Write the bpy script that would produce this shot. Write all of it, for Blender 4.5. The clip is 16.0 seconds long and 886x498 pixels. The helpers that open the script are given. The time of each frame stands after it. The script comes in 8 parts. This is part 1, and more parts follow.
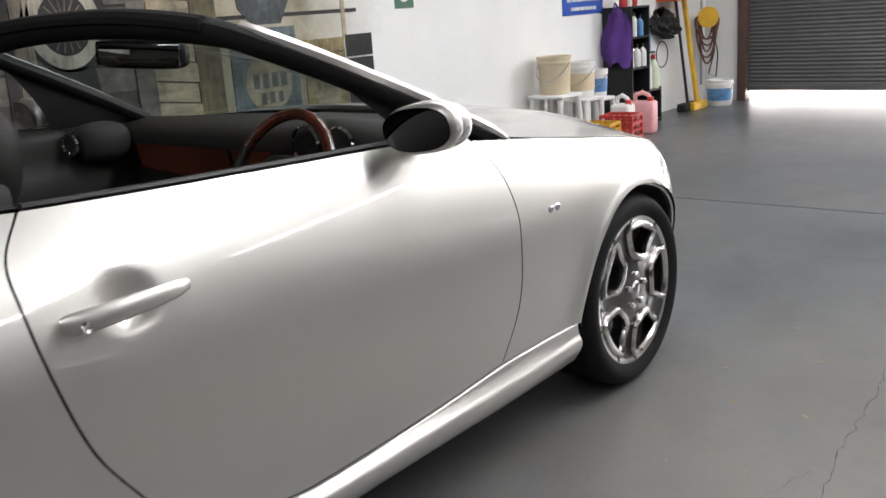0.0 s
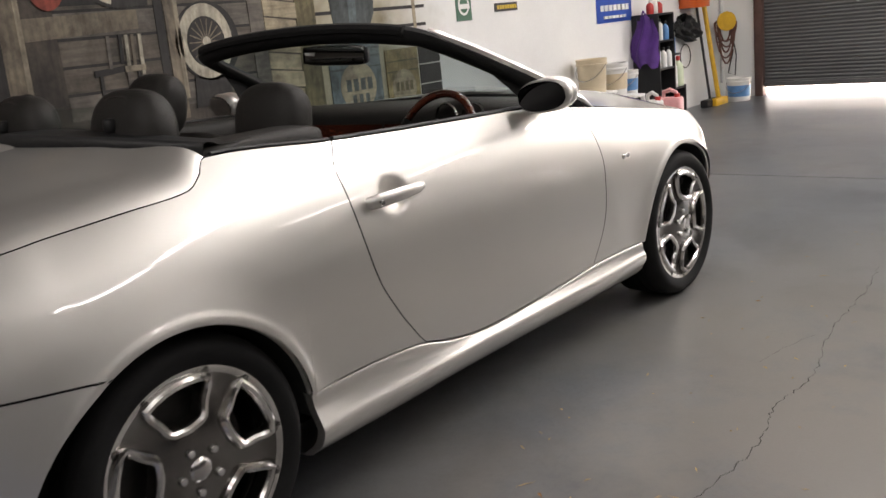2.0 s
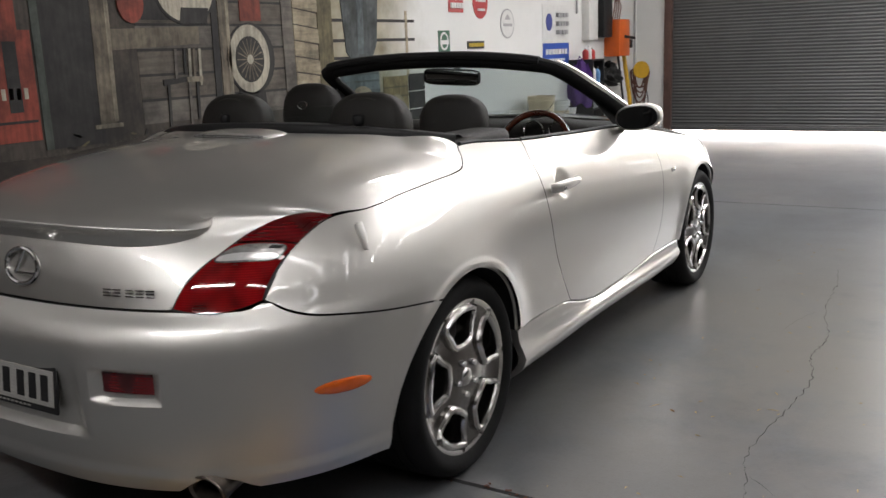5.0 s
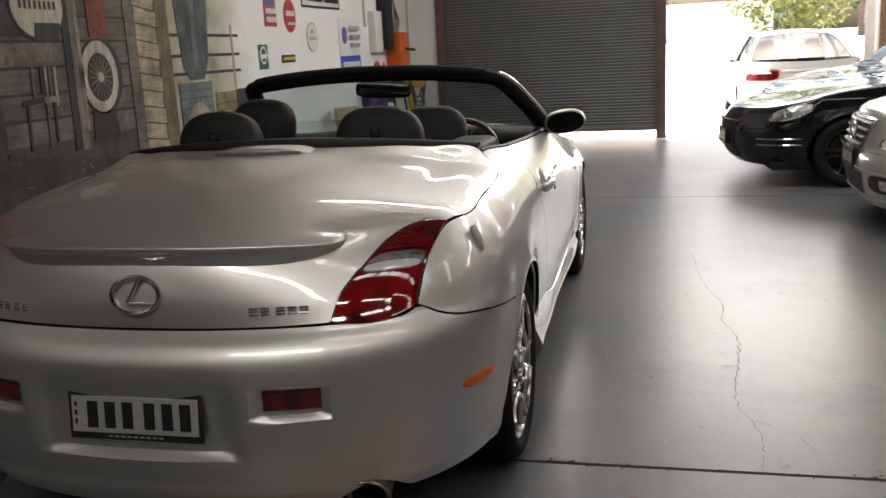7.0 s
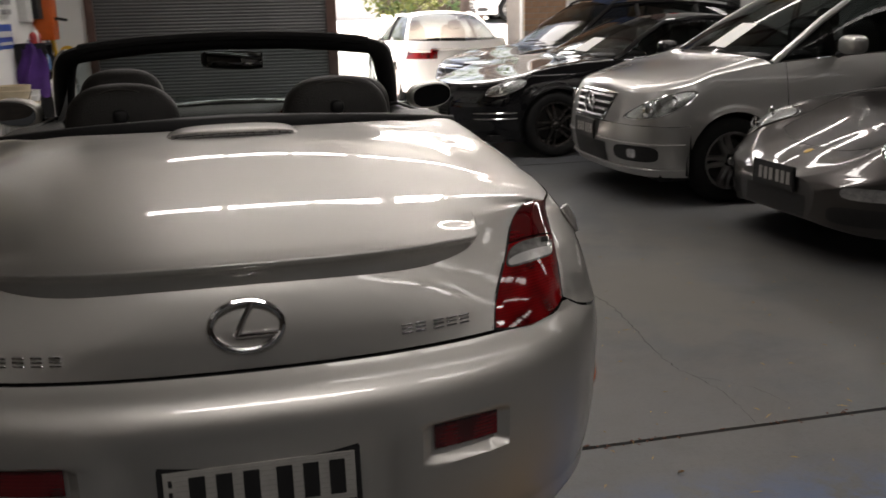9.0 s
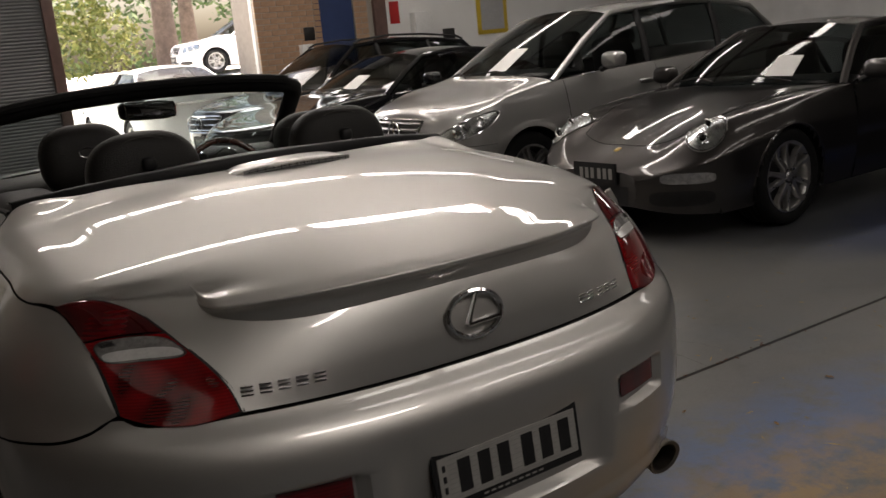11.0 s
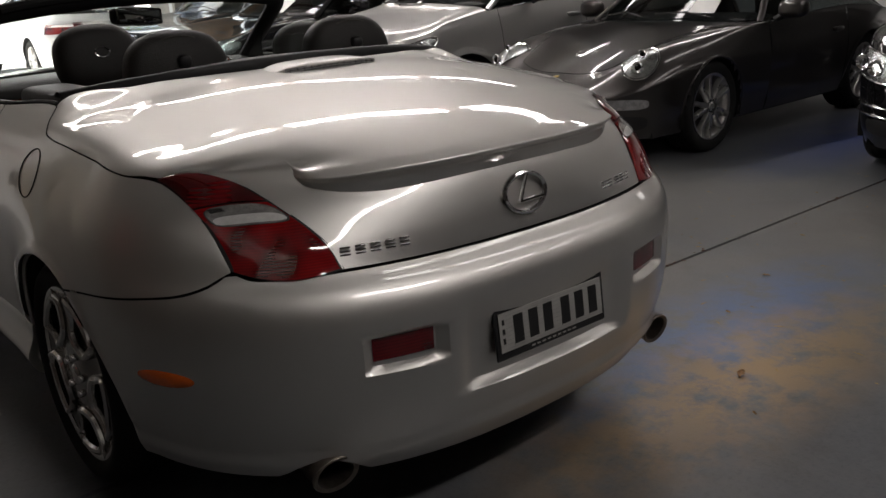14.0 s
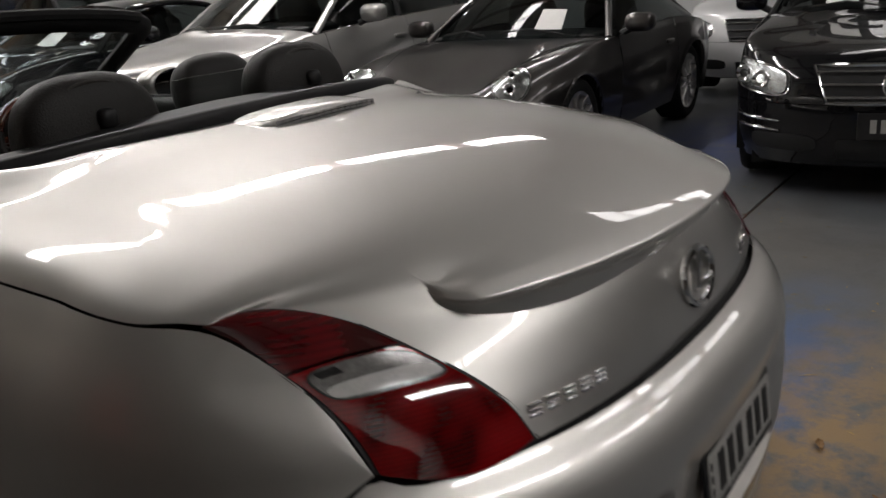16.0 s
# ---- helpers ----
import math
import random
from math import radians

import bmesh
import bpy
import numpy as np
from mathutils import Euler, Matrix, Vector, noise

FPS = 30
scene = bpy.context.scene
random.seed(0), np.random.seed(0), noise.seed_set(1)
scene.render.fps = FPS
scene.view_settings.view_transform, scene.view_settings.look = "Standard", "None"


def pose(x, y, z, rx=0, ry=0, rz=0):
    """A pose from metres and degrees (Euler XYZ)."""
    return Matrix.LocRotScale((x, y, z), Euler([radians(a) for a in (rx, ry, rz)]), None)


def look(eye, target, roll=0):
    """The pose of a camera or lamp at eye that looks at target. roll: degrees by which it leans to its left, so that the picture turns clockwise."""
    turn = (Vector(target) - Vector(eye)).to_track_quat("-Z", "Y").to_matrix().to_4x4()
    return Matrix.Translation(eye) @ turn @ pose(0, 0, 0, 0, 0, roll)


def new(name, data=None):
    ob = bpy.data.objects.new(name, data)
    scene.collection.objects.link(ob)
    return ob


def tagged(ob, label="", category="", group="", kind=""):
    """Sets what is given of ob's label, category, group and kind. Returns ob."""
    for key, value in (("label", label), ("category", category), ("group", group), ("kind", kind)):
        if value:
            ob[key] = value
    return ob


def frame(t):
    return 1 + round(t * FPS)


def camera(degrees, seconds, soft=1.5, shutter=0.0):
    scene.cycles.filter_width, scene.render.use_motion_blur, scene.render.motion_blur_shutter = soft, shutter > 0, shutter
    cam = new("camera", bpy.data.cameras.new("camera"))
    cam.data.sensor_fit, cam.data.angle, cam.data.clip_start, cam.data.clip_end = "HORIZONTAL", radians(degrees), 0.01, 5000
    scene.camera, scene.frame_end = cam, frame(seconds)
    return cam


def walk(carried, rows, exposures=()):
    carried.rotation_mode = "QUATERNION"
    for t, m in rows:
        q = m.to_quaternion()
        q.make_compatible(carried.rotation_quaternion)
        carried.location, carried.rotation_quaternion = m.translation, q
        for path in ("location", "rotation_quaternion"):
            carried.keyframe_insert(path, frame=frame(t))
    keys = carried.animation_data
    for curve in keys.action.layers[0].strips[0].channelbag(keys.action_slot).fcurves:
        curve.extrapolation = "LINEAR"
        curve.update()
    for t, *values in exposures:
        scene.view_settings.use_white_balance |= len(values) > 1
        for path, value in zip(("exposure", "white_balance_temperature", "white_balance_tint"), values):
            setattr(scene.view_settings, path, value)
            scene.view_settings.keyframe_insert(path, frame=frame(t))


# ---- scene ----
from mathutils.bvhtree import BVHTree

cam = camera(52.3, 16.0, shutter=0.35)
PATH = [
    (0, (2.265, -0.034, 1.302), (1.027, 1.45, 0.787), -4.1),
    (0.5, (2.406, -0.277, 1.293), (1.154, 1.186, 0.751), -5.2),
    (1, (2.485, -0.519, 1.267), (1.223, 0.937, 0.73), -5.5),
    (1.5, (2.578, -0.813, 1.28), (1.299, 0.654, 0.821), -6.1),
    (2, (2.687, -1.109, 1.314), (1.41, 0.354, 0.832), -5.9),
    (2.5, (2.829, -1.336, 1.306), (1.534, 0.108, 0.821), -6.1),
    (3, (2.854, -1.598, 1.313), (1.594, -0.121, 0.832), -5.3),
    (3.5, (2.803, -1.834, 1.338), (1.591, -0.314, 0.868), -4.0),
    (4, (2.701, -2.016, 1.339), (1.539, -0.452, 0.89), -3.3),
    (4.5, (2.508, -2.193, 1.35), (1.398, -0.588, 0.912), -2.6),
    (7, (1.347, -2.995, 1.421), (0.889, -1.097, 0.989), -3.0),
    (7.5, (1.068, -2.973, 1.438), (0.773, -1.048, 0.982), -3.1),
    (8, (0.67, -2.857, 1.415), (0.614, -0.93, 0.881), -3.4),
    (8.5, (0.34, -2.766, 1.43), (0.517, -0.86, 0.85), -2.2),
    (9, (0.014, -2.658, 1.412), (0.436, -0.77, 0.905), -1.4),
    (9.5, (-0.319, -2.537, 1.41), (0.338, -0.708, 0.937), -0.8),
    (12, (-1.363, -2.478, 1.377), (-0.196, -0.925, 0.896), -7.3),
    (12.5, (-1.48, -2.516, 1.36), (-0.272, -1.02, 0.809), -5.6),
    (13, (-1.52, -2.527, 1.361), (-0.312, -1.048, 0.768), -4.2),
    (13.5, (-1.541, -2.515, 1.365), (-0.337, -1.035, 0.766), -3.4),
    (14, (-1.556, -2.491, 1.373), (-0.347, -1.014, 0.776), -3.1),
    (14.5, (-1.585, -2.337, 1.361), (-0.316, -0.907, 0.772), -3.1),
    (15, (-1.564, -2.109, 1.342), (-0.213, -0.751, 0.767), -4.0),
    (15.5, (-1.529, -1.831, 1.35), (-0.075, -0.582, 0.778), -5.7),
    (16, (-1.513, -1.423, 1.371), (0.059, -0.333, 0.79), -4.2),
]
walk(cam, [(t, look(eye, target, roll)) for t, eye, target, roll in PATH],
     exposures=[(0, 2.98, 6500, 11), (1.5, 2.95, 6700, 13), (2.5, 2.72, 7300, 16), (3.5, 2.7, 6850, 13), (4.7, 2.7, 6700, 12), (7, 2.2, 7100, 13), (8.5, 1.88, 7350, 15), (9.5, 1.66, 7000, 13), (12, 1.68, 7600, 16), (14, 2.0, 7000, 15), (15.5, 2.15, 6950, 14), (16, 2.25, 6850, 13)])

# ---- daylight ----
world = bpy.data.worlds.new("sky")
scene.world = world
world.use_nodes = True
wn = world.node_tree.nodes
sky = wn.new("ShaderNodeTexSky")
sky.sky_type, sky.sun_disc = "NISHITA", False
sky.dust_density, sky.ozone_density = 6.0, 0.5
sky.sun_elevation, sky.sun_rotation = radians(76), radians(20)
wn["Background"].inputs[1].default_value = 0.15
world.node_tree.links.new(sky.outputs[0], wn["Background"].inputs[0])
sun = new("sun", bpy.data.lights.new("sun", "SUN"))
sun.data.energy, sun.data.angle, sun.data.color = 5.0, radians(0.6), (1.0, 0.95, 0.88)
sun.matrix_world = look((0, 0, 0), (-0.2, -0.12, -0.96))


def skylight_lamp(x, y, z, sx, sy, watts):
    """Daylight that comes down through a skylight opening."""
    lamp = new("skylight_daylight", bpy.data.lights.new("skylight_daylight", "AREA"))
    lamp.data.shape, lamp.data.size, lamp.data.size_y, lamp.data.energy = "RECTANGLE", sx, sy, watts
    lamp.data.color = (0.97, 0.98, 1.0)
    lamp.location = (x, y, z)
    return lamp


def window_lamp(eye, target, sx, sz, watts):
    """Daylight through an upright opening."""
    lamp = new("doorway_daylight", bpy.data.lights.new("doorway_daylight", "AREA"))
    lamp.data.shape, lamp.data.size, lamp.data.size_y, lamp.data.energy = "RECTANGLE", sx, sz, watts
    lamp.matrix_world = look(eye, target)
    return lamp


SKYLIGHTS = [(x, y) for y in (3.6, 7.8) for x in (0.3, 3.0, 5.7, 8.4)] + [(x, y) for y in (0.2, -3.4) for x in (5.7, 8.4)] + [(1.9, -1.7), (4.6, -1.7), (0.3, -4.2), (3.9, -4.2)]
for sx_, sy_ in SKYLIGHTS:
    skylight_lamp(sx_, sy_, 4.27, 2.6, 0.3, ((20 if sx_ > 2 else 12) * (0.6 if sy_ > 6 else 1.0) if sy_ > 0 else (3.5 if sx_ < 3 else 2.2) if sy_ > -3 else 17 if sx_ < 2 else 7) if sx_ < 4 else (8 if sy_ > 1 else 2.2))
window_lamp((2.9, 10.72, 3.2), (2.4, 5, 0.6), 2.5, 1.3, 25)

# ---- materials ----
def nodes_of(name):
    m = bpy.data.materials.new(name)
    m.use_nodes = True
    nt = m.node_tree
    return m, nt, nt.nodes["Principled BSDF"]


def noise_tex(nt, scale, detail=4.0, rough=0.6, coords="Object"):
    tc = nt.nodes.new("ShaderNodeTexCoord")
    n = nt.nodes.new("ShaderNodeTexNoise")
    n.inputs["Scale"].default_value, n.inputs["Detail"].default_value = scale, detail
    n.inputs["Roughness"].default_value = rough
    nt.links.new(tc.outputs[coords], n.inputs["Vector"])
    return n


def ramp(nt, fac, stops):
    r = nt.nodes.new("ShaderNodeValToRGB")
    el = r.color_ramp.elements
    while len(el) < len(stops):
        el.new(0.5)
    for e, (p, c) in zip(el, stops):
        e.position, e.color = p, (c[0], c[1], c[2], 1.0)
    nt.links.new(fac, r.inputs[0])
    return r


def grey(v):
    return (v, v, v)


def shade(c, k):
    return tuple(max(0.0, min(1.0, v * k)) for v in c)


def surface(name, color, rough=0.5, metal=0.0, coat=0.0, scale=8.0, vary=0.12, fine=90.0, fine_vary=0.05, bump=0.02, rough_vary=0.1, spec=0.5, coat_rough=0.05):
    """A surface with variation at two scales: broad patches and a fine grain."""
    m, nt, b = nodes_of(name)
    big, small = noise_tex(nt, scale), noise_tex(nt, fine, 3.0)
    base = ramp(nt, big.outputs["Fac"], [(0.3, shade(color, 1 - vary)), (0.7, shade(color, 1 + vary))])
    grain = ramp(nt, small.outputs["Fac"], [(0.3, grey(1 - fine_vary)), (0.7, grey(1 + fine_vary) if fine_vary < 0 else grey(1.0))])
    mix = nt.nodes.new("ShaderNodeMix")
    mix.data_type, mix.blend_type = "RGBA", "MULTIPLY"
    mix.inputs["Factor"].default_value = 1.0
    nt.links.new(base.outputs[0], mix.inputs["A"])
    nt.links.new(grain.outputs[0], mix.inputs["B"])
    nt.links.new(mix.outputs["Result"], b.inputs["Base Color"])
    rr = nt.nodes.new("ShaderNodeMapRange")
    rr.inputs["To Min"].default_value, rr.inputs["To Max"].default_value = max(0.02, rough * (1 - rough_vary)), min(1.0, rough * (1 + rough_vary))
    nt.links.new(big.outputs["Fac"], rr.inputs["Value"])
    nt.links.new(rr.outputs[0], b.inputs["Roughness"])
    b.inputs["Metallic"].default_value = metal
    b.inputs["Specular IOR Level"].default_value = spec
    b.inputs["Coat Weight"].default_value, b.inputs["Coat Roughness"].default_value = coat, coat_rough
    if bump:
        bp = nt.nodes.new("ShaderNodeBump")
        bp.inputs["Strength"].default_value, bp.inputs["Distance"].default_value = bump, 0.01
        nt.links.new(small.outputs["Fac"], bp.inputs["Height"])
        nt.links.new(bp.outputs[0], b.inputs["Normal"])
    return m


def glass(name, tint, rough=0.0, alpha=0.0):
    """Window glass that lets light straight through and mirrors at its face."""
    m, nt, b = nodes_of(name)
    out = nt.nodes["Material Output"]
    tr, gl, fr, mx = (nt.nodes.new(k) for k in ("ShaderNodeBsdfTransparent", "ShaderNodeBsdfGlossy", "ShaderNodeLayerWeight", "ShaderNodeMixShader"))
    tr.inputs[0].default_value = (*tint, 1)
    gl.inputs["Roughness"].default_value = 0.02
    pw, ad = nt.nodes.new("ShaderNodeMath"), nt.nodes.new("ShaderNodeMath")
    pw.operation, ad.operation = "POWER", "MULTIPLY_ADD"
    pw.inputs[1].default_value, ad.inputs[1].default_value, ad.inputs[2].default_value = 5.0, 0.8, 0.05
    fr.inputs[0].default_value = 0.5
    nt.links.new(fr.outputs["Facing"], pw.inputs[0])
    nt.links.new(pw.outputs[0], ad.inputs[0])
    nt.links.new(ad.outputs[0], mx.inputs[0])
    nt.links.new(tr.outputs[0], mx.inputs[1])
    nt.links.new(gl.outputs[0], mx.inputs[2])
    nt.links.new(mx.outputs[0], out.inputs[0])
    nt.nodes.remove(b)
    return m


def car_paint(name, color, metal=0.75, rough=0.36, spec=0.5, coat_ior=1.5):
    m = surface(name, color, rough, metal, 1.0, 1.3, 0.03, 900.0, 0.05, 0.004, 0.04, spec, 0.02)
    m.node_tree.nodes["Principled BSDF"].inputs["Coat IOR"].default_value = coat_ior
    return m


SILVER = car_paint("silver_metallic_paint", (0.68, 0.662, 0.628), 0.92, 0.445, 0.5, 1.62)
BLACKP = car_paint("black_car_paint", (0.005, 0.005, 0.006), 0.0, 0.3, 0.05)
GREYP = car_paint("dark_grey_metallic_paint", (0.058, 0.053, 0.051), 0.8, 0.32)
MBP = car_paint("pale_silver_paint", (0.46, 0.455, 0.44), 0.86, 0.34)
WHITEP = car_paint("white_car_paint", (0.78, 0.78, 0.77), 0.0, 0.35)
RUBBER = surface("tyre_rubber", (0.011, 0.011, 0.011), 0.75, scale=12, vary=0.25, bump=0.1, spec=0.18)
RIM = surface("rim_alloy", (0.25, 0.24, 0.23), 0.36, 0.85, 0.3, 14, 0.1, 300, 0.05, 0.01)
RIMDARK = surface("dark_chrome_rim", (0.16, 0.15, 0.14), 0.22, 0.95, 0.6, 14, 0.1, 300, 0.05, 0.0)
RIMBRIGHT = surface("bright_machined_rim", (0.66, 0.64, 0.62), 0.2, 1.0, 0.3, 14, 0.08, 300, 0.05, 0.0)
CHROME = surface("chrome", (0.72, 0.72, 0.72), 0.07, 1.0, 0, 10, 0.04, 200, 0.02, 0.0)
DARK = surface("dark_void", (0.006, 0.006, 0.006), 0.9, scale=6, vary=0.2, bump=0.0)
PLASTIC = surface("black_plastic", (0.014, 0.014, 0.0145), 0.5, scale=20, vary=0.15, fine=400, bump=0.06, spec=0.38)
LEATHER = surface("dark_grey_leather", (0.019, 0.0175, 0.0155), 0.5, scale=9, vary=0.18, fine=220, fine_vary=0.2, bump=0.25, spec=0.3)
LEATHERPALE = surface("worn_leather_seam", (0.05, 0.046, 0.041), 0.5, scale=9, vary=0.18, fine=220, fine_vary=0.2, bump=0.25, spec=0.3)
FABRIC = surface("black_seal_fabric", (0.01, 0.01, 0.01), 0.8, scale=9, vary=0.25, fine=260, fine_vary=0.2, bump=0.3)
CLEAR = glass("clear_glass", (0.93, 0.96, 0.95))
TINT = glass("tinted_car_glass", (0.3, 0.33, 0.33))
SCREEN = glass("green_tinted_screen", (0.62, 0.70, 0.70))
# Near-black mirror colour: a dim reflection put into the glass; also the projector lenses.
DARKMIRROR = surface("dark_reflection_glass", (0.035, 0.035, 0.037), 0.03, 1.0, 0, 5, 0.02, 50, 0.0, 0.0)
MIRROR = surface("mirror_glass", (0.75, 0.77, 0.78), 0.02, 1.0, 0, 5, 0.02, 50, 0.0, 0.0)
AMBER = surface("amber_lens", (0.75, 0.13, 0.012), 0.15, 0, 1.0, 30, 0.1, 300, 0.1, 0.02)
WHITEWALL = surface("white_wall_paint", (0.78, 0.78, 0.76), 0.7, scale=1.4, vary=0.04, fine=70, fine_vary=0.04, bump=0.08)


def red_lens(name, color, stripe):
    m, nt, b = nodes_of(name)
    tc, w = nt.nodes.new("ShaderNodeTexCoord"), nt.nodes.new("ShaderNodeTexWave")
    w.bands_direction, w.inputs["Scale"].default_value, w.inputs["Distortion"].default_value = "Z", stripe, 0.6
    nt.links.new(tc.outputs["Object"], w.inputs["Vector"])
    r = ramp(nt, w.outputs["Fac"], [(0.0, shade(color, 0.78)), (1.0, shade(color, 1.15))])
    # chambers behind the lens: soft bright and dark cells
    cell = noise_tex(nt, 11, 1.0)
    cr = ramp(nt, cell.outputs["Fac"], [(0.36, grey(0.3)), (0.52, grey(0.8)), (0.66, (1.0, 1.0, 1.0))])
    mix = nt.nodes.new("ShaderNodeMix")
    mix.data_type, mix.blend_type = "RGBA", "MULTIPLY"
    mix.inputs["Factor"].default_value = 1.0
    nt.links.new(r.outputs[0], mix.inputs["A"])
    nt.links.new(cr.outputs[0], mix.inputs["B"])
    nt.links.new(mix.outputs["Result"], b.inputs["Base Color"])
    b.inputs["Roughness"].default_value = 0.06
    b.inputs["Coat Weight"].default_value, b.inputs["Coat Roughness"].default_value = 1.0, 0.02
    return m


REDLENS = red_lens("red_lamp_lens", (0.27, 0.004, 0.006), 55)
GREYLENS = surface("grey_strip_lens", (0.33, 0.325, 0.32), 0.35, 0.2, 1.0, 45, 0.15, 260, 0.1, 0.03)
LENSWHITE = surface("white_lamp_reflector", (0.82, 0.81, 0.79), 0.22, 0.35, 1.0, 45, 0.12, 260, 0.1, 0.03)
DARKRED = red_lens("dark_red_lens", (0.135, 0.0035, 0.006), 40)
CLEARLENS = surface("clear_lamp_lens", (0.42, 0.41, 0.40), 0.16, 0.6, 1.0, 45, 0.4, 260, 0.25, 0.08)
STEEL = surface("sooty_exhaust_steel", (0.20, 0.175, 0.15), 0.3, 0.9, 0, 25, 0.3, 300, 0.2, 0.05)

# ---- building tools ----
def link_mesh(name, bm, mat, parent=None, label="", smooth=True, angle=38):
    bmesh.ops.recalc_face_normals(bm, faces=bm.faces)
    me = bpy.data.meshes.new(name)
    bm.to_mesh(me)
    bm.free()
    if smooth:
        me.polygons.foreach_set("use_smooth", [True] * len(me.polygons))
        me.set_sharp_from_angle(angle=radians(angle))
    me.materials.append(mat)
    ob = new(name, me)
    if parent is not None:
        ob.parent = parent
    if label:
        ob["label"] = label
    return ob


def part(name, bm, mat, parent, label="", smooth=True, angle=38):
    return link_mesh(name, bm, mat, parent, label, smooth, angle)


def thing(name, label, category, group="", at=None):
    return_ob = new(name)
    return_ob.empty_display_size = 0.2
    if at is not None:
        return_ob.matrix_basis = at
    return tagged(return_ob, label, category, group)


def solid(name, bm, mat, label, category="", group="", kind="", smooth=True):
    return tagged(link_mesh(name, bm, mat, None, "", smooth), label, category, group, kind)


def B():
    return bmesh.new()


def box(bm, x0, x1, y0, y1, z0, z1, bevel=0.0, seg=2, m=None):
    r = bmesh.ops.create_cube(bm, size=1.0)
    vs = r["verts"]
    for v in vs:
        v.co = Vector(((x0 + x1) / 2 + v.co.x * (x1 - x0), (y0 + y1) / 2 + v.co.y * (y1 - y0), (z0 + z1) / 2 + v.co.z * (z1 - z0)))
    if m is not None:
        for v in vs:
            v.co = m @ v.co
    if bevel:
        es = list({e for v in vs for e in v.link_edges})
        bmesh.ops.bevel(bm, geom=es, offset=bevel, segments=seg, profile=0.5, affect="EDGES")
    return bm


def grid(bm, f, nu, nv, close_u=False):
    """Quads over f(u, v), u and v from 0 to 1."""
    rows = [[bm.verts.new(f(i / nu, j / nv)) for i in range(nu if close_u else nu + 1)] for j in range(nv + 1)]
    for j in range(nv):
        for i in range(nu):
            k = (i + 1) % nu if close_u else i + 1
            q = [rows[j][i], rows[j][k], rows[j + 1][k], rows[j + 1][i]]
            try:
                bm.faces.new(q)
            except ValueError:
                pass
    return rows


def lathe(bm, prof, n=32, m=None, arc=2 * math.pi):
    """Turn (radius, height) points round the local z axis."""
    m = m or Matrix.Identity(4)
    close = arc > 6.28
    def f(u, v):
        k = v * (len(prof) - 1)
        r, h = prof[int(round(k))]
        return m @ Vector((r * math.cos(u * arc), r * math.sin(u * arc), h))
    return grid(bm, f, n, len(prof) - 1, close)


def tube(bm, pts, r, n=8, closed=False, flat=1.0, cap=True):
    """A round bar along points; r is a number or one for each point."""
    pts = [Vector(p) for p in pts]
    rad = r if isinstance(r, (list, tuple)) else [r] * len(pts)
    rings, up = [], Vector((0, 0, 1))
    last = None
    for i, p in enumerate(pts):
        a, b = pts[max(0, i - 1)], pts[min(len(pts) - 1, i + 1)]
        if closed:
            a, b = pts[i - 1], pts[(i + 1) % len(pts)]
        d = (b - a).normalized()
        if last is None:
            s = d.cross(up)
            if s.length < 1e-3:
                s = d.cross(Vector((1, 0, 0)))
        else:
            s = last - d * last.dot(d)
        s.normalize()
        last = s
        t = d.cross(s)
        rings.append([bm.verts.new(p + (s * math.cos(k * 2 * math.pi / n) + t * flat * math.sin(k * 2 * math.pi / n)) * rad[i]) for k in range(n)])
    m = len(rings)
    for i in range(m if closed else m - 1):
        for k in range(n):
            bm.faces.new((rings[i][k], rings[i][(k + 1) % n], rings[(i + 1) % m][(k + 1) % n], rings[(i + 1) % m][k]))
    if cap and not closed:
        bm.faces.new(rings[0][::-1])
        bm.faces.new(rings[-1])
    return bm


def ball(bm, m, seg=20, rings=12):
    bmesh.ops.create_uvsphere(bm, u_segments=seg, v_segments=rings, radius=1.0, matrix=m)


def scl(x, y, z):
    return Matrix.Diagonal((x, y, z, 1))


def spline(pts, t):
    """A smooth curve through points of any dimension, t from 0 to 1."""
    n = len(pts) - 1
    k = min(int(t * n), n - 1)
    f = t * n - k
    p = [np.array(pts[max(0, min(n, k + d))], float) for d in (-1, 0, 1, 2)]
    return 0.5 * (2 * p[1] + (p[2] - p[0]) * f + (2 * p[0] - 5 * p[1] + 4 * p[2] - p[3]) * f * f + (3 * p[1] - p[0] - 3 * p[2] + p[3]) * f ** 3)


def curve_at(xs, ys, x):
    """Smooth value through (xs, ys); xs rising."""
    n = len(xs)
    if x <= xs[0]:
        return ys[0]
    if x >= xs[-1]:
        return ys[-1]
    k = 0
    while xs[k + 1] < x:
        k += 1
    h = xs[k + 1] - xs[k]
    f = (x - xs[k]) / h
    def slope(i):
        if i == 0:
            return (ys[1] - ys[0]) / (xs[1] - xs[0])
        if i == n - 1:
            return (ys[-1] - ys[-2]) / (xs[-1] - xs[-2])
        return (ys[i + 1] - ys[i - 1]) / (xs[i + 1] - xs[i - 1])
    a, b = slope(k) * h, slope(k + 1) * h
    f2, f3 = f * f, f * f * f
    return (2 * f3 - 3 * f2 + 1) * ys[k] + (f3 - 2 * f2 + f) * a + (3 * f2 - 2 * f3) * ys[k + 1] + (f3 - f2) * b


def smooth01(a, b, x):
    t = max(0.0, min(1.0, (x - a) / (b - a)))
    return t * t * (3 - 2 * t)


def lerp(a, b, t):
    return a + (b - a) * t

# ---- the workshop: floor, walls, roller door ----
WALL_X, FAR_Y, BACK_Y, RIGHT_X, CEIL = -2.28, 10.6, -8.0, 13.0, 4.3


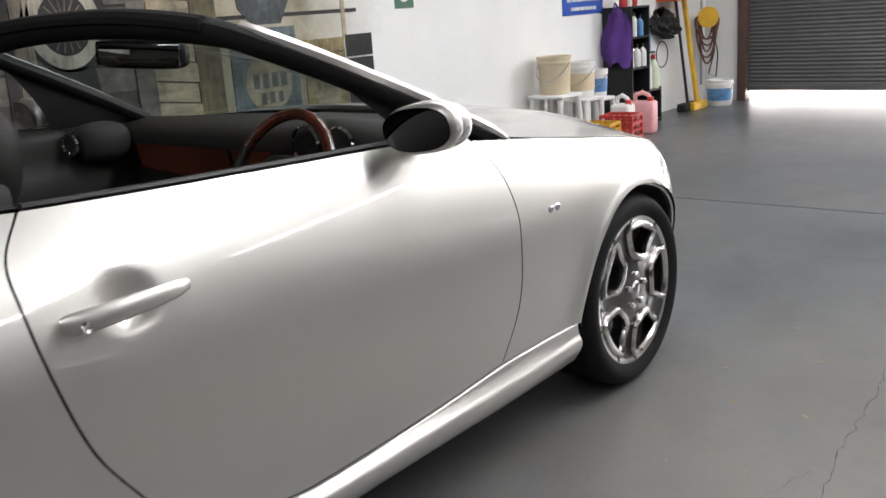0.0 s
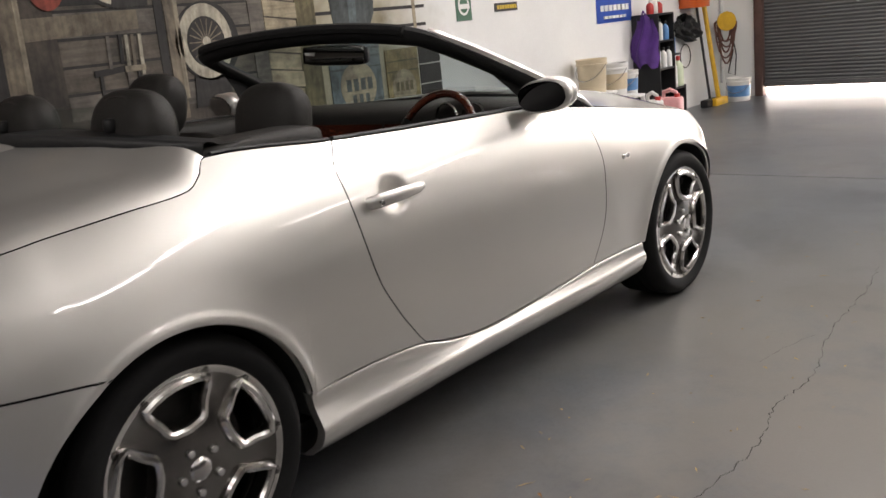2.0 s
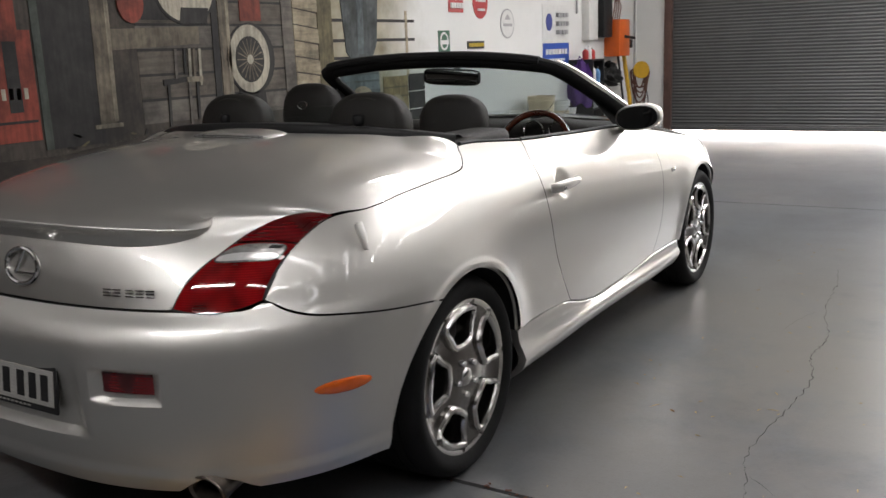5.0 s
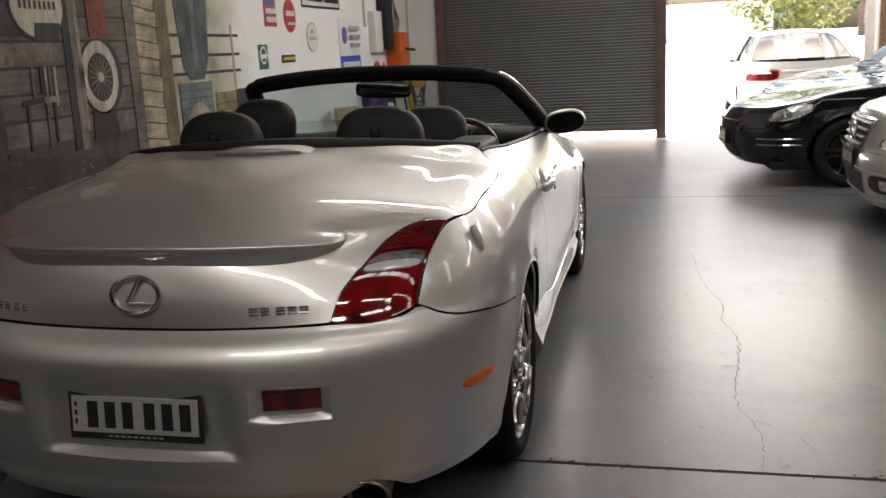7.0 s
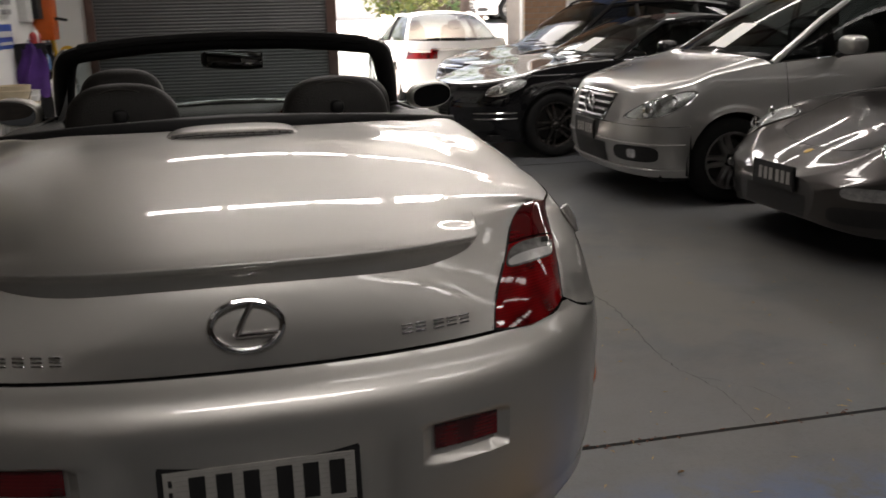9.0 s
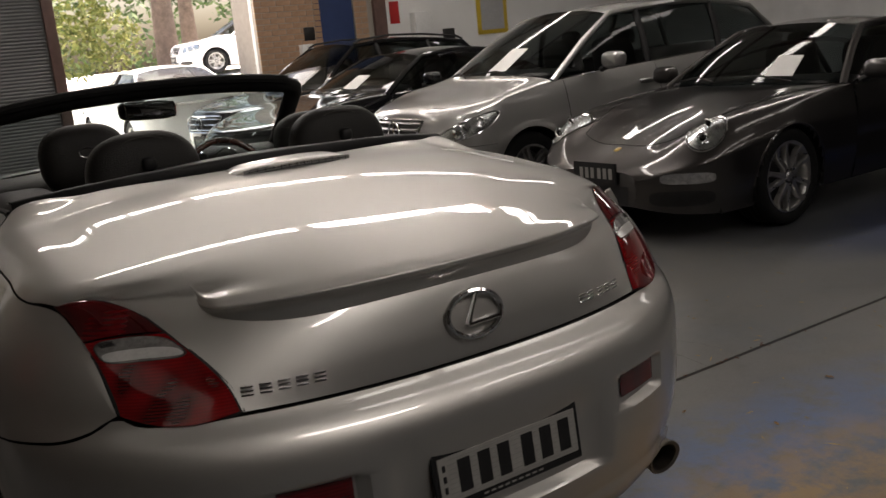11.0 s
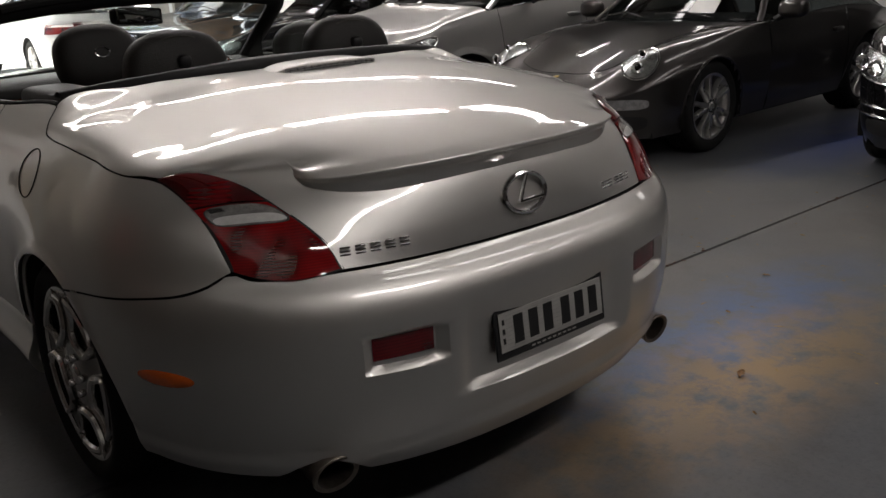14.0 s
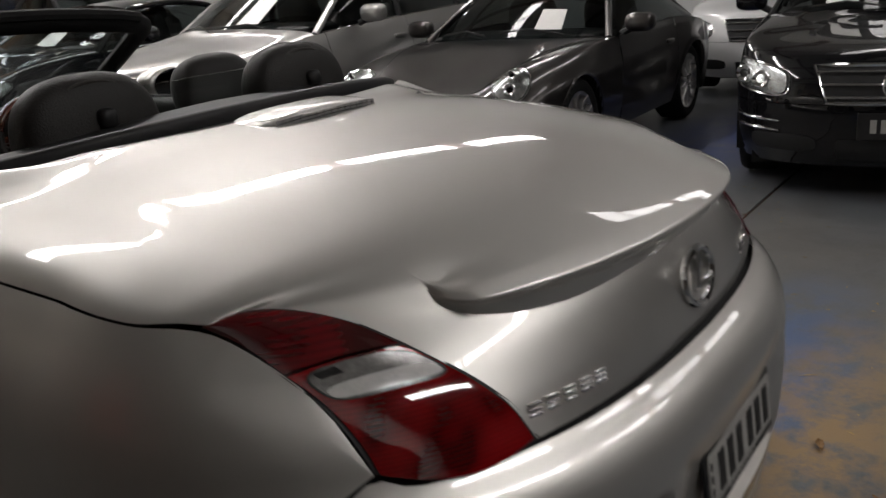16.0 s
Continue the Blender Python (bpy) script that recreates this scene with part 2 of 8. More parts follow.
def floor_material():
    m, nt, b = nodes_of("painted_concrete_floor")
    big, mid, small = noise_tex(nt, 0.5, 6, 0.65), noise_tex(nt, 3.5, 6, 0.7), noise_tex(nt, 120, 2)
    base = ramp(nt, big.outputs["Fac"], [(0.3, (0.076, 0.083, 0.092)), (0.5, (0.121, 0.129, 0.138)), (0.72, (0.175, 0.169, 0.161))])
    dirt = ramp(nt, mid.outputs["Fac"], [(0.25, (0.72, 0.69, 0.65)), (0.5, (0.96, 0.96, 0.96)), (0.75, (1.0, 1.0, 1.0))])
    mix = nt.nodes.new("ShaderNodeMix")
    mix.data_type, mix.blend_type = "RGBA", "MULTIPLY"
    mix.inputs["Factor"].default_value = 1.0
    nt.links.new(base.outputs[0], mix.inputs["A"])
    nt.links.new(dirt.outputs[0], mix.inputs["B"])
    # broad worn patches and a fine speckle over the paint
    patch, speck = noise_tex(nt, 1.3, 8, 0.72), noise_tex(nt, 55, 3, 0.7)
    patch.inputs["Distortion"].default_value = 0.8
    last = mix.outputs["Result"]
    for fac, stops in ((patch.outputs["Fac"], [(0.34, (0.72, 0.70, 0.69)), (0.52, (0.96, 0.96, 0.96)), (0.66, (1.0, 0.97, 0.92))]), (speck.outputs["Fac"], [(0.3, grey(0.8)), (0.5, grey(1.0))])):
        mp_ = nt.nodes.new("ShaderNodeMix")
        mp_.data_type, mp_.blend_type = "RGBA", "MULTIPLY"
        mp_.inputs["Factor"].default_value = 1.0
        nt.links.new(last, mp_.inputs["A"])
        nt.links.new(ramp(nt, fac, stops).outputs[0], mp_.inputs["B"])
        last = mp_.outputs["Result"]
    geo = nt.nodes.new("ShaderNodeNewGeometry")
    # blue and tan paint stains on the bay floor
    for (px, py), rx, ry, col, sc, lo in (((2.0, 1.7), 1.5, 2.4, (0.157, 0.144, 0.126), 1.1, 0.40), ((1.3, -0.68), 1.0, 0.3, (0.075, 0.135, 0.29), 5.0, 0.44), ((0.95, -0.98), 0.95, 0.3, (0.33, 0.205, 0.08), 6.0, 0.43), ((5.6, 0.6), 1.8, 0.55, (0.014, 0.036, 0.16), 3.0, 0.38)):
        sub = nt.nodes.new("ShaderNodeVectorMath")
        sub.operation = "SUBTRACT"
        sub.inputs[1].default_value = (px, py, 0)
        div = nt.nodes.new("ShaderNodeVectorMath")
        div.operation = "MULTIPLY"
        div.inputs[1].default_value = (1 / rx, 1 / ry, 0)
        ln = nt.nodes.new("ShaderNodeVectorMath")
        ln.operation = "LENGTH"
        nt.links.new(geo.outputs["Position"], sub.inputs[0])
        nt.links.new(sub.outputs[0], div.inputs[0])
        nt.links.new(div.outputs[0], ln.inputs[0])
        fall = nt.nodes.new("ShaderNodeMapRange")
        fall.inputs["From Min"].default_value, fall.inputs["From Max"].default_value = 0.2, 1.3
        fall.inputs["To Min"].default_value, fall.inputs["To Max"].default_value = 1.0, 0.0
        nt.links.new(ln.outputs["Value"], fall.inputs["Value"])
        nz = noise_tex(nt, sc, 6, 0.7)
        cut = ramp(nt, nz.outputs["Fac"], [(lo - 0.06, grey(0)), (lo + 0.12, grey(0.88))])
        mul = nt.nodes.new("ShaderNodeMath")
        mul.operation = "MULTIPLY"
        nt.links.new(fall.outputs[0], mul.inputs[0])
        nt.links.new(cut.outputs[0], mul.inputs[1])
        mx = nt.nodes.new("ShaderNodeMix")
        mx.data_type = "RGBA"
        nt.links.new(mul.outputs[0], mx.inputs["Factor"])
        nt.links.new(last, mx.inputs["A"])
        mx.inputs["B"].default_value = (*col, 1)
        last = mx.outputs["Result"]
    nt.links.new(last, b.inputs["Base Color"])
    rr = nt.nodes.new("ShaderNodeMapRange")
    rr.inputs["To Min"].default_value, rr.inputs["To Max"].default_value = 0.27, 0.37
    nt.links.new(mid.outputs["Fac"], rr.inputs["Value"])
    nt.links.new(rr.outputs[0], b.inputs["Roughness"])
    b.inputs["Specular IOR Level"].default_value = 0.36
    bp = nt.nodes.new("ShaderNodeBump")
    bp.inputs["Strength"].default_value, bp.inputs["Distance"].default_value = 0.12, 0.004
    nt.links.new(small.outputs["Fac"], bp.inputs["Height"])
    nt.links.new(bp.outputs[0], b.inputs["Normal"])
    return m


FLOOR = floor_material()
JOINT = surface("floor_joint_dirt", (0.075, 0.043, 0.028), 0.9, scale=20, vary=0.4, fine=200, bump=0.2)
OUTGROUND = surface("bright_concrete_yard", (0.8, 0.785, 0.76), 0.9, scale=1.5, vary=0.15, fine=60, bump=0.1)
ROLLER = surface("grey_painted_steel", (0.12, 0.123, 0.123), 0.42, 0.2, 0, 2.5, 0.1, 80, 0.05, 0.03)
BROWN = surface("brown_steel_post", (0.13, 0.075, 0.062), 0.5, 0.1, 0, 6, 0.2, 90, 0.1, 0.05)
CEILM = surface("roof_lining", (0.5, 0.485, 0.455), 0.9, scale=2, vary=0.1, bump=0.05)
BRICKM = surface("tan_brick", (0.40, 0.25, 0.16), 0.85, scale=7, vary=0.2, fine=90, bump=0.3)
MORTAR = surface("mortar", (0.34, 0.31, 0.27), 0.95, scale=12, vary=0.1, bump=0.2)

# floor in bays, with open joints between them
for i, (y0, y1) in enumerate(((BACK_Y, -0.105), (-0.085, 5.38), (5.395, FAR_Y + 0.2))):
    bm = B()
    box(bm, WALL_X - 0.2, RIGHT_X + 0.2, y0, y1, -0.2, 0.0)
    solid("floor" if i == 0 else "floor_bay", bm, FLOOR, "grey painted concrete workshop floor, scuffed and stained", "floor", kind="structure", smooth=False)
bm = B()
box(bm, WALL_X, RIGHT_X, BACK_Y, FAR_Y, -0.3, -0.012)
solid("floor_joint", bm, JOINT, "dirt packed into the narrow floor joints", "floor joint", kind="structure", smooth=False)
bm = B()
GY = (FAR_Y + 0.2, 16.0, 17.5, 20.0, 22.0, 60.0, 900.0)
GZ = (-0.02, -0.02, 0.15, 1.05, 1.2, 1.25, 1.3)
rows = [[bm.verts.new((x, y, z)) for x in (-600, -30, 0, 30, 600)] for y, z in zip(GY, GZ)]
for j in range(len(rows) - 1):
    for i in range(4):
        bm.faces.new((rows[j][i], rows[j][i + 1], rows[j + 1][i + 1], rows[j + 1][i]))
solid("ground", bm, OUTGROUND, "pale sunlit concrete yard outside the open doorway", "ground", kind="structure", smooth=False)

bm = B()
box(bm, WALL_X - 0.2, WALL_X, BACK_Y, FAR_Y + 0.2, 0, CEIL)
solid("wall_left", bm, WHITEWALL, "white painted masonry wall of the workshop", "wall", kind="structure", smooth=False)
bm = B()
box(bm, WALL_X, -1.86, FAR_Y, FAR_Y + 0.2, 0, CEIL)
box(bm, -1.86, 1.5, FAR_Y, FAR_Y + 0.2, 3.1, CEIL)
box(bm, 1.5, 4.3, FAR_Y, FAR_Y + 0.2, 4.0, CEIL)
box(bm, 6.3, RIGHT_X, FAR_Y, FAR_Y + 0.2, 0, CEIL)
box(bm, 4.3, 6.3, FAR_Y + 0.1, FAR_Y + 0.2, 0, CEIL)
solid("wall_far", bm, WHITEWALL, "white end wall beside and above the doorways", "wall", kind="structure", smooth=False)
bm = B()
box(bm, RIGHT_X, RIGHT_X + 0.2, BACK_Y, FAR_Y + 0.2, 0, CEIL)
solid("wall_right", bm, surface("right_wall_paint", (0.75, 0.75, 0.74), 0.8, scale=1.5, vary=0.1), "white side wall behind the parked cars", "wall", kind="structure", smooth=False)
# Closing wall out of view, coloured dark so little light returns onto the bumper.
bm = B()
box(bm, WALL_X - 0.2, RIGHT_X + 0.2, BACK_Y - 0.2, BACK_Y, 0, CEIL)
solid("wall_back", bm, surface("back_wall_low_bounce", (0.06, 0.052, 0.046), 0.8, scale=1.5, vary=0.1), "plain unseen wall closing the workshop, dark to cut bounce light", "wall", kind="structure", smooth=False)

# ceiling with skylight openings
bm = B()
ys = sorted({y for _, y in SKYLIGHTS})
edge = BACK_Y
for y in ys:
    box(bm, WALL_X - 0.2, RIGHT_X + 0.2, edge, y - 0.4, CEIL, CEIL + 0.12)
    xs = sorted({x for x, yy in SKYLIGHTS if yy == y})
    e2 = WALL_X - 0.2
    for x in xs:
        box(bm, e2, x - 1.31, y - 0.4, y + 0.4, CEIL, CEIL + 0.12)
        e2 = x + 1.31
    box(bm, e2, RIGHT_X + 0.2, y - 0.4, y + 0.4, CEIL, CEIL + 0.12)
    edge = y + 0.4
box(bm, WALL_X - 0.2, RIGHT_X + 0.2, edge, FAR_Y + 0.2, CEIL, CEIL + 0.12)
solid("ceiling", bm, CEILM, "pale roof lining with open skylight strips", "ceiling", kind="structure", smooth=False)


SHEET = surface("translucent_roof_sheet", (0.75, 0.76, 0.74), 0.8, scale=3, vary=0.08, bump=0.02)
for sx_, sy_ in SKYLIGHTS:
    bm = B()
    box(bm, sx_ - 1.34, sx_ + 1.34, sy_ - 0.44, sy_ + 0.44, CEIL + 0.125, CEIL + 0.135)
    for bx_ in (-0.45, 0.42):
        box(bm, sx_ + bx_ - 0.03, sx_ + bx_ + 0.03, sy_ - 0.4, sy_ + 0.4, CEIL - 0.06, CEIL - 0.035)
    solid("skylight", bm, SHEET, "milky plastic skylight sheet in the roof", "skylight", kind="structure", smooth=False)


# steel roof beams under the lining
for bx0 in (-1.0, 1.65, 4.35, 7.05):
    bm = B()
    box(bm, bx0 - 0.06, bx0 + 0.06, BACK_Y, FAR_Y, CEIL - 0.2, CEIL - 0.01)
    solid("roof_beam", bm, BROWN, "painted steel beam under the roof", "beam", kind="structure", smooth=False)
for by0 in (1.6, 5.7):
    bm = B()
    box(bm, WALL_X, RIGHT_X, by0 - 0.05, by0 + 0.05, CEIL - 0.34, CEIL - 0.2)
    solid("roof_beam", bm, BROWN, "painted steel beam under the roof", "beam", kind="structure", smooth=False)


def roller_door():
    """A corrugated steel curtain that hangs a little above the floor, in side tracks."""
    d = tagged(new("door_1"), "grey corrugated steel roller door, not quite closed", "roller door", kind="structure")
    x0, x1, z0, z1, pitch = -1.76, 1.36, 0.16, 3.1, 0.045
    bm = B()
    n = int((z1 - z0) / pitch)
    pts = []
    for i in range(n):
        z = z0 + i * pitch
        pts += [(0.0, z), (0.009, z + 0.007), (0.012, z + 0.018), (0.009, z + 0.03), (0.0, z + 0.037)]
    y = FAR_Y + 0.04
    for i in range(len(pts) - 1):
        (d0, za), (d1, zb) = pts[i], pts[i + 1]
        bm.faces.new([bm.verts.new(p) for p in ((x0, y - d0, za), (x1, y - d0, za), (x1, y - d1, zb), (x0, y - d1, zb))])
    bmesh.ops.remove_doubles(bm, verts=bm.verts, dist=1e-4)
    part("curtain", bm, ROLLER, d, angle=80)
    bm = B()
    box(bm, x0, x1, y - 0.03, y + 0.02, z0 - 0.05, z0 + 0.01, 0.006)
    part("bottom_rail", bm, ROLLER, d)
    bm = B()
    box(bm, -1.86, -1.755, FAR_Y - 0.05, FAR_Y + 0.1, 0, 3.1, 0.004)
    part("side_track", bm, BROWN, d)
    bm = B()
    box(bm, 1.36, 1.5, FAR_Y - 0.06, FAR_Y + 0.12, 0, 4.0, 0.004)
    part("door_post", bm, BROWN, d, "brown painted steel post with a foot plate")
    return d


roller_door()

# ---- the silver convertible ----
CAR = thing("convertible_car", "silver metallic convertible with its roof folded down", "car")
YC, YF, ARC = -0.25, 2.72, 1.0
ZT = (0.15, 0.25, 0.35, 0.45, 0.55, 0.65, 0.75, 0.85, 0.93, 1.0, 1.06)
WT_Y = (-0.25, 0.0, 0.4, 1.2, 2.0, 2.72)
WT = ((0.80, 0.86, 0.90, 0.915, 0.92, 0.922, 0.912, 0.882, 0.832, 0.77, 0.72),
      (0.82, 0.87, 0.90, 0.915, 0.922, 0.925, 0.917, 0.89, 0.85, 0.79, 0.73),
      (0.835, 0.87, 0.885, 0.897, 0.906, 0.912, 0.91, 0.892, 0.855, 0.79, 0.71),
      (0.84, 0.87, 0.885, 0.900, 0.908, 0.912, 0.908, 0.89, 0.855, 0.795, 0.73),
      (0.84, 0.87, 0.89, 0.905, 0.912, 0.913, 0.9, 0.866, 0.82, 0.76, 0.69),
      (0.82, 0.86, 0.885, 0.9, 0.905, 0.9, 0.875, 0.80, 0.70, 0.6, 0.5))
REAR_Z = (0.15, 0.22, 0.30, 0.40, 0.50, 0.60, 0.66, 0.70, 0.735, 0.80, 0.86, 0.93, 1.0, 1.06)
REAR_Y = (-0.86, -0.93, -0.985, -1.015, -1.025, -1.025, -1.015, -0.99, -0.945, -0.905, -0.85, -0.745, -0.62, -0.55)
NOSE_Z = (0.15, 0.25, 0.4, 0.55, 0.65, 0.75, 0.85, 0.95)
NOSE_Y = (3.22, 3.36, 3.44, 3.46, 3.42, 3.32, 3.18, 3.0)


def half_width(y, z):
    return curve_at(WT_Y, [curve_at(ZT, row, z) for row in WT], y)


def oval(w, d, phi, n):
    c, s = max(0.0, math.cos(phi)), max(0.0, math.sin(phi))
    r = (c ** n + s ** n) ** (-1 / n)
    return w * r * c, d * r * s


def side(a, z):
    """The right flank, carried on round the tail (a < YC) and the nose (a > YF) to the centre line."""
    if a < YC:
        x, d = oval(half_width(YC, z), YC - curve_at(REAR_Z, REAR_Y, z), (YC - a) / ARC * math.pi / 2, 2.6)
        return Vector((x, YC - d, z))
    if a > YF:
        x, d = oval(half_width(YF, z), curve_at(NOSE_Z, NOSE_Y, z) - YF, (a - YF) / ARC * math.pi / 2, 2.15)
        return Vector((x, YF + d, z))
    return Vector((half_width(a, z), a, z))


def flank_x(y, z):
    """The half width of the body skin over a point of the floor plan, nose included."""
    if y <= YF:
        return side(y, z).x
    lo, hi = YF, YF + ARC
    for _ in range(30):
        m = (lo + hi) / 2
        lo, hi = (m, hi) if side(m, z).y < y else (lo, m)
    return side(lo, z).x


def a_at_x(x, z):
    lo, hi = YC - ARC, YC
    for _ in range(40):
        m = (lo + hi) / 2
        lo, hi = (m, hi) if side(m, z).x < x else (lo, m)
    return (lo + hi) / 2


A_TIP, A_LOW, A_IN = -0.575, -0.724, -0.888
ARCH_R, AXLE_R, AXLE_F, AXLE_Z = 0.385, -0.03, 2.624, 0.31
# the upper edge of the flank: tail lid line, lamp, lid seam, belt line, bonnet line
EDGE_A = (YC - ARC, A_IN, -0.80, A_LOW, -0.69, -0.635, A_TIP, -0.45, YC, -0.05, 0.13, 0.185, 0.243, 0.663, 1.2, 1.75, 1.9, 2.1, 2.4, YF, YF + 0.4, YF + 0.7, YF + ARC)
EDGE_Z = (0.735, 0.738, 0.737, 0.757, 0.85, 0.908, 0.936, 0.943, 0.957, 0.972, 0.985, 1.01, 1.047, 1.024, 1.005, 0.985, 0.965, 0.93, 0.885, 0.84, 0.775, 0.73, 0.71)
SILL_Y = (0.33, 0.6, 0.8, 0.95, 1.1, 1.33, 1.6, 1.83, 2.0, 2.27)
SILL_Z = (0.383, 0.386, 0.372, 0.336, 0.315, 0.315, 0.326, 0.343, 0.345, 0.338)


def sill_top(y):
    return curve_at(SILL_Y, SILL_Z, y)


DOOR_RZ = (0.30, 0.34, 0.374, 0.44, 0.502, 0.621, 0.779, 0.905, 0.963, 1.03)
DOOR_RY = (0.98, 0.88, 0.825, 0.765, 0.716, 0.642, 0.595, 0.582, 0.595, 0.665)
DOOR_FZ = (0.32, 0.343, 0.51, 0.66, 0.75, 0.84, 0.88, 0.95, 1.0)
DOOR_FY = (1.82, 1.833, 1.905, 1.921, 1.928, 1.916, 1.9, 1.86, 1.82)


def edge_z(a):
    return curve_at(EDGE_A, EDGE_Z, a)


def door_rear(z):
    return curve_at(DOOR_RZ, DOOR_RY, z)


def door_front(z):
    return curve_at(DOOR_FZ, DOOR_FY, z)


def arch_z(y, c):
    d = y - c
    return AXLE_Z + math.sqrt(max(0.0, ARCH_R ** 2 - d * d)) if abs(d) < ARCH_R else 0.0


A_SEAM = (YC - ARC, A_LOW, -0.68, -0.62, -0.54, -0.44, -0.34, -0.19)
Z_SEAM = (0.735, 0.757, 0.732, 0.712, 0.698, 0.680, 0.664, 0.642)


def seam_z(a):
    return curve_at(A_SEAM, Z_SEAM, a)


def mirrored(f, s):
    def g(u, v):
        p = f(u, v)
        return Vector((p.x * s, p.y, p.z))
    return g


def dent(a, z):
    """How far the skin sinks in: handle cup, plate bay, reflector pockets."""
    p = side(a, z)
    e = ((a - 0.757) / 0.064) ** 2 + ((z - 0.853) / 0.052) ** 2
    k = 0.024 * max(0.0, 1 - e) if a > 0.5 else 0.0
    for c in (AXLE_R, AXLE_F):
        r = math.hypot(p.y - c, z - AXLE_Z) - ARCH_R
        if -0.02 < r < 0.16:
            k -= 0.009 * math.exp(-(max(r, 0.0) / 0.06) ** 2) + 0.0035 * (1 - smooth01(0.012, 0.035, r))
    if a < YC:
        k -= 0.012 * smooth01(0.325, 0.295, z) * smooth01(YC, YC - 0.25, a)
        k += 0.03 * smooth01(0.30, 0.262, p.x) * smooth01(0.392, 0.405, z) * smooth01(0.665, 0.52, z)
        k += 0.022 * smooth01(0.335, 0.352, p.x) * smooth01(0.535, 0.523, p.x) * smooth01(0.505, 0.52, z) * smooth01(0.60, 0.585, z)
    return k


def skin(a, z, inset=0.0):
    p = side(a, z)
    k = dent(a, z) + inset
    if k:
        q, r = side(a + 0.004, z), side(a, z + 0.004)
        n = (q - p).cross(r - p)
        n.normalize()
        if n.x * p.x + n.y * (p.y - 1.2) < 0:
            n.negate()
        p = p - n * k
    return p


GAP = 0.0026


def columns(a0, a1, centre, n_arch=64, n_rest=60):
    """Stations along the flank, close together at the ends of a wheel arch."""
    ys = [lerp(a0, a1, k / n_rest) for k in range(n_rest + 1)]
    ys += [centre - ARCH_R * math.cos(k * math.pi / n_arch) + e for k in range(n_arch + 1) for e in ((0,) if 0 < k < n_arch else (-0.0004, 0.0004))]
    ys = sorted(y for y in ys if a0 <= y <= a1)
    return [y for i, y in enumerate(ys) if i == 0 or y - ys[i - 1] > 2e-4 or i == len(ys) - 1]


Q_COLS = columns(A_LOW + 0.004, 0.58, AXLE_R)
F_COLS = columns(1.93, YF + ARC, AXLE_F)
B_COLS = columns(YC - ARC, -0.205, AXLE_R)[::-1]


def quarter(u, v):
    y0 = Q_COLS[int(round(u * (len(Q_COLS) - 1)))]
    f = smooth01(0.36, 0.58, y0)
    lo = max(arch_z(y0, AXLE_R), (sill_top(y0 + 0.25 * f) + GAP) if y0 > AXLE_R + ARCH_R else 0.0)
    if y0 < -0.2:
        lo = max(lo, seam_z(y0) + GAP)
    z = lerp(lo, edge_z(y0 + f * 0.08) - GAP, v)
    return skin(y0 + f * (door_rear(z) - 0.58) - GAP * f, z)


def bumper_half(u, v):
    a = B_COLS[int(round(u * (len(B_COLS) - 1)))]
    u = (-0.205 - a) / (-0.205 - YC + ARC)
    lo = lerp(0.262, 0.235, smooth01(0.3, 1.0, u))
    lo += 0.05 * max(0.0, 1 - ((side(a, lo).x - 0.592) / 0.085) ** 2) if a < YC else 0.0
    if a > AXLE_R - ARCH_R:
        lo = max(lo, arch_z(a, AXLE_R))
    hi = min(seam_z(a), edge_z(a) if a < A_LOW else 9) - GAP
    return skin(a, lerp(lo, max(hi, lo + 0.001), v))


def door_panel(u, v):
    zb = 0.34
    for _ in range(6):
        zb = sill_top(lerp(door_rear(zb), door_front(zb), u)) + GAP
    y = lerp(0.66, 1.87, u)
    z = lerp(zb, edge_z(y) - GAP, v)
    return skin(lerp(door_rear(z) + GAP, door_front(z) - GAP, u), z)


def fender(u, v):
    y0 = F_COLS[int(round(u * (len(F_COLS) - 1)))]
    f = 1 - smooth01(1.93, 2.2, y0)
    lo = max(arch_z(y0, AXLE_F), sill_top(y0 - 0.09 * f) + GAP if y0 < AXLE_F - ARCH_R else 0.2)
    z = lerp(lo, edge_z(y0) - GAP, v)
    return skin(y0 + f * (door_front(z) - 1.93) + GAP * f, z)


def sill(u, v):
    k = u * 62 - 1
    tuck = 0.03 if k < -0.5 or k > 60.5 else 0.0
    u = max(0.0, min(1.0, k / 60))
    y = lerp(0.352, 2.242, u)
    top = sill_top(y) - GAP
    w = half_width(y, top)
    flare = 0.006 * smooth01(0.55, 0.335, y) - 0.006 * smooth01(1.95, 2.24, y)
    pts = [(-0.012, top + 0.001), (0.0, top - 0.004), (0.003, lerp(top, 0.3, 0.5)), (0.012 + flare, lerp(top, 0.292, 0.86)), (0.021 + flare, 0.283), (0.0225 + flare, 0.268), (0.016 + flare, 0.249), (0.002 + flare, 0.226), (-0.022, 0.203), (-0.07, 0.184), (-0.3, 0.17)]
    o = spline(pts, v)
    chord = math.sqrt(max(0.0, ARCH_R ** 2 - max(0.0, o[1] - AXLE_Z) ** 2))
    return Vector((w + o[0] - tuck, lerp(AXLE_R + chord, AXLE_F - chord, u), o[1]))


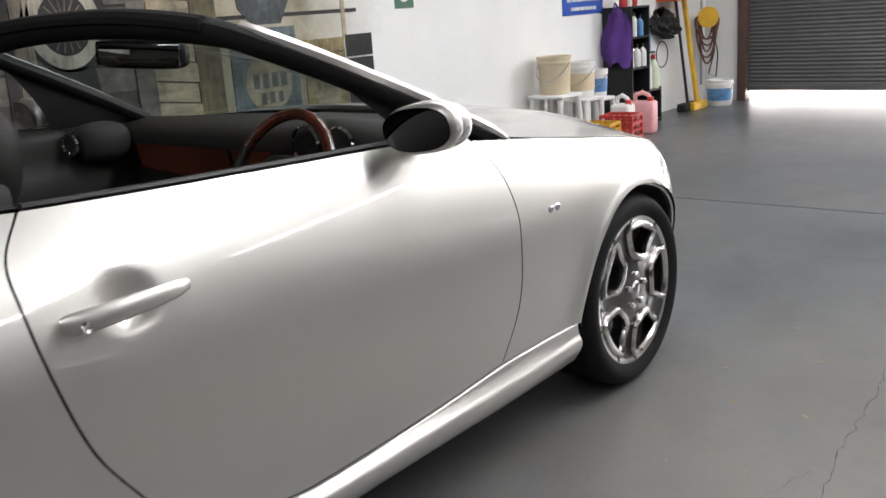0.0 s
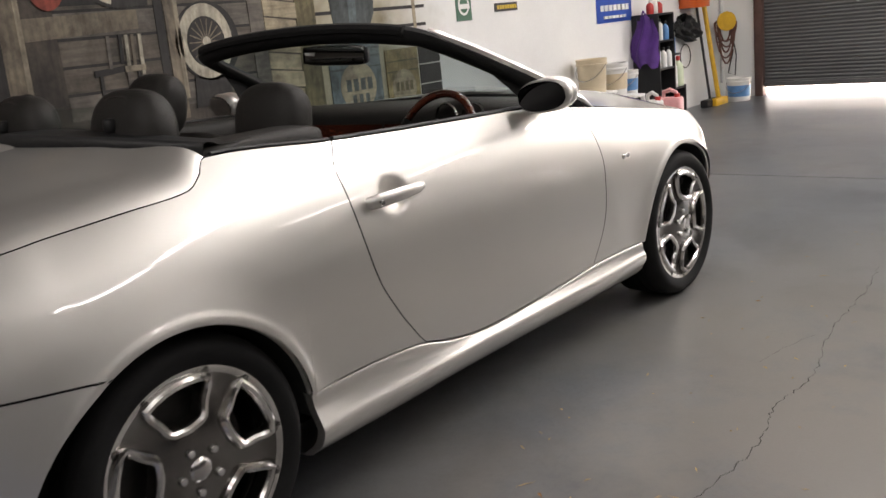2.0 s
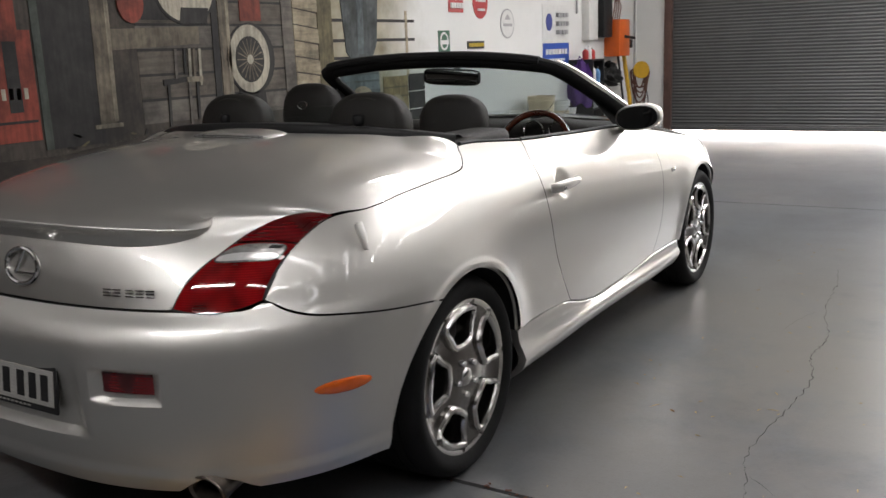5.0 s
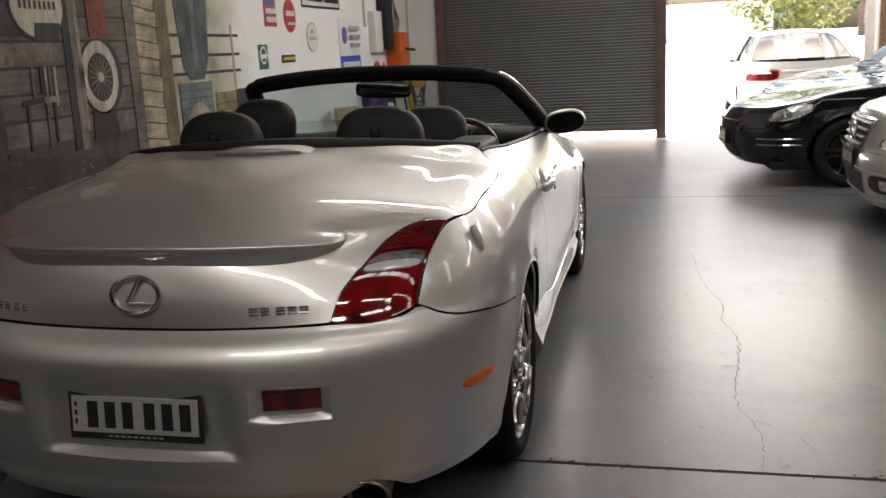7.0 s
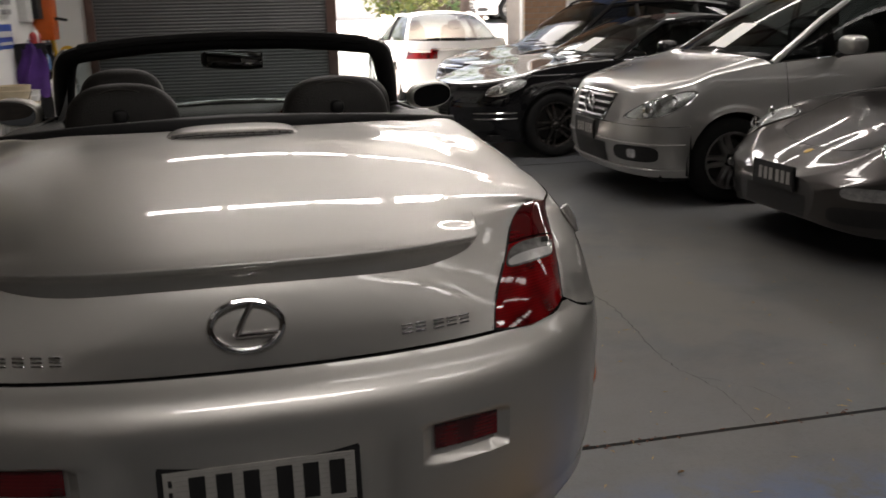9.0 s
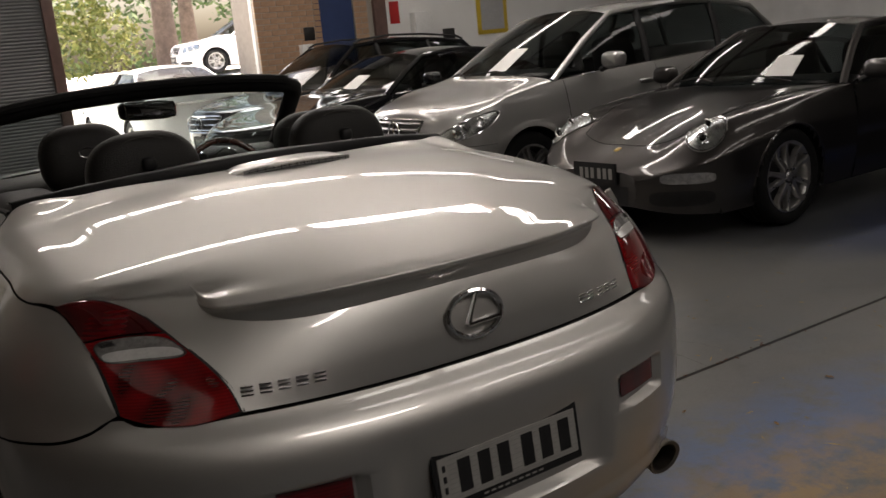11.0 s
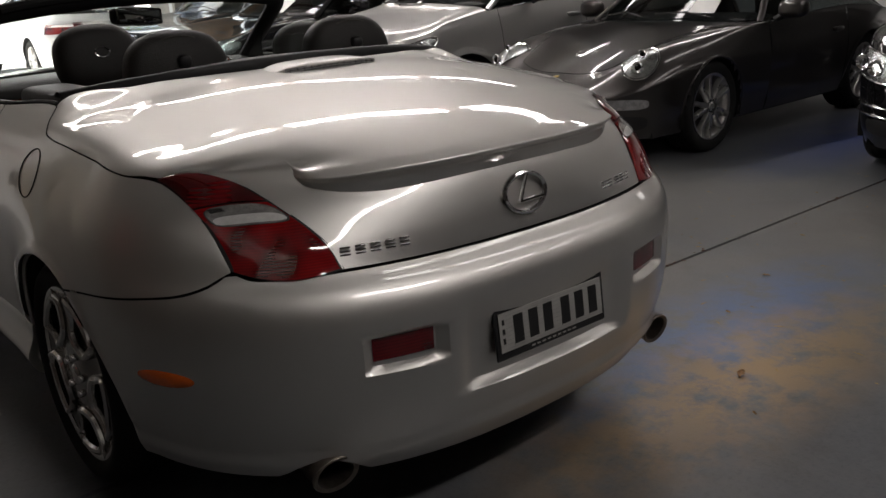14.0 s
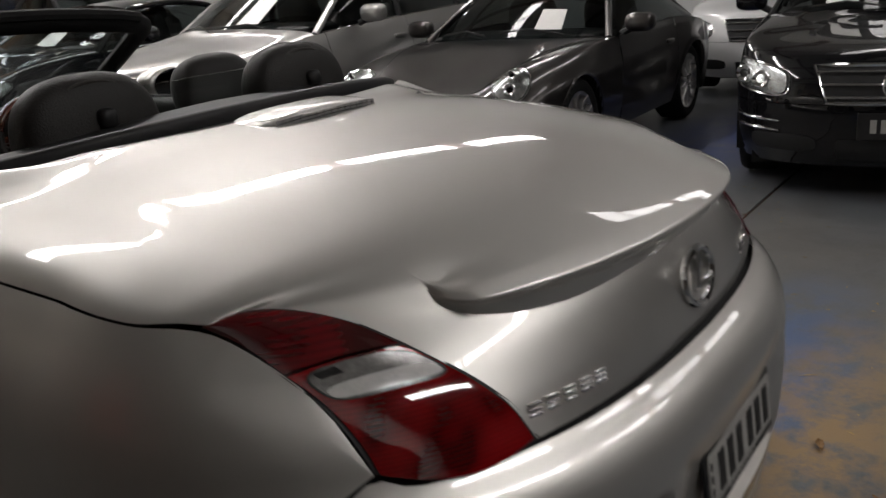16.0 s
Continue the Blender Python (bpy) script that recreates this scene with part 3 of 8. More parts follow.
for s in (1, -1):
    bm = B()
    grid(bm, mirrored(quarter, s), len(Q_COLS) - 1, 40)
    q = part("quarter_panel", bm, SILVER, CAR)
    bm = B()
    grid(bm, mirrored(door_panel, s), 110, 56)
    DOOR = part("door", bm, SILVER, CAR)
    bm = B()
    grid(bm, mirrored(fender, s), len(F_COLS) - 1, 36)
    FENDER = part("front_fender", bm, SILVER, CAR)
    bm = B()
    grid(bm, mirrored(sill, s), 62, 36)
    part("sill", bm, SILVER, CAR)
bm = B()
grid(bm, lambda u, v: (bumper_half if u < 0.5 else mirrored(bumper_half, -1))(2 * u if u < 0.5 else 2 - 2 * u, v), 2 * (len(B_COLS) - 1), 70)
BUMPER = part("rear_bumper", bm, SILVER, CAR)
bm = B()
def bumper_lip(u, v):
    k = 1 - abs(2 * u - 1)
    s = 1 if u < 0.5 else -1
    a = lerp(AXLE_R - ARCH_R, YC - ARC, k)
    lo = lerp(0.262, 0.235, smooth01(0.3, 1.0, lerp(0.2, 1.0, k)))
    lo += 0.05 * max(0.0, 1 - ((side(a, lo).x - 0.592) / 0.085) ** 2) if a < YC else 0.0
    p = skin(a, lo)
    return Vector((p.x * s * lerp(1, 0.8, v), lerp(p.y, -0.45, v * 0.45), lo + 0.02 * v))
grid(bm, bumper_lip, 60, 6)
part("bumper_underside", bm, PLASTIC, BUMPER)


# boot lid
LAMP_IN = [(-0.89, 0.742), (-0.878, 0.79), (-0.848, 0.84), (-0.806, 0.885), (-0.755, 0.925), (-0.69, 0.946), (-0.625, 0.949), (A_TIP, 0.937)]
LAMP_OUT = [(A_LOW, 0.759), (-0.718, 0.785), (-0.706, 0.82), (-0.69, 0.85), (-0.664, 0.88), (-0.635, 0.908), (-0.605, 0.926), (A_TIP, 0.937)]


def lamp_inner(t):
    a, z = spline(LAMP_IN, t)
    return skin(a, z)


LAMP_SIDE = [lamp_inner(t) for t in (0, 0.18, 0.36, 0.54, 0.7, 0.86, 1.0)]
for _ in range(2):
    for i in (5, 6):
        nxt = LAMP_SIDE[i + 1] if i < 6 else skin(-0.43, edge_z(-0.43))
        LAMP_SIDE[i].z = 0.5 * LAMP_SIDE[i].z + 0.25 * (LAMP_SIDE[i - 1].z + nxt.z)
LAMP_SIDE.append(skin(-0.43, edge_z(-0.43)))
LID_A = (A_TIP, -0.43, -0.25, -0.05, 0.13, 0.243)


def lid_edge(v):
    """The lid's outer edge: along the lamp, then along the wing's upper edge."""
    k = v * 11
    if k <= 6:
        return spline(LAMP_SIDE, k / 7)
    a = curve_at((0, 1, 2, 3, 4, 5), LID_A, k - 6)
    p = skin(a, edge_z(a))
    w = smooth01(1.0, 0.0, k - 6)
    return np.array((p.x, p.y, p.z + w * (LAMP_SIDE[6].z - 0.937)))


LID_MID = [(0, -0.932, 0.735), (0, -0.925, 0.80), (0, -0.908, 0.86), (0, -0.888, 0.905), (0, -0.855, 0.956), (0, -0.77, 0.995), (0, -0.65, 1.0249), (0, -0.5, 1.0522), (0, -0.36, 1.0720), (0, -0.2, 1.089), (0, -0.07, 1.0975), (0, 0.03, 1.102)]


def lid(u, v, lift=0.0):
    t = abs(2 * u - 1)
    e, c = lid_edge(v), spline(LID_MID, v)
    k = t ** lerp(2.6, 2.2, v)
    x = e[0] * t * (1 if u > 0.5 else -1)
    ky = t ** 2.4
    # the edge rolls over into the wing, with a shallow valley inside the shoulder
    roll = 0.034 * smooth01(0.40, 0.78, v)
    d = (1 - t) * e[0]
    valley = 0.006 * smooth01(0.58, 0.82, v) * math.exp(-((d - 0.17) / 0.06) ** 2)
    return Vector((x * 0.998, lerp(c[1], e[1], ky), lerp(c[2], e[2] + roll, k) - roll * math.exp(-d / 0.03) - valley + lift))


bm = B()
grid(bm, lambda u, v: lid(0.5 + 0.5 * math.copysign(1 - (1 - abs(2 * u - 1)) ** 1.6, u - 0.5), v), 120, 90)
LID = part("boot_lid", bm, SILVER, CAR)


# bonnet
def bonnet(u, v):
    t = abs(2 * u - 1)
    a = lerp(1.9, YF + ARC * 0.97, v)
    e = skin(a, edge_z(a))
    c = Vector((0, lerp(2.22, e.y, smooth01(0, 1, v)), lerp(0.985, e.z + 0.02, v ** 1.8) + 0.03 * math.sin(math.pi * v)))
    k = t ** 2.4
    ridge = 0.012 * math.exp(-((t - 0.62) / 0.13) ** 2) * math.sin(math.pi * min(1, v * 1.1))
    return Vector(((e.x - 0.003) * t * (1 if u > 0.5 else -1), lerp(c.y, e.y, k), lerp(c.z, e.z, k) + ridge))


bm = B()
grid(bm, bonnet, 60, 50)
part("bonnet", bm, SILVER, CAR)

# dark body structure behind the panel gaps
for s in (1, -1):
    bm = B()
    grid(bm, mirrored(lambda u, v: skin(lerp(0.43, 2.18, u), lerp(0.2, edge_z(lerp(0.43, 2.18, u)) - 0.012, v), 0.022 + dent(lerp(0.43, 2.18, u), 0.85)), s), 50, 14)
    grid(bm, mirrored(lambda u, v: skin(lerp(A_LOW, 0.4, u), lerp(max(arch_z(lerp(A_LOW, 0.4, u), AXLE_R), 0.6), min(0.975, edge_z(lerp(A_LOW, 0.4, u)) - 0.012), v), 0.022), s), 50, 8)
    grid(bm, mirrored(lambda u, v: skin(lerp(YC - ARC, A_LOW, u), lerp(0.64, 0.775, v), 0.02), s), 40, 6)
    part("inner_body", bm, DARK, CAR)
bm = B()
box(bm, -0.66, 0.66, -0.6, 2.6, 0.2, 0.26)
box(bm, -0.6, 0.6, -0.85, 0.0, 0.3, 0.7)
part("underbody", bm, DARK, CAR)

def pad(bm, m, sx, sy, sz, e1=0.5, e2=0.5, nu=28, nv=16):
    """A soft cushion shape: a rounded box with half sizes sx, sy, sz."""
    def sp(c, e):
        return math.copysign(abs(c) ** e, c)
    def f(u, v):
        a, b = u * 2 * math.pi, (v - 0.5) * math.pi
        return m @ Vector((sx * sp(math.cos(b), e1) * sp(math.cos(a), e2), sy * sp(math.cos(b), e1) * sp(math.sin(a), e2), sz * sp(math.sin(b), e1)))
    grid(bm, f, nu, nv, True)
    bmesh.ops.remove_doubles(bm, verts=bm.verts, dist=1e-5)
    return bm


# tail lamps
def lamp_at(u, v, s, lift):
    o, i = spline(LAMP_OUT, v), spline(LAMP_IN, v)
    a, z = lerp(o[0], i[0], u), lerp(o[1], i[1], u)
    z -= 0.02 * math.sin(math.pi * u) * (1 - smooth01(0.0, 0.12, v))
    p = skin(a, z, -lift * (math.sin(math.pi * u) ** 0.5) if 0 < u < 1 else 0.0)
    return Vector((p.x * s, p.y, p.z))


for s in (1, -1):
    bm = B()
    grid(bm, lambda u, v: lamp_at(lerp(-0.02, 1.02, u), v, s, -0.006), 16, 24)
    lamp = part("tail_lamp", bm, PLASTIC, CAR, "tail lamp with red and clear lenses")
    for nm, vo0, vo1, vi0, vi1, u0, u1, mat, lab in (("red_lens", 0.008, 0.572, 0.015, 0.435, 0.016, 0.984, REDLENS, "glossy red lens"), ("upper_lens", 0.585, 0.994, 0.446, 0.99, 0.016, 0.984, DARKRED, "dark red lens")):
        bm = B()
        def lens(u, v):
            uu = lerp(u0, u1, u)
            return lamp_at(uu, lerp(lerp(vo0, vi0, uu), lerp(vo1, vi1, uu), v), s, 0.006)
        grid(bm, lens, 14, 14)
        part(nm, bm, mat, lamp, lab)
    def strip(u, v, v0, v1, grow, lift):
        """A pill shape across the lamp; v0 to v1 is its share of the band's height."""
        t, w = u * 2 * math.pi, v * grow
        ca, sa = math.cos(t), math.sin(t)
        uu = 0.525 + 0.43 * w * math.copysign(abs(ca) ** 0.45, ca)
        vv = lerp(v0, v1, 0.5 + 0.5 * w * math.copysign(abs(sa) ** 0.7, sa))
        return lamp_at(uu, lerp(lerp(0.40, 0.30, uu), lerp(0.56, 0.428, uu), vv), s, lift)
    for nm, v0, v1, grow, lift, mat, lab in (("lens_frame", 0.0, 1.0, 1.05, 0.0066, PLASTIC, ""), ("clear_lens", 0.0, 1.0, 1.0, 0.0076, CLEARLENS, "clear reversing lens"), ("lens_reflector", 0.06, 0.52, 0.95, 0.0086, LENSWHITE, "bright reflector strip")):
        bm = B()
        grid(bm, lambda u, v: strip(u, v, v0, v1, grow, lift), 40, 6, True)
        part(nm, bm, mat, lamp, lab)
    for k in range(9):
        bm = B()
        uu = 0.2 + 0.022 * k
        vb = lerp(lerp(0.43, 0.335, uu), lerp(0.57, 0.432, uu), 0.62), lerp(lerp(0.43, 0.335, uu), lerp(0.57, 0.432, uu), 0.85)
        tube(bm, [lamp_at(uu, vb[0], s, 0.0086), lamp_at(uu, vb[1], s, 0.0086)], 0.0011, 5)
        part("lens_rib", bm, PLASTIC, lamp)
    # side marker
    bm = B()
    def marker(u, v):
        t, w = u * 2 * math.pi, v
        a, z = -0.545 + 0.068 * w * math.cos(t), 0.508 + (0.02 * math.sin(t) - 0.004 * math.cos(t)) * w
        p = skin(a, z, -0.005 * math.sqrt(max(0, 1 - w * w)) - 0.0005)
        return Vector((p.x * s, p.y, p.z))
    grid(bm, marker, 28, 5, True)
    part("side_marker", bm, AMBER, BUMPER, "amber side marker lens")
    # reflector in its pocket
    bm = B()
    grid(bm, lambda u, v: Vector((s * lerp(0.362, 0.508, u), skin(a_at_x(lerp(0.362, 0.508, u), 0.55), 0.55).y - 0.004, lerp(0.533, 0.588, v))), 8, 2)
    part("reflector", bm, DARKRED, BUMPER, "dark red reflector in a bumper pocket")
    # exhaust
    bm = B()
    em = pose(0.592 * s, -0.80, 0.272, 98, 0, 4 * s) @ scl(1.35, 1, 1)
    lathe(bm, [(0.034, -0.25), (0.04, 0.0), (0.043, 0.075), (0.046, 0.085), (0.044, 0.089), (0.036, 0.085), (0.034, 0.0), (0.03, -0.2), (0.0, -0.2)], 28, em)
    part("exhaust_tip", bm, STEEL, CAR, "oval steel exhaust tip")
    # indicator on the front wing
    for k, ya in enumerate((2.09, 2.125)):
        bm = B()
        p = skin(ya, 0.728)
        pad(bm, Matrix.Translation((s * (p.x - 0.002), p.y, p.z)), 0.006, 0.017, 0.011, 0.8, 0.8, 12, 8)
        part("wing_badge", bm, CHROME, FENDER if s < 0 else bpy.data.objects["front_fender"])

# aerial stub on the right rear wing, fuel flap on the left one
bm = B()
p0, p1 = skin(-0.503, 0.906), skin(-0.483, 0.845)
n0 = Vector((0.75, -0.25, 0.45)).normalized()
tube(bm, [p0 + n0 * 0.012, p0 + n0 * 0.016, lerp(p0, p1, 0.5) + n0 * 0.012, p1 + n0 * 0.004], [0.006, 0.012, 0.012, 0.007], 12)
part("aerial", bm, SILVER, CAR, "short silver aerial stub on the rear wing")
bm = B()
pts = []
for k in range(36):
    t = k / 36 * 2 * math.pi
    p = skin(0.124 + 0.066 * math.cos(t), 0.888 + 0.062 * math.sin(t), -0.0008)
    pts.append((-p.x, p.y, p.z))
tube(bm, pts, 0.0018, 5, closed=True)
part("fuel_flap_gap", bm, DARK, CAR)

# boot spoiler: a lip that stands off the lid
LID_V = [k / 120 for k in range(121)]
LID_E = [lid_edge(v) for v in LID_V]


def lid_line(x):
    """The lid's profile, as (y, z) points from the tail upwards, at a distance x from the centre line."""
    out = []
    for v, e in zip(LID_V, LID_E):
        t = abs(x) / (e[0] * 0.998)
        if t <= 1:
            p = lid(0.5 + t / 2, v)
            out.append((p.y, p.z))
    return out


def lid_z(x, y):
    line = lid_line(x)
    return curve_at([q[0] for q in line], [q[1] for q in line], y) if line else 0.9


def lid_y(x, z):
    line = [q for q in lid_line(x) if q[1] < 0.93]
    return curve_at([q[1] for q in line], [q[0] for q in line], z) if len(line) > 2 else -0.8


SPAN = 0.53
SPOIL = []
for k in range(97):
    t = math.sin((k / 48 - 1) * math.pi / 2)
    x, kk = SPAN * t, abs(t)
    h = math.sqrt(max(0.0, 1 - (max(0.0, kk - 0.55) / 0.45) ** 2))
    hy = math.sqrt(max(0.0, 1 - (max(0.0, kk - 0.94) / 0.06) ** 2))
    zb = lerp(0.957, 0.932, kk ** 2.0)
    line = [q for q in lid_line(x) if q[1] < 1.03]
    # the blade's lip, which comes home onto the lid at either end
    on_lid = curve_at([q[1] for q in line], [q[0] for q in line], zb)
    yb = lerp(on_lid + 0.004, lerp(-0.935, -0.768, kk ** 2.3), hy)
    yr = max(yb, on_lid) + 0.075 + 0.075 * h
    zr = lid_z(x, yr) + 0.0008
    slope = (lid_z(x, yr + 0.01) - lid_z(x, yr - 0.01)) / 0.02
    rise = (zr - zb) / (yr - yb)
    top = []
    for w in (0.0, 0.2, 0.4, 0.6, 0.8, 0.94):
        y, c = lerp(yr, yb, w), w * (yr - yb)
        z = zr - slope * c * (1 - w) ** 2 - rise * c * (2 * w - w * w) - 0.002 * h * (w > 0.9)
        lz = lid_z(x, y) + 0.0008
        top.append((y, lerp(lz, max(z, lz), smooth01(1.0, 0.74, kk)) if y > on_lid else z))
    zu = zb - 0.004 - 0.061 * h
    yu = lid_y(x, min(zu, 0.925)) + 0.004
    SPOIL.append((x, top + [(yb, zb - 0.004 * h), (yb + 0.001, zb - 0.001 - 0.011 * h), (yb + 0.008, zb - 0.002 - 0.016 * h), (lerp(yb + 0.008, yu, 0.6), zb - 0.003 - 0.029 * h), (yu, zu)]))


def spoiler(u, v):
    x, sec = SPOIL[int(round(u * 96))]
    o = spline(sec, v)
    return Vector((x, o[0], o[1]))


bm = B()
grid(bm, spoiler, 96, 40)
part("spoiler", bm, SILVER, LID, "silver lip spoiler")

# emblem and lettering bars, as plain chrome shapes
bm = B()
em = pose(0, lid_y(0, 0.823) - 0.004, 0.823, 80, 0, 0)
tube(bm, [em @ Vector((0.07 * math.cos(k * math.pi / 24), 0.049 * math.sin(k * math.pi / 24), 0.002)) for k in range(48)], 0.0072, 8, closed=True)
tube(bm, [em @ Vector(q) for q in ((0.012, 0.045, 0.003), (-0.006, 0.012, 0.003), (-0.022, -0.02, 0.003))], [0.006, 0.006, 0.007], 8)
tube(bm, [em @ Vector(q) for q in ((-0.024, -0.02, 0.003), (0.06, -0.019, 0.003))], 0.0055, 8)
part("emblem", bm, CHROME, LID, "oval chrome emblem ring")
for xs in ((-0.505, -0.47, -0.435, -0.4, -0.365), (0.325, 0.355, 0.395, 0.425, 0.455)):
    for x in xs:
        bm = B()
        lm = Matrix.Translation((x, lid_y(x, 0.777) - 0.003, 0.777)) @ pose(0, 0, 0, -6, 0, x * 42)
        for z0 in (-0.0105, -0.0022, 0.0061):
            box(bm, -0.0125, 0.0125, -0.0025, 0.0025, z0, z0 + 0.0044, 0.001, 1, lm)
        part("letter_bar", bm, CHROME, LID, "small chrome bar in place of a letter")

# number plate in a black surround
PLATE_WHITE = surface("plate_white", (0.36, 0.348, 0.325), 0.45, scale=30, vary=0.08, bump=0.02)


def number_plate(parent, m, w, h, black=False, glyphs=6, frame_bar=True):
    bm = B()
    box(bm, -w / 2 - 0.012, w / 2 + 0.012, -0.008, 0.0, -h / 2 - 0.02, h / 2 + 0.018, 0.003, 1, m)
    pl = part("number_plate", bm, PLASTIC, parent, "number plate in a black surround")
    bm = B()
    box(bm, -w / 2, w / 2, -0.011, -0.0085, -h / 2, h / 2, 0.001, 1, m)
    part("plate_face", bm, PLASTIC if black else PLATE_WHITE, pl)
    gw = w * 0.84 / glyphs
    for k in range(glyphs):
        bm = B()
        x = -w * 0.40 + gw * (k + 0.5) + (0.012 if k >= glyphs // 2 else 0)
        box(bm, x - gw * 0.3, x + gw * 0.3, -0.0125, -0.0112, -h * 0.36, h * 0.36, 0.0, 1, m)
        part("plate_bar", bm, PLATE_WHITE if black else PLASTIC, pl)
    if not black:
        for k in range(9):
            bm = B()
            z = lerp(-h * 0.42, h * 0.42, k / 8)
            box(bm, -w * 0.44, w * 0.485, -0.01165, -0.0111, z - 0.0011, z + 0.0011, 0, 1, m)
            part("plate_line", bm, PLATE_GREY, pl)
        for k in range(3):
            bm = B()
            box(bm, -w * 0.475, -w * 0.455, -0.0122, -0.0111, h * (0.2 - 0.24 * k), h * (0.34 - 0.24 * k), 0, 1, m)
            part("plate_bar", bm, PLASTIC, pl)
        for z, n in ((-h / 2 - 0.0095, 9), (h / 2 + 0.0085, 7)):
            for k in range(n):
                bm = B()
                x = lerp(-0.075, 0.075, k / (n - 1))
                box(bm, x - 0.006, x + 0.006, -0.0088, -0.0078, z - 0.002, z + 0.002, 0, 1, m)
                part("frame_bar", bm, PLATE_WHITE, pl)
    return pl


PLATE_GREY = surface("plate_grey", (0.3, 0.3, 0.285), 0.5, scale=30, vary=0.08, bump=0.0)
number_plate(BUMPER, pose(0.005, -1.0, 0.516, -6, 0, 0), 0.372, 0.1)

# high brake light on the boot edge
bm = B()
def brake_body(u, v):
    t = 2 * u - 1
    x = 0.2 * t
    h = (1 - abs(t) ** 7)
    sec = [(-0.076, -0.004), (-0.077, 0.012), (-0.074, 0.022), (-0.05, 0.027), (0.03, 0.029), (0.06, 0.02), (0.066, 0.0)]
    o = spline(sec, v)
    return Vector((x, -0.035 + 0.03 * t * t + o[0] * lerp(0.5, 1, h), 1.092 - 0.012 * t * t + o[1] * h))
grid(bm, brake_body, 48, 24)
bl = part("high_brake_light", bm, SILVER, LID, "silver high-mounted brake light housing")
bm = B()
grid(bm, lambda u, v: Vector((0.165 * (2 * u - 1), -0.1135 + 0.018 * (2 * u - 1) ** 2 + 0.003 * v, lerp(1.094, 1.112, v) - 0.008 * (2 * u - 1) ** 2)), 20, 3)
part("brake_lens", bm, GREYLENS, bl, "clear grey strip lens")
for z in (1.0985, 1.1055):
    bm = B()
    tube(bm, [(0.158 * t, -0.1145 + 0.018 * t * t, z - 0.008 * t * t) for t in np.linspace(-1, 1, 17)], 0.0009, 5)
    part("lens_line", bm, PLASTIC, bl)
for k in range(14):
    bm = B()
    x = lerp(-0.15, 0.15, k / 13)
    q = (x / 0.165) ** 2
    box(bm, x - 0.0007, x + 0.0007, -0.1142 + 0.018 * q, -0.1 + 0.018 * q, 1.096 - 0.008 * q, 1.110 - 0.008 * q, 0, 1)
    part("lens_rib", bm, CHROME, bl)

# door handles, mirrors, belt trims
for s in (1, -1):
    parent = [o for o in CAR.children if o.name.startswith("door") and o.data.vertices[0].co.x * s > 0][0]
    bm = B()
    hp = [Vector((half_width(y, 0.853) + out, y, z)) for y, z, out in ((0.632, 0.849, 0.008), (0.64, 0.849, 0.018), (0.67, 0.851, 0.028), (0.72, 0.854, 0.035), (0.78, 0.856, 0.036), (0.835, 0.857, 0.03), (0.866, 0.857, 0.019), (0.878, 0.857, 0.006))]
    tube(bm, [Vector((q.x * s, q.y, q.z)) for q in hp], [0.009, 0.0122, 0.013, 0.0124, 0.0115, 0.01, 0.0072, 0.0035], 16, flat=1.6)
    handle = part("door_handle", bm, SILVER, parent, "silver pull handle over a cupped recess")
    if s > 0:
        bm = B()
        lathe(bm, [(0.0, 0.003), (0.005, 0.004), (0.008, 0.006), (0.0095, 0.0)], 14, pose(0.946, 0.648, 0.85, 0, 90, 0))
        part("lock_cylinder", bm, CHROME, handle)
    # mirror
    bm = B()
    mm = pose(0.905 * s, 1.585, 1.037, 0, -6 * s, 7 * s)
    pad(bm, mm @ Matrix.Translation((0, 0.0, 0)), 0.104, 0.052, 0.061, 0.86, 0.8, 36, 22)
    mir = part("door_mirror", bm, SILVER, CAR, "silver door mirror, one glass darkened for its dim reflection")
    bm = B()
    pad(bm, mm @ Matrix.Translation((0, -0.034, 0)), 0.102, 0.03, 0.059, 0.8, 0.6, 36, 14)
    part("mirror_surround", bm, SILVER, mir)
    bm = B()
    # The right glass has its dark reflection in the colour; the left mirrors normally.
    pad(bm, mm @ pose(0, -0.0655, 0, 7, 0, 0), 0.092, 0.002, 0.0515, 0.82, 0.25, 36, 14)
    part("mirror_glass", bm, DARKMIRROR if s > 0 else MIRROR, mir)
    bm = B()
    tube(bm, [(0.85 * s, 1.61, 1.005), (0.8 * s, 1.66, 0.985), (0.755 * s, 1.72, 0.98)], [0.03, 0.026, 0.035], 10, flat=0.6)
    part("mirror_arm", bm, PLASTIC, mir)
    # black belt trims of door and quarter
    bm = B()
    tube(bm, [(s * (half_width(y, edge_z(y)) - 0.012), y, edge_z(y) + 0.002) for y in np.linspace(0.67, 1.78, 14)], 0.011, 6, flat=0.7)
    part("belt_trim", bm, PLASTIC, parent)
    bm = B()
    tube(bm, [(s * (half_width(y, edge_z(y)) - 0.008), y, edge_z(y) + 0.003) for y in np.linspace(0.27, 0.655, 8)], 0.008, 6, flat=0.7)
    part("quarter_trim", bm, PLASTIC, CAR)
    # inner door cards
    bm = B()
    def card(u, v):
        y = lerp(0.62, 1.9, u)
        o = spline([(0.02, 0.0), (0.05, -0.005), (0.075, -0.03), (0.085, -0.12), (0.11, -0.22), (0.1, -0.5)], v)
        return Vector((s * (half_width(y, edge_z(y)) - o[0]), y, edge_z(y) + o[1]))
    grid(bm, card, 20, 16)
    part("door_card", bm, LEATHER, parent, "dark leather-look inner door panel")
    # upholstered side panel behind the door
    bm = B()
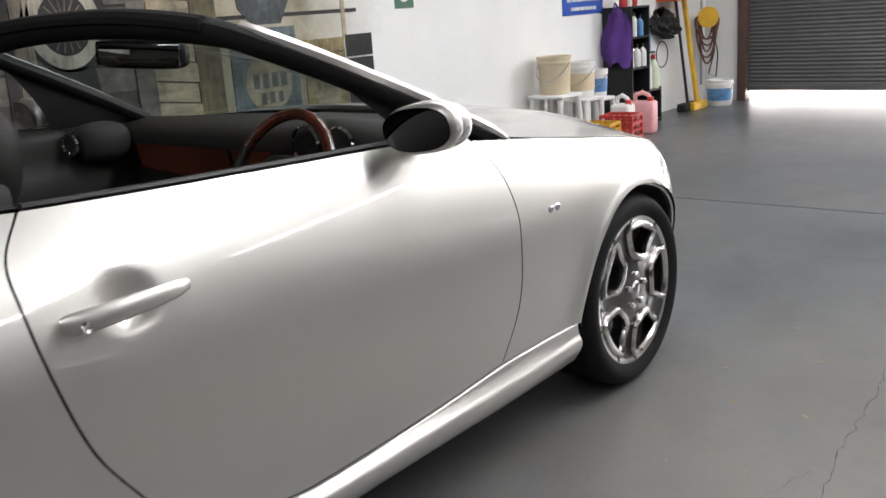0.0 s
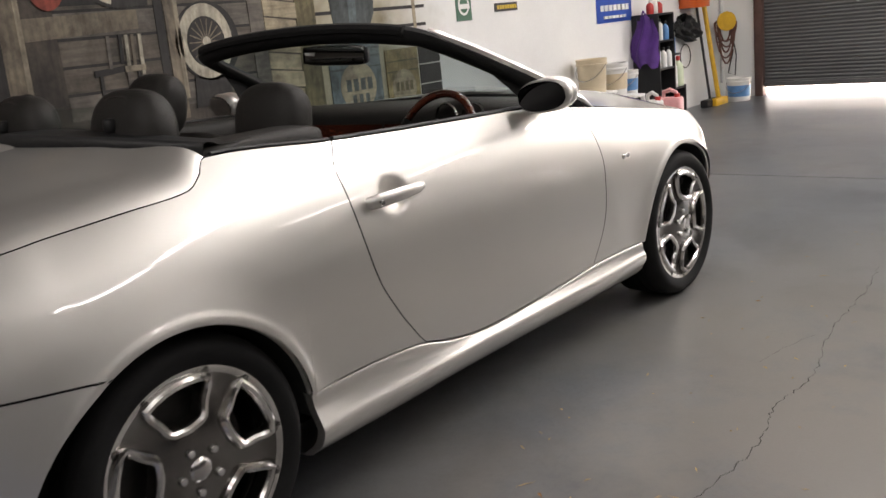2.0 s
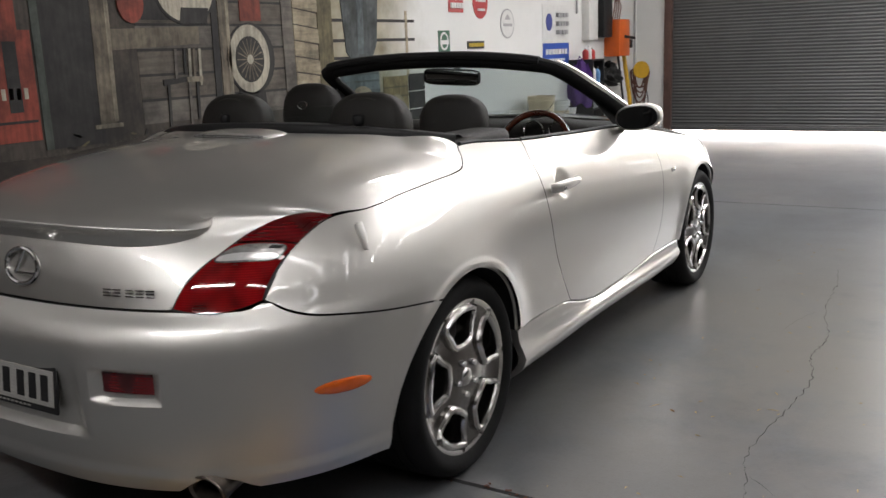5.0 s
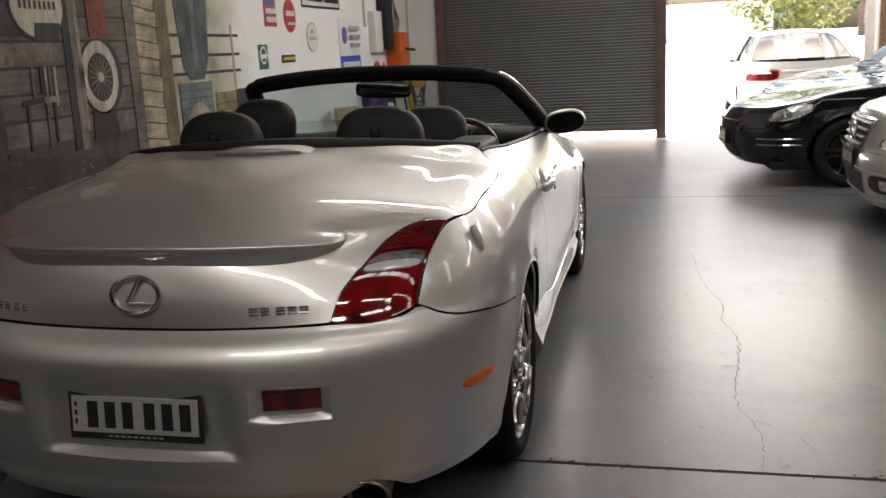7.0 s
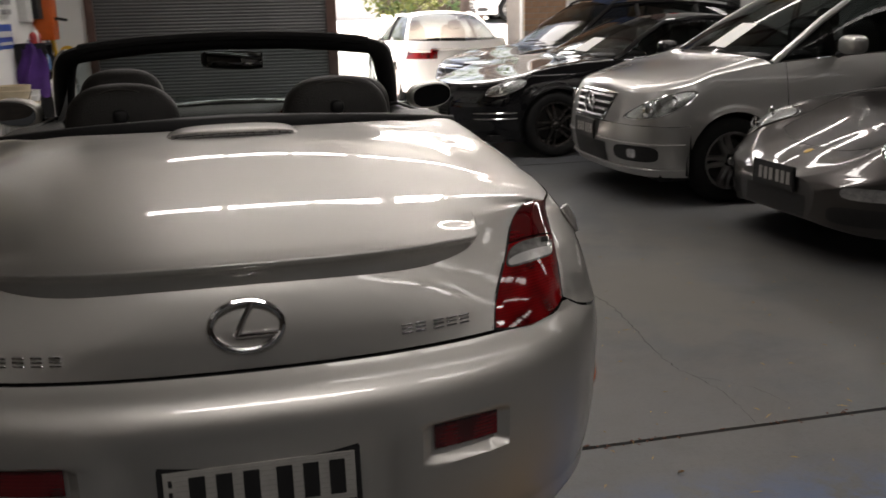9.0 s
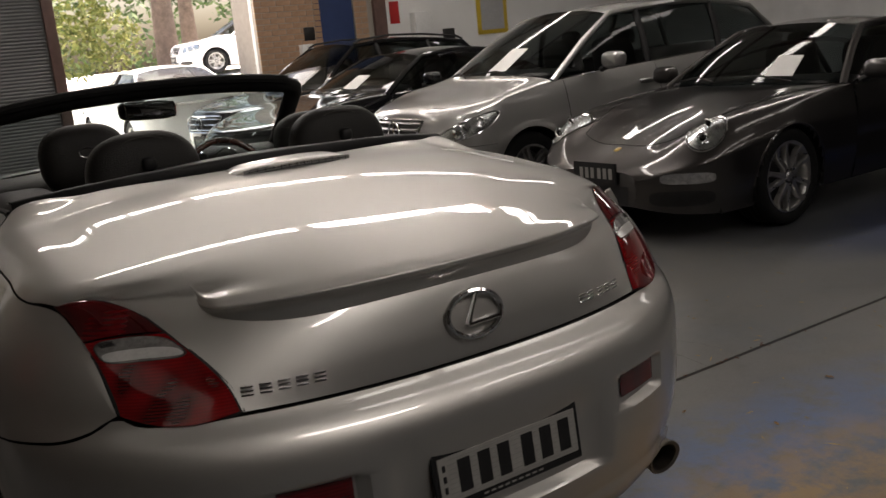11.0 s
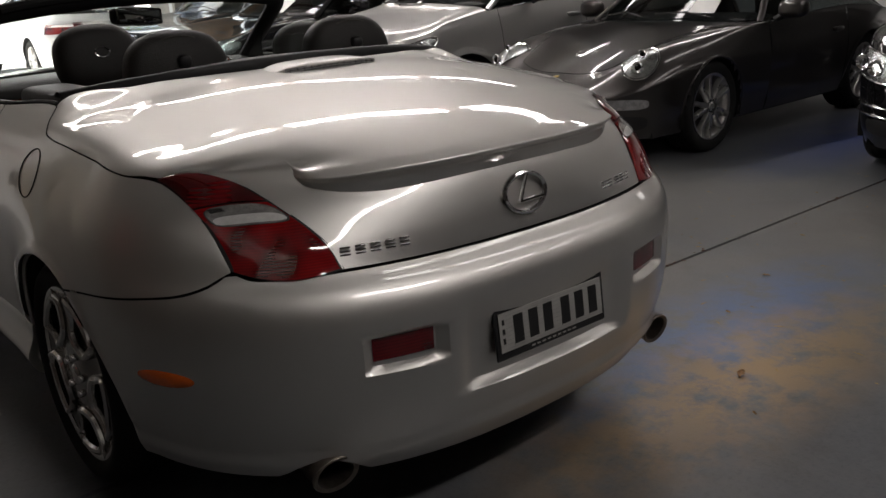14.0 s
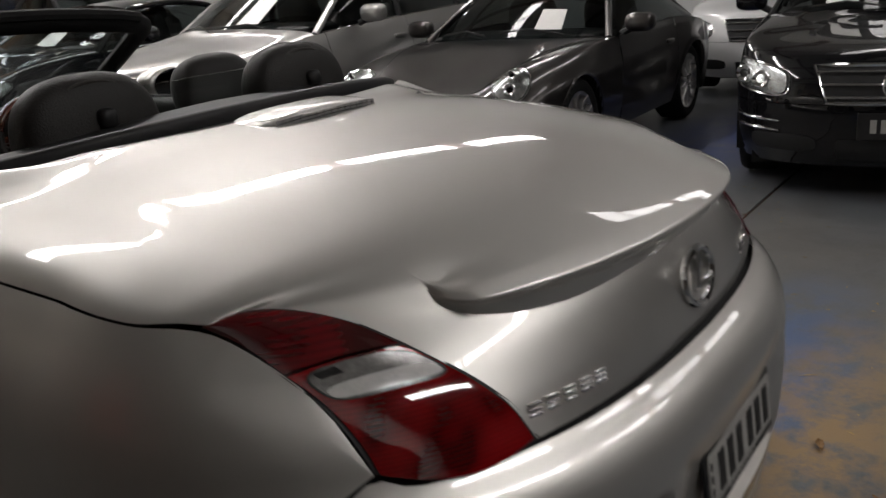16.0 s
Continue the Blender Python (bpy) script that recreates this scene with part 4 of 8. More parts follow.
    pad(bm, pose(0.64 * s, 0.46, 1.02, 0, 0, 0), 0.085, 0.235, 0.055, 0.45, 0.45)
    part("rear_side_trim", bm, LEATHER, CAR)

# cabin tub
bm = B()
box(bm, -0.75, 0.75, 0.15, 2.1, 0.24, 0.3)
box(bm, -0.66, 0.66, 0.1, 0.16, 0.3, 0.95)
box(bm, -0.78, 0.78, 2.0, 2.06, 0.3, 0.93)
box(bm, -0.14, 0.14, 0.6, 2.0, 0.3, 0.62, 0.03)
part("cabin_tub", bm, DARK, CAR)

# black cover behind the seats
bm = B()
def cover(u, v):
    x = lerp(-0.715, 0.715, u)
    k = abs(x) / 0.715
    yb = 0.04 + 0.212 * k ** 2.4
    zb = lerp(1.1, 1.047, k ** 2.3)
    sec = [(0.004, -0.01), (0.004, 0.014), (0.01, 0.03), (0.03, 0.033), (0.06, 0.022), (0.1, 0.02), (0.26 - 0.12 * k, 0.012), (0.27 - 0.12 * k, -0.06)]
    o = spline(sec, v)
    return Vector((x, yb + o[0], zb + o[1]))
grid(bm, cover, 50, 28)
part("roof_cover_panel", bm, PLASTIC, CAR, "black panel over the folded roof")

# rear head restraints, half moons
for s in (1, -1):
    bm = B()
    pad(bm, pose(0.328 * s, 0.30, 1.075, -8, 0, 0), 0.172, 0.07, 0.15, 0.75, 0.62, 36, 24)
    hr = part("rear_headrest", bm, LEATHER, CAR, "dark half-moon rear head restraint")
    bm = B()
    tube(bm, [pose(0.328 * s, 0.30, 1.075, -8, 0, 0) @ Vector((0.168 * math.cos(t), 0.012, 0.15 * math.sin(t))) for t in np.linspace(0.05, math.pi - 0.05, 24)], 0.004, 6)
    part("seam_piping", bm, FABRIC, hr)
    bm = B()
    pad(bm, pose(0.328 * s, 0.236, 1.13, 0, 0, 0), 0.022, 0.02, 0.022, 0.7, 0.7, 12, 8)
    part("belt_guide", bm, PLASTIC, hr)
    bm = B()
    tube(bm, [pose(0.328 * s, 0.30, 1.075, -8, 0, 0) @ Vector((0.145 * math.cos(t), -0.048, 0.127 * math.sin(t))) for t in np.linspace(0.0, math.pi, 24)], 0.0045, 6)
    part("back_seam", bm, LEATHERPALE, hr, "paler stitched seam on the back")
bm = B()
box(bm, -0.17, 0.17, 0.325, 0.331, 1.06, 1.175, 0.002, 1)
ob = part("wind_deflector", bm, CLEAR, CAR, "clear wind deflector between the rear head restraints")

# front seats
for s, hy, hz in ((1, 0.745, 1.1), (-1, 0.86, 1.15)):
    bm = B()
    pad(bm, pose(0.39 * s, hy + 0.42, 0.48, 6, 0, 0), 0.25, 0.27, 0.11, 0.4, 0.4)
    seat = part("front_seat", bm, LEATHER, CAR, "dark leather front seat")
    bm = B()
    pad(bm, pose(0.39 * s, hy + 0.08, hz - 0.4, -16, 0, 0), 0.235, 0.1, 0.25, 0.45, 0.5)
    part("seat_back", bm, LEATHER, seat)
    bm = B()
    pad(bm, pose(0.43 * s if s > 0 else -0.385, hy - 0.015, hz - 0.03, -12, 0, 0), 0.148, 0.07, 0.122, 0.75, 0.65)
    part("headrest", bm, LEATHER, seat)
    if s < 0:
        bm = B()
        tube(bm, [pose(-0.385, hy - 0.015, hz - 0.03, -12, 0, 0) @ Vector((0.026 * math.cos(t), -0.0715, 0.012 + 0.017 * math.sin(t))) for t in np.linspace(0, 2 * math.pi, 20)[:-1]], 0.0028, 5, closed=True)
        part("stitched_mark", bm, CHROME, seat, "small pale stitched oval")
bm = B()
pad(bm, pose(0, 0.33, 0.8, -10, 0, 0), 0.6, 0.1, 0.26, 0.3, 0.3)
part("rear_seat_back", bm, LEATHER, CAR)

# windscreen frame, glass, mirror
FRAME = [(-0.775, 1.93, 0.965), (-0.735, 1.72, 1.07), (-0.68, 1.47, 1.185), (-0.635, 1.31, 1.255), (-0.575, 1.262, 1.283), (-0.4, 1.25, 1.305), (-0.2, 1.255, 1.317), (0.0, 1.26, 1.32)]
FRAME = FRAME + [(-x, y, z) for x, y, z in FRAME[-2::-1]]
bm = B()
fp = [tuple(spline(FRAME, t)) for t in np.linspace(0, 1, 57)]
tube(bm, [(-0.77, 2.03, 0.925)] + fp + [(0.77, 2.03, 0.925)], [0.012] + [0.043 + 0.006 * smooth01(0.25, 0.33, min(t, 1 - t)) for t in np.linspace(0, 1, 57)] + [0.012], 12, flat=0.62)
wf = part("windscreen_frame", bm, FABRIC, CAR, "black padded windscreen frame with roof seals")
bm = B()
tube(bm, [(x, y - 0.035, z + 0.02) for x, y, z in fp[16:41]], 0.02, 8)
part("roof_seal", bm, FABRIC, wf)
for s in (1, -1):
    bm = B()
    tube(bm, [(s * 0.795, 2.06, 0.925)] + [(s * (abs(x) + 0.028), y + 0.018, z + 0.012) for x, y, z in fp[:16]], [0.006] + [0.02] * 4 + [0.022] * 12, 8, flat=0.8)
    part("pillar_cover", bm, SILVER, wf, "silver pillar cover")
    # padded inner trim that widens towards the foot of the pillar
    bm = B()
    def pillar_trim(u, v):
        top = spline(FRAME, lerp(0.035, 0.215 if s < 0 else 0.15, u))
        foot = lerp(1.93, 1.535 if s < 0 else 1.69, u)
        z = lerp(0.955, top[2], v)
        y = lerp(foot, top[1], v ** 1.4)
        return Vector((s * (lerp(0.768, abs(top[0]), v) - 0.018 * math.sin(math.pi * v)), y, z))
    grid(bm, pillar_trim, 16, 10)
    part("pillar_trim", bm, FABRIC, wf, "black inner pillar trim")
bm = B()
def wscreen(u, v):
    t = 2 * u - 1
    top = spline(FRAME, 0.5 + t * 0.235)
    base = (0.735 * t, 2.24 - 0.27 * t * t, 0.985 - 0.02 * t * t)
    k = v
    return Vector([lerp(base[i], top[i], k) + (0.02 * math.sin(math.pi * k) if i == 1 else 0) for i in range(3)])
grid(bm, wscreen, 24, 12)
gl = part("windscreen_glass", bm, SCREEN, wf, "faintly green windscreen glass")
gl.visible_shadow = False
bm = B()
pad(bm, pose(0.015, 1.43, 1.236, -4, 4, 24), 0.14, 0.022, 0.04, 0.45, 0.45)
rv = part("rear_view_mirror", bm, PLASTIC, wf, "black interior mirror")
bm = B()
box(bm, -0.129, 0.129, -0.026, -0.021, -0.033, 0.033, 0.008, 2, pose(0.015, 1.43, 1.236, -4, 4, 24))
part("mirror_glass", bm, surface("smoked_mirror_glass", (0.3, 0.3, 0.29), 0.03, 1.0, 0, 5, 0.02, 50, 0.0, 0.0), rv)
bm = B()
tube(bm, [(0.015, 1.45, 1.26), (0.01, 1.5, 1.28)], 0.014, 8)
part("mirror_stem", bm, PLASTIC, rv)

# dashboard
WOOD = surface("red_brown_wood", (0.082, 0.018, 0.008), 0.25, 0, 1.0, 5, 0.5, 60, 0.3, 0.03)
bm = B()
def dash(u, v):
    x = lerp(-0.735, 0.735, u)
    t = x / 0.735
    o = spline([(2.2 - 0.25 * t * t, 0.975), (2.05 - 0.12 * t * t, 0.985), (1.86, 0.985), (1.78, 0.965), (1.755, 0.92), (1.775, 0.86), (1.8, 0.7), (1.85, 0.5)], v)
    hood = 0.035 * math.exp(-((x - 0.37) / 0.17) ** 2) * smooth01(0.15, 0.35, v) * (1 - smooth01(0.55, 0.75, v))
    return Vector((x, o[0] - hood * 0.6, o[1] + hood))
grid(bm, dash, 50, 28)
db = part("dashboard", bm, LEATHER, CAR, "dark dashboard with wood trim")
for x0, x1 in ((-0.6, -0.09), (-0.07, 0.12), (0.2, 0.56)):
    bm = B()
    grid(bm, lambda u, v: Vector((lerp(x0, x1, u), 1.748 + 0.012 * (1 - v), lerp(0.835, 0.915, v) - 0.02 * math.sin(math.pi * u) * (1 - v))), 16, 6)
    part("wood_trim", bm, WOOD, db, "polished red-brown wood trim")
bm = B()
pad(bm, pose(-0.685, 1.665, 0.93, 0, 0, 0), 0.075, 0.105, 0.072, 0.8, 0.8)
part("dash_end", bm, FABRIC, db)
bm = B()
lathe(bm, [(0.031, 0.0), (0.036, 0.008), (0.041, 0.008), (0.045, 0.0)], 24, pose(-0.68, 1.548, 0.94, 90, 0, 8))
part("air_vent_ring", bm, CHROME, db)
bm = B()
lathe(bm, [(0.0, -0.004), (0.035, 0.0)], 20, pose(-0.68, 1.55, 0.94, 90, 0, 8))
part("air_vent", bm, DARK, db)
for gx in (0.3, 0.44):
    bm = B()
    lathe(bm, [(0.05, 0.0), (0.055, 0.008), (0.06, 0.0)], 24, pose(gx, 1.735, 0.945, 90, 0, 0))
    part("gauge_ring", bm, CHROME, db)
bm = B()
sm = pose(0.375, 1.56, 0.885, 62, 0, 0)
WRAD = 0.185
tube(bm, [sm @ Vector((WRAD * math.cos(t), WRAD * math.sin(t), 0)) for t in np.linspace(0.45, math.pi - 0.45, 26)], 0.016, 10)
st = part("steering_wheel", bm, WOOD, CAR, "wood and leather steering wheel")
bm = B()
tube(bm, [sm @ Vector((WRAD * math.cos(t), WRAD * math.sin(t), 0)) for t in np.linspace(math.pi - 0.45, 2 * math.pi + 0.45, 30)], 0.0155, 10)
for t in (0.1, math.pi - 0.1, 1.5 * math.pi):
    tube(bm, [sm @ Vector((0.05 * math.cos(t), 0.05 * math.sin(t), -0.01)), sm @ Vector((WRAD * math.cos(t), WRAD * math.sin(t), 0))], [0.03, 0.016], 8, flat=0.5)
pad(bm, sm, 0.075, 0.065, 0.025, 0.6, 0.6)
part("wheel_boss", bm, LEATHER, st)
bm = B()
tube(bm, [sm @ Vector((0, 0, -0.02)), sm @ Vector((0, 0, -0.25))], 0.04, 12)
part("steering_column", bm, PLASTIC, st)


# wheels
def wheel_meshes(tr, tw, rr, spokes, half_out, half_mid, r_in, rim_mat, lip_mat, bead=0.007):
    """Meshes of a road wheel; local z points away from the car, z = 0 at the spoke face."""
    out = {}
    bm = B()
    w = tw
    prof = [(rr - 0.006, 0.008), (rr + 0.004, 0.016), (rr + 0.02, 0.021), (lerp(rr, tr, 0.5), 0.026), (tr - 0.022, 0.02), (tr - 0.008, 0.004), (tr - 0.001, -0.016)]
    n = 4
    for k in range(n):
        z = -0.02 - (w - 0.05) * (k + 0.5) / n
        prof += [(tr, z + 0.02), (tr, z + 0.005), (tr - 0.007, z + 0.004), (tr - 0.007, z - 0.001), (tr, z - 0.002)]
    prof += [(tr - 0.001, -w + 0.02), (tr - 0.02, -w), (rr, -w + 0.01)]
    lathe(bm, prof, 72)
    out["tyre"] = (bm, RUBBER)
    bm = B()
    sec = 2 * math.pi / spokes
    rows = [0.0, 0.03, 0.06, r_in * 0.85, r_in] + [lerp(r_in, rr - 0.03, k / 10) for k in range(1, 11)] + [rr - 0.018, rr - 0.006]
    cols = 16
    vs = {}
    def hw(r):
        k = max(0.0, min(1.0, (r - r_in) / (0.045)))
        lat = half_mid * (1 - (1 - k) ** 2.2) ** 0.5 + (half_out - half_mid) * smooth01(r_in + 0.03, rr - 0.03, r)
        return min(math.atan2(lat, max(r, 0.02)), sec * 0.46)
    def zf(r):
        return 0.012 - 0.016 * smooth01(0.05, rr * 0.7, r) + 0.012 * smooth01(rr * 0.75, rr, r)
    for q in range(spokes):
        for j, r in enumerate(rows):
            h = max(hw(r), 0.05)
            for i in range(cols):
                t = i / cols
                if t < 0.5:
                    ang = lerp(-h, h, t * 2)
                else:
                    ang = lerp(h, sec - h, (t - 0.5) * 2)
                lift = 0.007 if i in (0, 8) and j >= 4 else 0.0
                a = q * sec + ang
                vs[q, j, i] = bm.verts.new((r * math.cos(a), r * math.sin(a), zf(r) + lift))
    lo, hi = 4, 14
    for q in range(spokes):
        for j in range(len(rows) - 1):
            for i in range(cols):
                q2, i2 = (q, i + 1) if i + 1 < cols else ((q + 1) % spokes, 0)
                if lo <= j < hi and i < 8:
                    continue
                bm.faces.new((vs[q, j, i], vs[q2, j, i2], vs[q2, j + 1, i2], vs[q, j + 1, i]))
    bmesh.ops.remove_doubles(bm, verts=bm.verts, dist=1e-4)
    edges = [e for e in bm.edges if e.is_boundary and (e.verts[0].co.xy.length < rr - 0.01)]
    ex = bmesh.ops.extrude_edge_only(bm, edges=edges)
    for v in [g for g in ex["geom"] if isinstance(g, bmesh.types.BMVert)]:
        v.co.z -= 0.05
        v.co.xy *= 0.985 if v.co.xy.length > 0.15 else 1.02
    out["spokes"] = (bm, rim_mat)
    bm = B()
    lathe(bm, [(rr - 0.02, 0.006), (rr - 0.008, 0.012), (rr + 0.004, 0.01), (rr - 0.004, 0.0), (rr - 0.02, -0.02), (rr - 0.035, -0.12), (rr - 0.03, -w + 0.02)], 72)
    out["rim_edge"] = (bm, lip_mat)
    bm = B()
    for q in range(spokes):
        loop = []
        for r in [rows[j] for j in range(14, 3, -1)]:
            a = q * sec - max(hw(r), 0.05)
            loop.append((r * math.cos(a), r * math.sin(a), zf(r) + 0.006))
        for r in [rows[j] for j in range(4, 15)]:
            a = q * sec + max(hw(r), 0.05)
            loop.append((r * math.cos(a), r * math.sin(a), zf(r) + 0.006))
        h = max(hw(rows[14]), 0.05)
        for j in range(1, 6):
            a = q * sec + lerp(h, -h, j / 6)
            loop.append((rows[14] * math.cos(a), rows[14] * math.sin(a), zf(rows[14]) + 0.006))
        tube(bm, loop, bead, 8, closed=True)
    out["window_edges"] = (bm, lip_mat)
    bm = B()
    lathe(bm, [(0.0, -0.075), (rr * 0.72, -0.075), (rr * 0.72, -0.09), (0.0, -0.09)], 36)
    out["brake_disc"] = (bm, DISC)
    bm = B()
    lathe(bm, [(0.0, 0.02), (0.022, 0.019), (0.03, 0.014), (0.034, 0.008)], 24)
    out["hub_cap"] = (bm, lip_mat)
    bm = B()
    lathe(bm, [(0.0, 0.024), (0.009, 0.023), (0.0115, 0.019), (0.0115, 0.006)], 8)
    out["wheel_nut"] = (bm, CHROME)
    res = {}
    for k, (bm, mat) in out.items():
        bmesh.ops.recalc_face_normals(bm, faces=bm.faces)
        me = bpy.data.meshes.new(k)
        bm.to_mesh(me)
        bm.free()
        me.polygons.foreach_set("use_smooth", [True] * len(me.polygons))
        me.set_sharp_from_angle(angle=radians(40))
        me.materials.append(mat)
        res[k] = me
    return res


DISC = surface("brake_disc_steel", (0.10, 0.095, 0.09), 0.45, 0.8, scale=14, vary=0.2, bump=0.03)


def put_wheel(meshes, parent, m):
    root = new("wheel", meshes["tyre"])
    root.name = "wheel"
    root.parent = parent
    root.matrix_basis = m
    for k in ("spokes", "rim_edge", "window_edges", "brake_disc", "hub_cap"):
        if k in meshes:
            ob = new(k, meshes[k])
            ob.parent = root
    if "spoke" in meshes:
        for k in range(10):
            ob = new("spoke", meshes["spoke" if k % 2 else "spoke_pair"])
            ob.parent = root
            ob.matrix_basis = pose(0, 0, 0, 0, 0, 72 * (k // 2))
    for k in range(5):
        a = k * 2 * math.pi / 5 + 0.3
        ob = new("wheel_nut", meshes["wheel_nut"])
        ob.parent = root
        ob.location = (0.056 * math.cos(a), 0.056 * math.sin(a), 0)
    return root


W_HERO = wheel_meshes(0.331, 0.22, 0.257, 5, 0.098, 0.062, 0.112, RIMDARK, RIMBRIGHT, 0.0125)
for s in (1, -1):
    for y, spin in ((AXLE_R, 0.75), (AXLE_F, 0.35)):
        put_wheel(W_HERO, CAR, pose(0.876 * s, y + (0.014 if y < 1 else 0.0), 0.331, 0, 90 * s, 0) @ pose(0, 0, 0, 0, 0, math.degrees(spin)))
    # wheel wells
    for y in (AXLE_R, AXLE_F):
        bm = B()
        lathe(bm, [(ARCH_R + 0.004, 0.0), (ARCH_R + 0.002, -0.32), (0.0, -0.33)], 40, pose(0.895 * s, y, AXLE_Z, 0, 90 * s, 0))
        bmesh.ops.delete(bm, geom=[v for v in bm.verts if v.co.z < 0.27], context="VERTS")
        for v in bm.verts:
            edge = flank_x(v.co.y, max(0.15, min(1.0, v.co.z))) - 0.014
            v.co.x = math.copysign(min(abs(v.co.x), edge), v.co.x)
        part("wheel_well", bm, DARK, CAR)
        # rolled lip of the arch
        bm = B()
        pts = []
        for t in np.linspace(0.03 if y > 1 else 0.2, math.pi - 0.09 if y > 1 else math.pi + 0.1, 40):
            yy, zz = y + (ARCH_R + 0.001) * math.cos(t), AXLE_Z + (ARCH_R + 0.001) * math.sin(t)
            p = side(yy, zz)
            pts.append(((p.x - 0.006) * s, p.y, zz))
        tube(bm, pts, 0.0065, 6)
        part("arch_lip", bm, SILVER, CAR)

# ---- the parked cars ----
HEADGLASS = surface("headlamp_glass", (0.5, 0.5, 0.5), 0.08, 0.6, 1.0, 40, 0.3, 300, 0.1, 0.02)
PAPER = surface("paper_sheet", (0.8, 0.79, 0.76), 0.8, scale=15, vary=0.04, bump=0.02)
INTAKE = surface("intake_mesh", (0.01, 0.01, 0.01), 0.6, scale=30, vary=0.3, bump=0.1)
ALLOY = surface("silver_alloy", (0.5, 0.49, 0.48), 0.28, 0.9, 0.4, 14, 0.08, 300, 0.05, 0.0)
REFLECTOR = surface("lamp_reflector", (0.62, 0.62, 0.62), 0.24, 1.0, 0.0, 26, 0.25, 140, 0.2, 0.05)
GOLD = surface("gold_badge", (0.5, 0.33, 0.09), 0.3, 0.9, 0.3, 30, 0.15, 300, 0.05, 0.0)


def twin_spoke_meshes(tr, tw, rr, near, apart, mat):
    """Meshes of a wheel with five pairs of bars; near and apart are half the gap of a pair at the hub and at the rim."""
    res = wheel_meshes(tr, tw, rr, 5, 0.1, 0.08, 0.09, mat, mat)
    for k in ("spokes", "window_edges"):
        res.pop(k)
    for nm, sgn in (("spoke", 1), ("spoke_pair", -1)):
        bm = B()
        def bar(u, v):
            r = lerp(0.045, rr - 0.012, u)
            mid = sgn * lerp(near, apart, smooth01(0.0, 0.85, u))
            w = lerp(0.019, 0.0125, u) + 0.008 * smooth01(0.85, 1.0, u)
            crown = 0.012 - 0.012 * smooth01(0.1, 0.7, u) + 0.014 * smooth01(0.65, 1.0, u)
            prof = [(-1.15, -0.035), (-1.0, -0.004), (-0.75, 0.003), (0.75, 0.003), (1.0, -0.004), (1.15, -0.035)]
            o = prof[int(round(v * 5))]
            return Vector((r, mid + o[0] * w, crown + o[1]))
        grid(bm, bar, 12, 5)
        bmesh.ops.recalc_face_normals(bm, faces=bm.faces)
        me = bpy.data.meshes.new("spoke")
        bm.to_mesh(me)
        bm.free()
        me.polygons.foreach_set("use_smooth", [True] * len(me.polygons))
        me.set_sharp_from_angle(angle=radians(40))
        me.materials.append(mat)
        res[nm] = me
    return res


W_STAR = twin_spoke_meshes(0.325, 0.22, 0.238, 0.014, 0.052, ALLOY)
W_DARK = twin_spoke_meshes(0.32, 0.2, 0.225, 0.02, 0.034, RIMDARK)
W_TWIN = twin_spoke_meshes(0.312, 0.2, 0.215, 0.021, 0.03, ALLOY)


def body_bvh(obs):
    polys, verts = [], []
    for ob in obs:
        polys += [[i + len(verts) for i in pg.vertices] for pg in ob.data.polygons]
        verts += [v.co for v in ob.data.vertices]
    return BVHTree.FromPolygons(verts, polys)


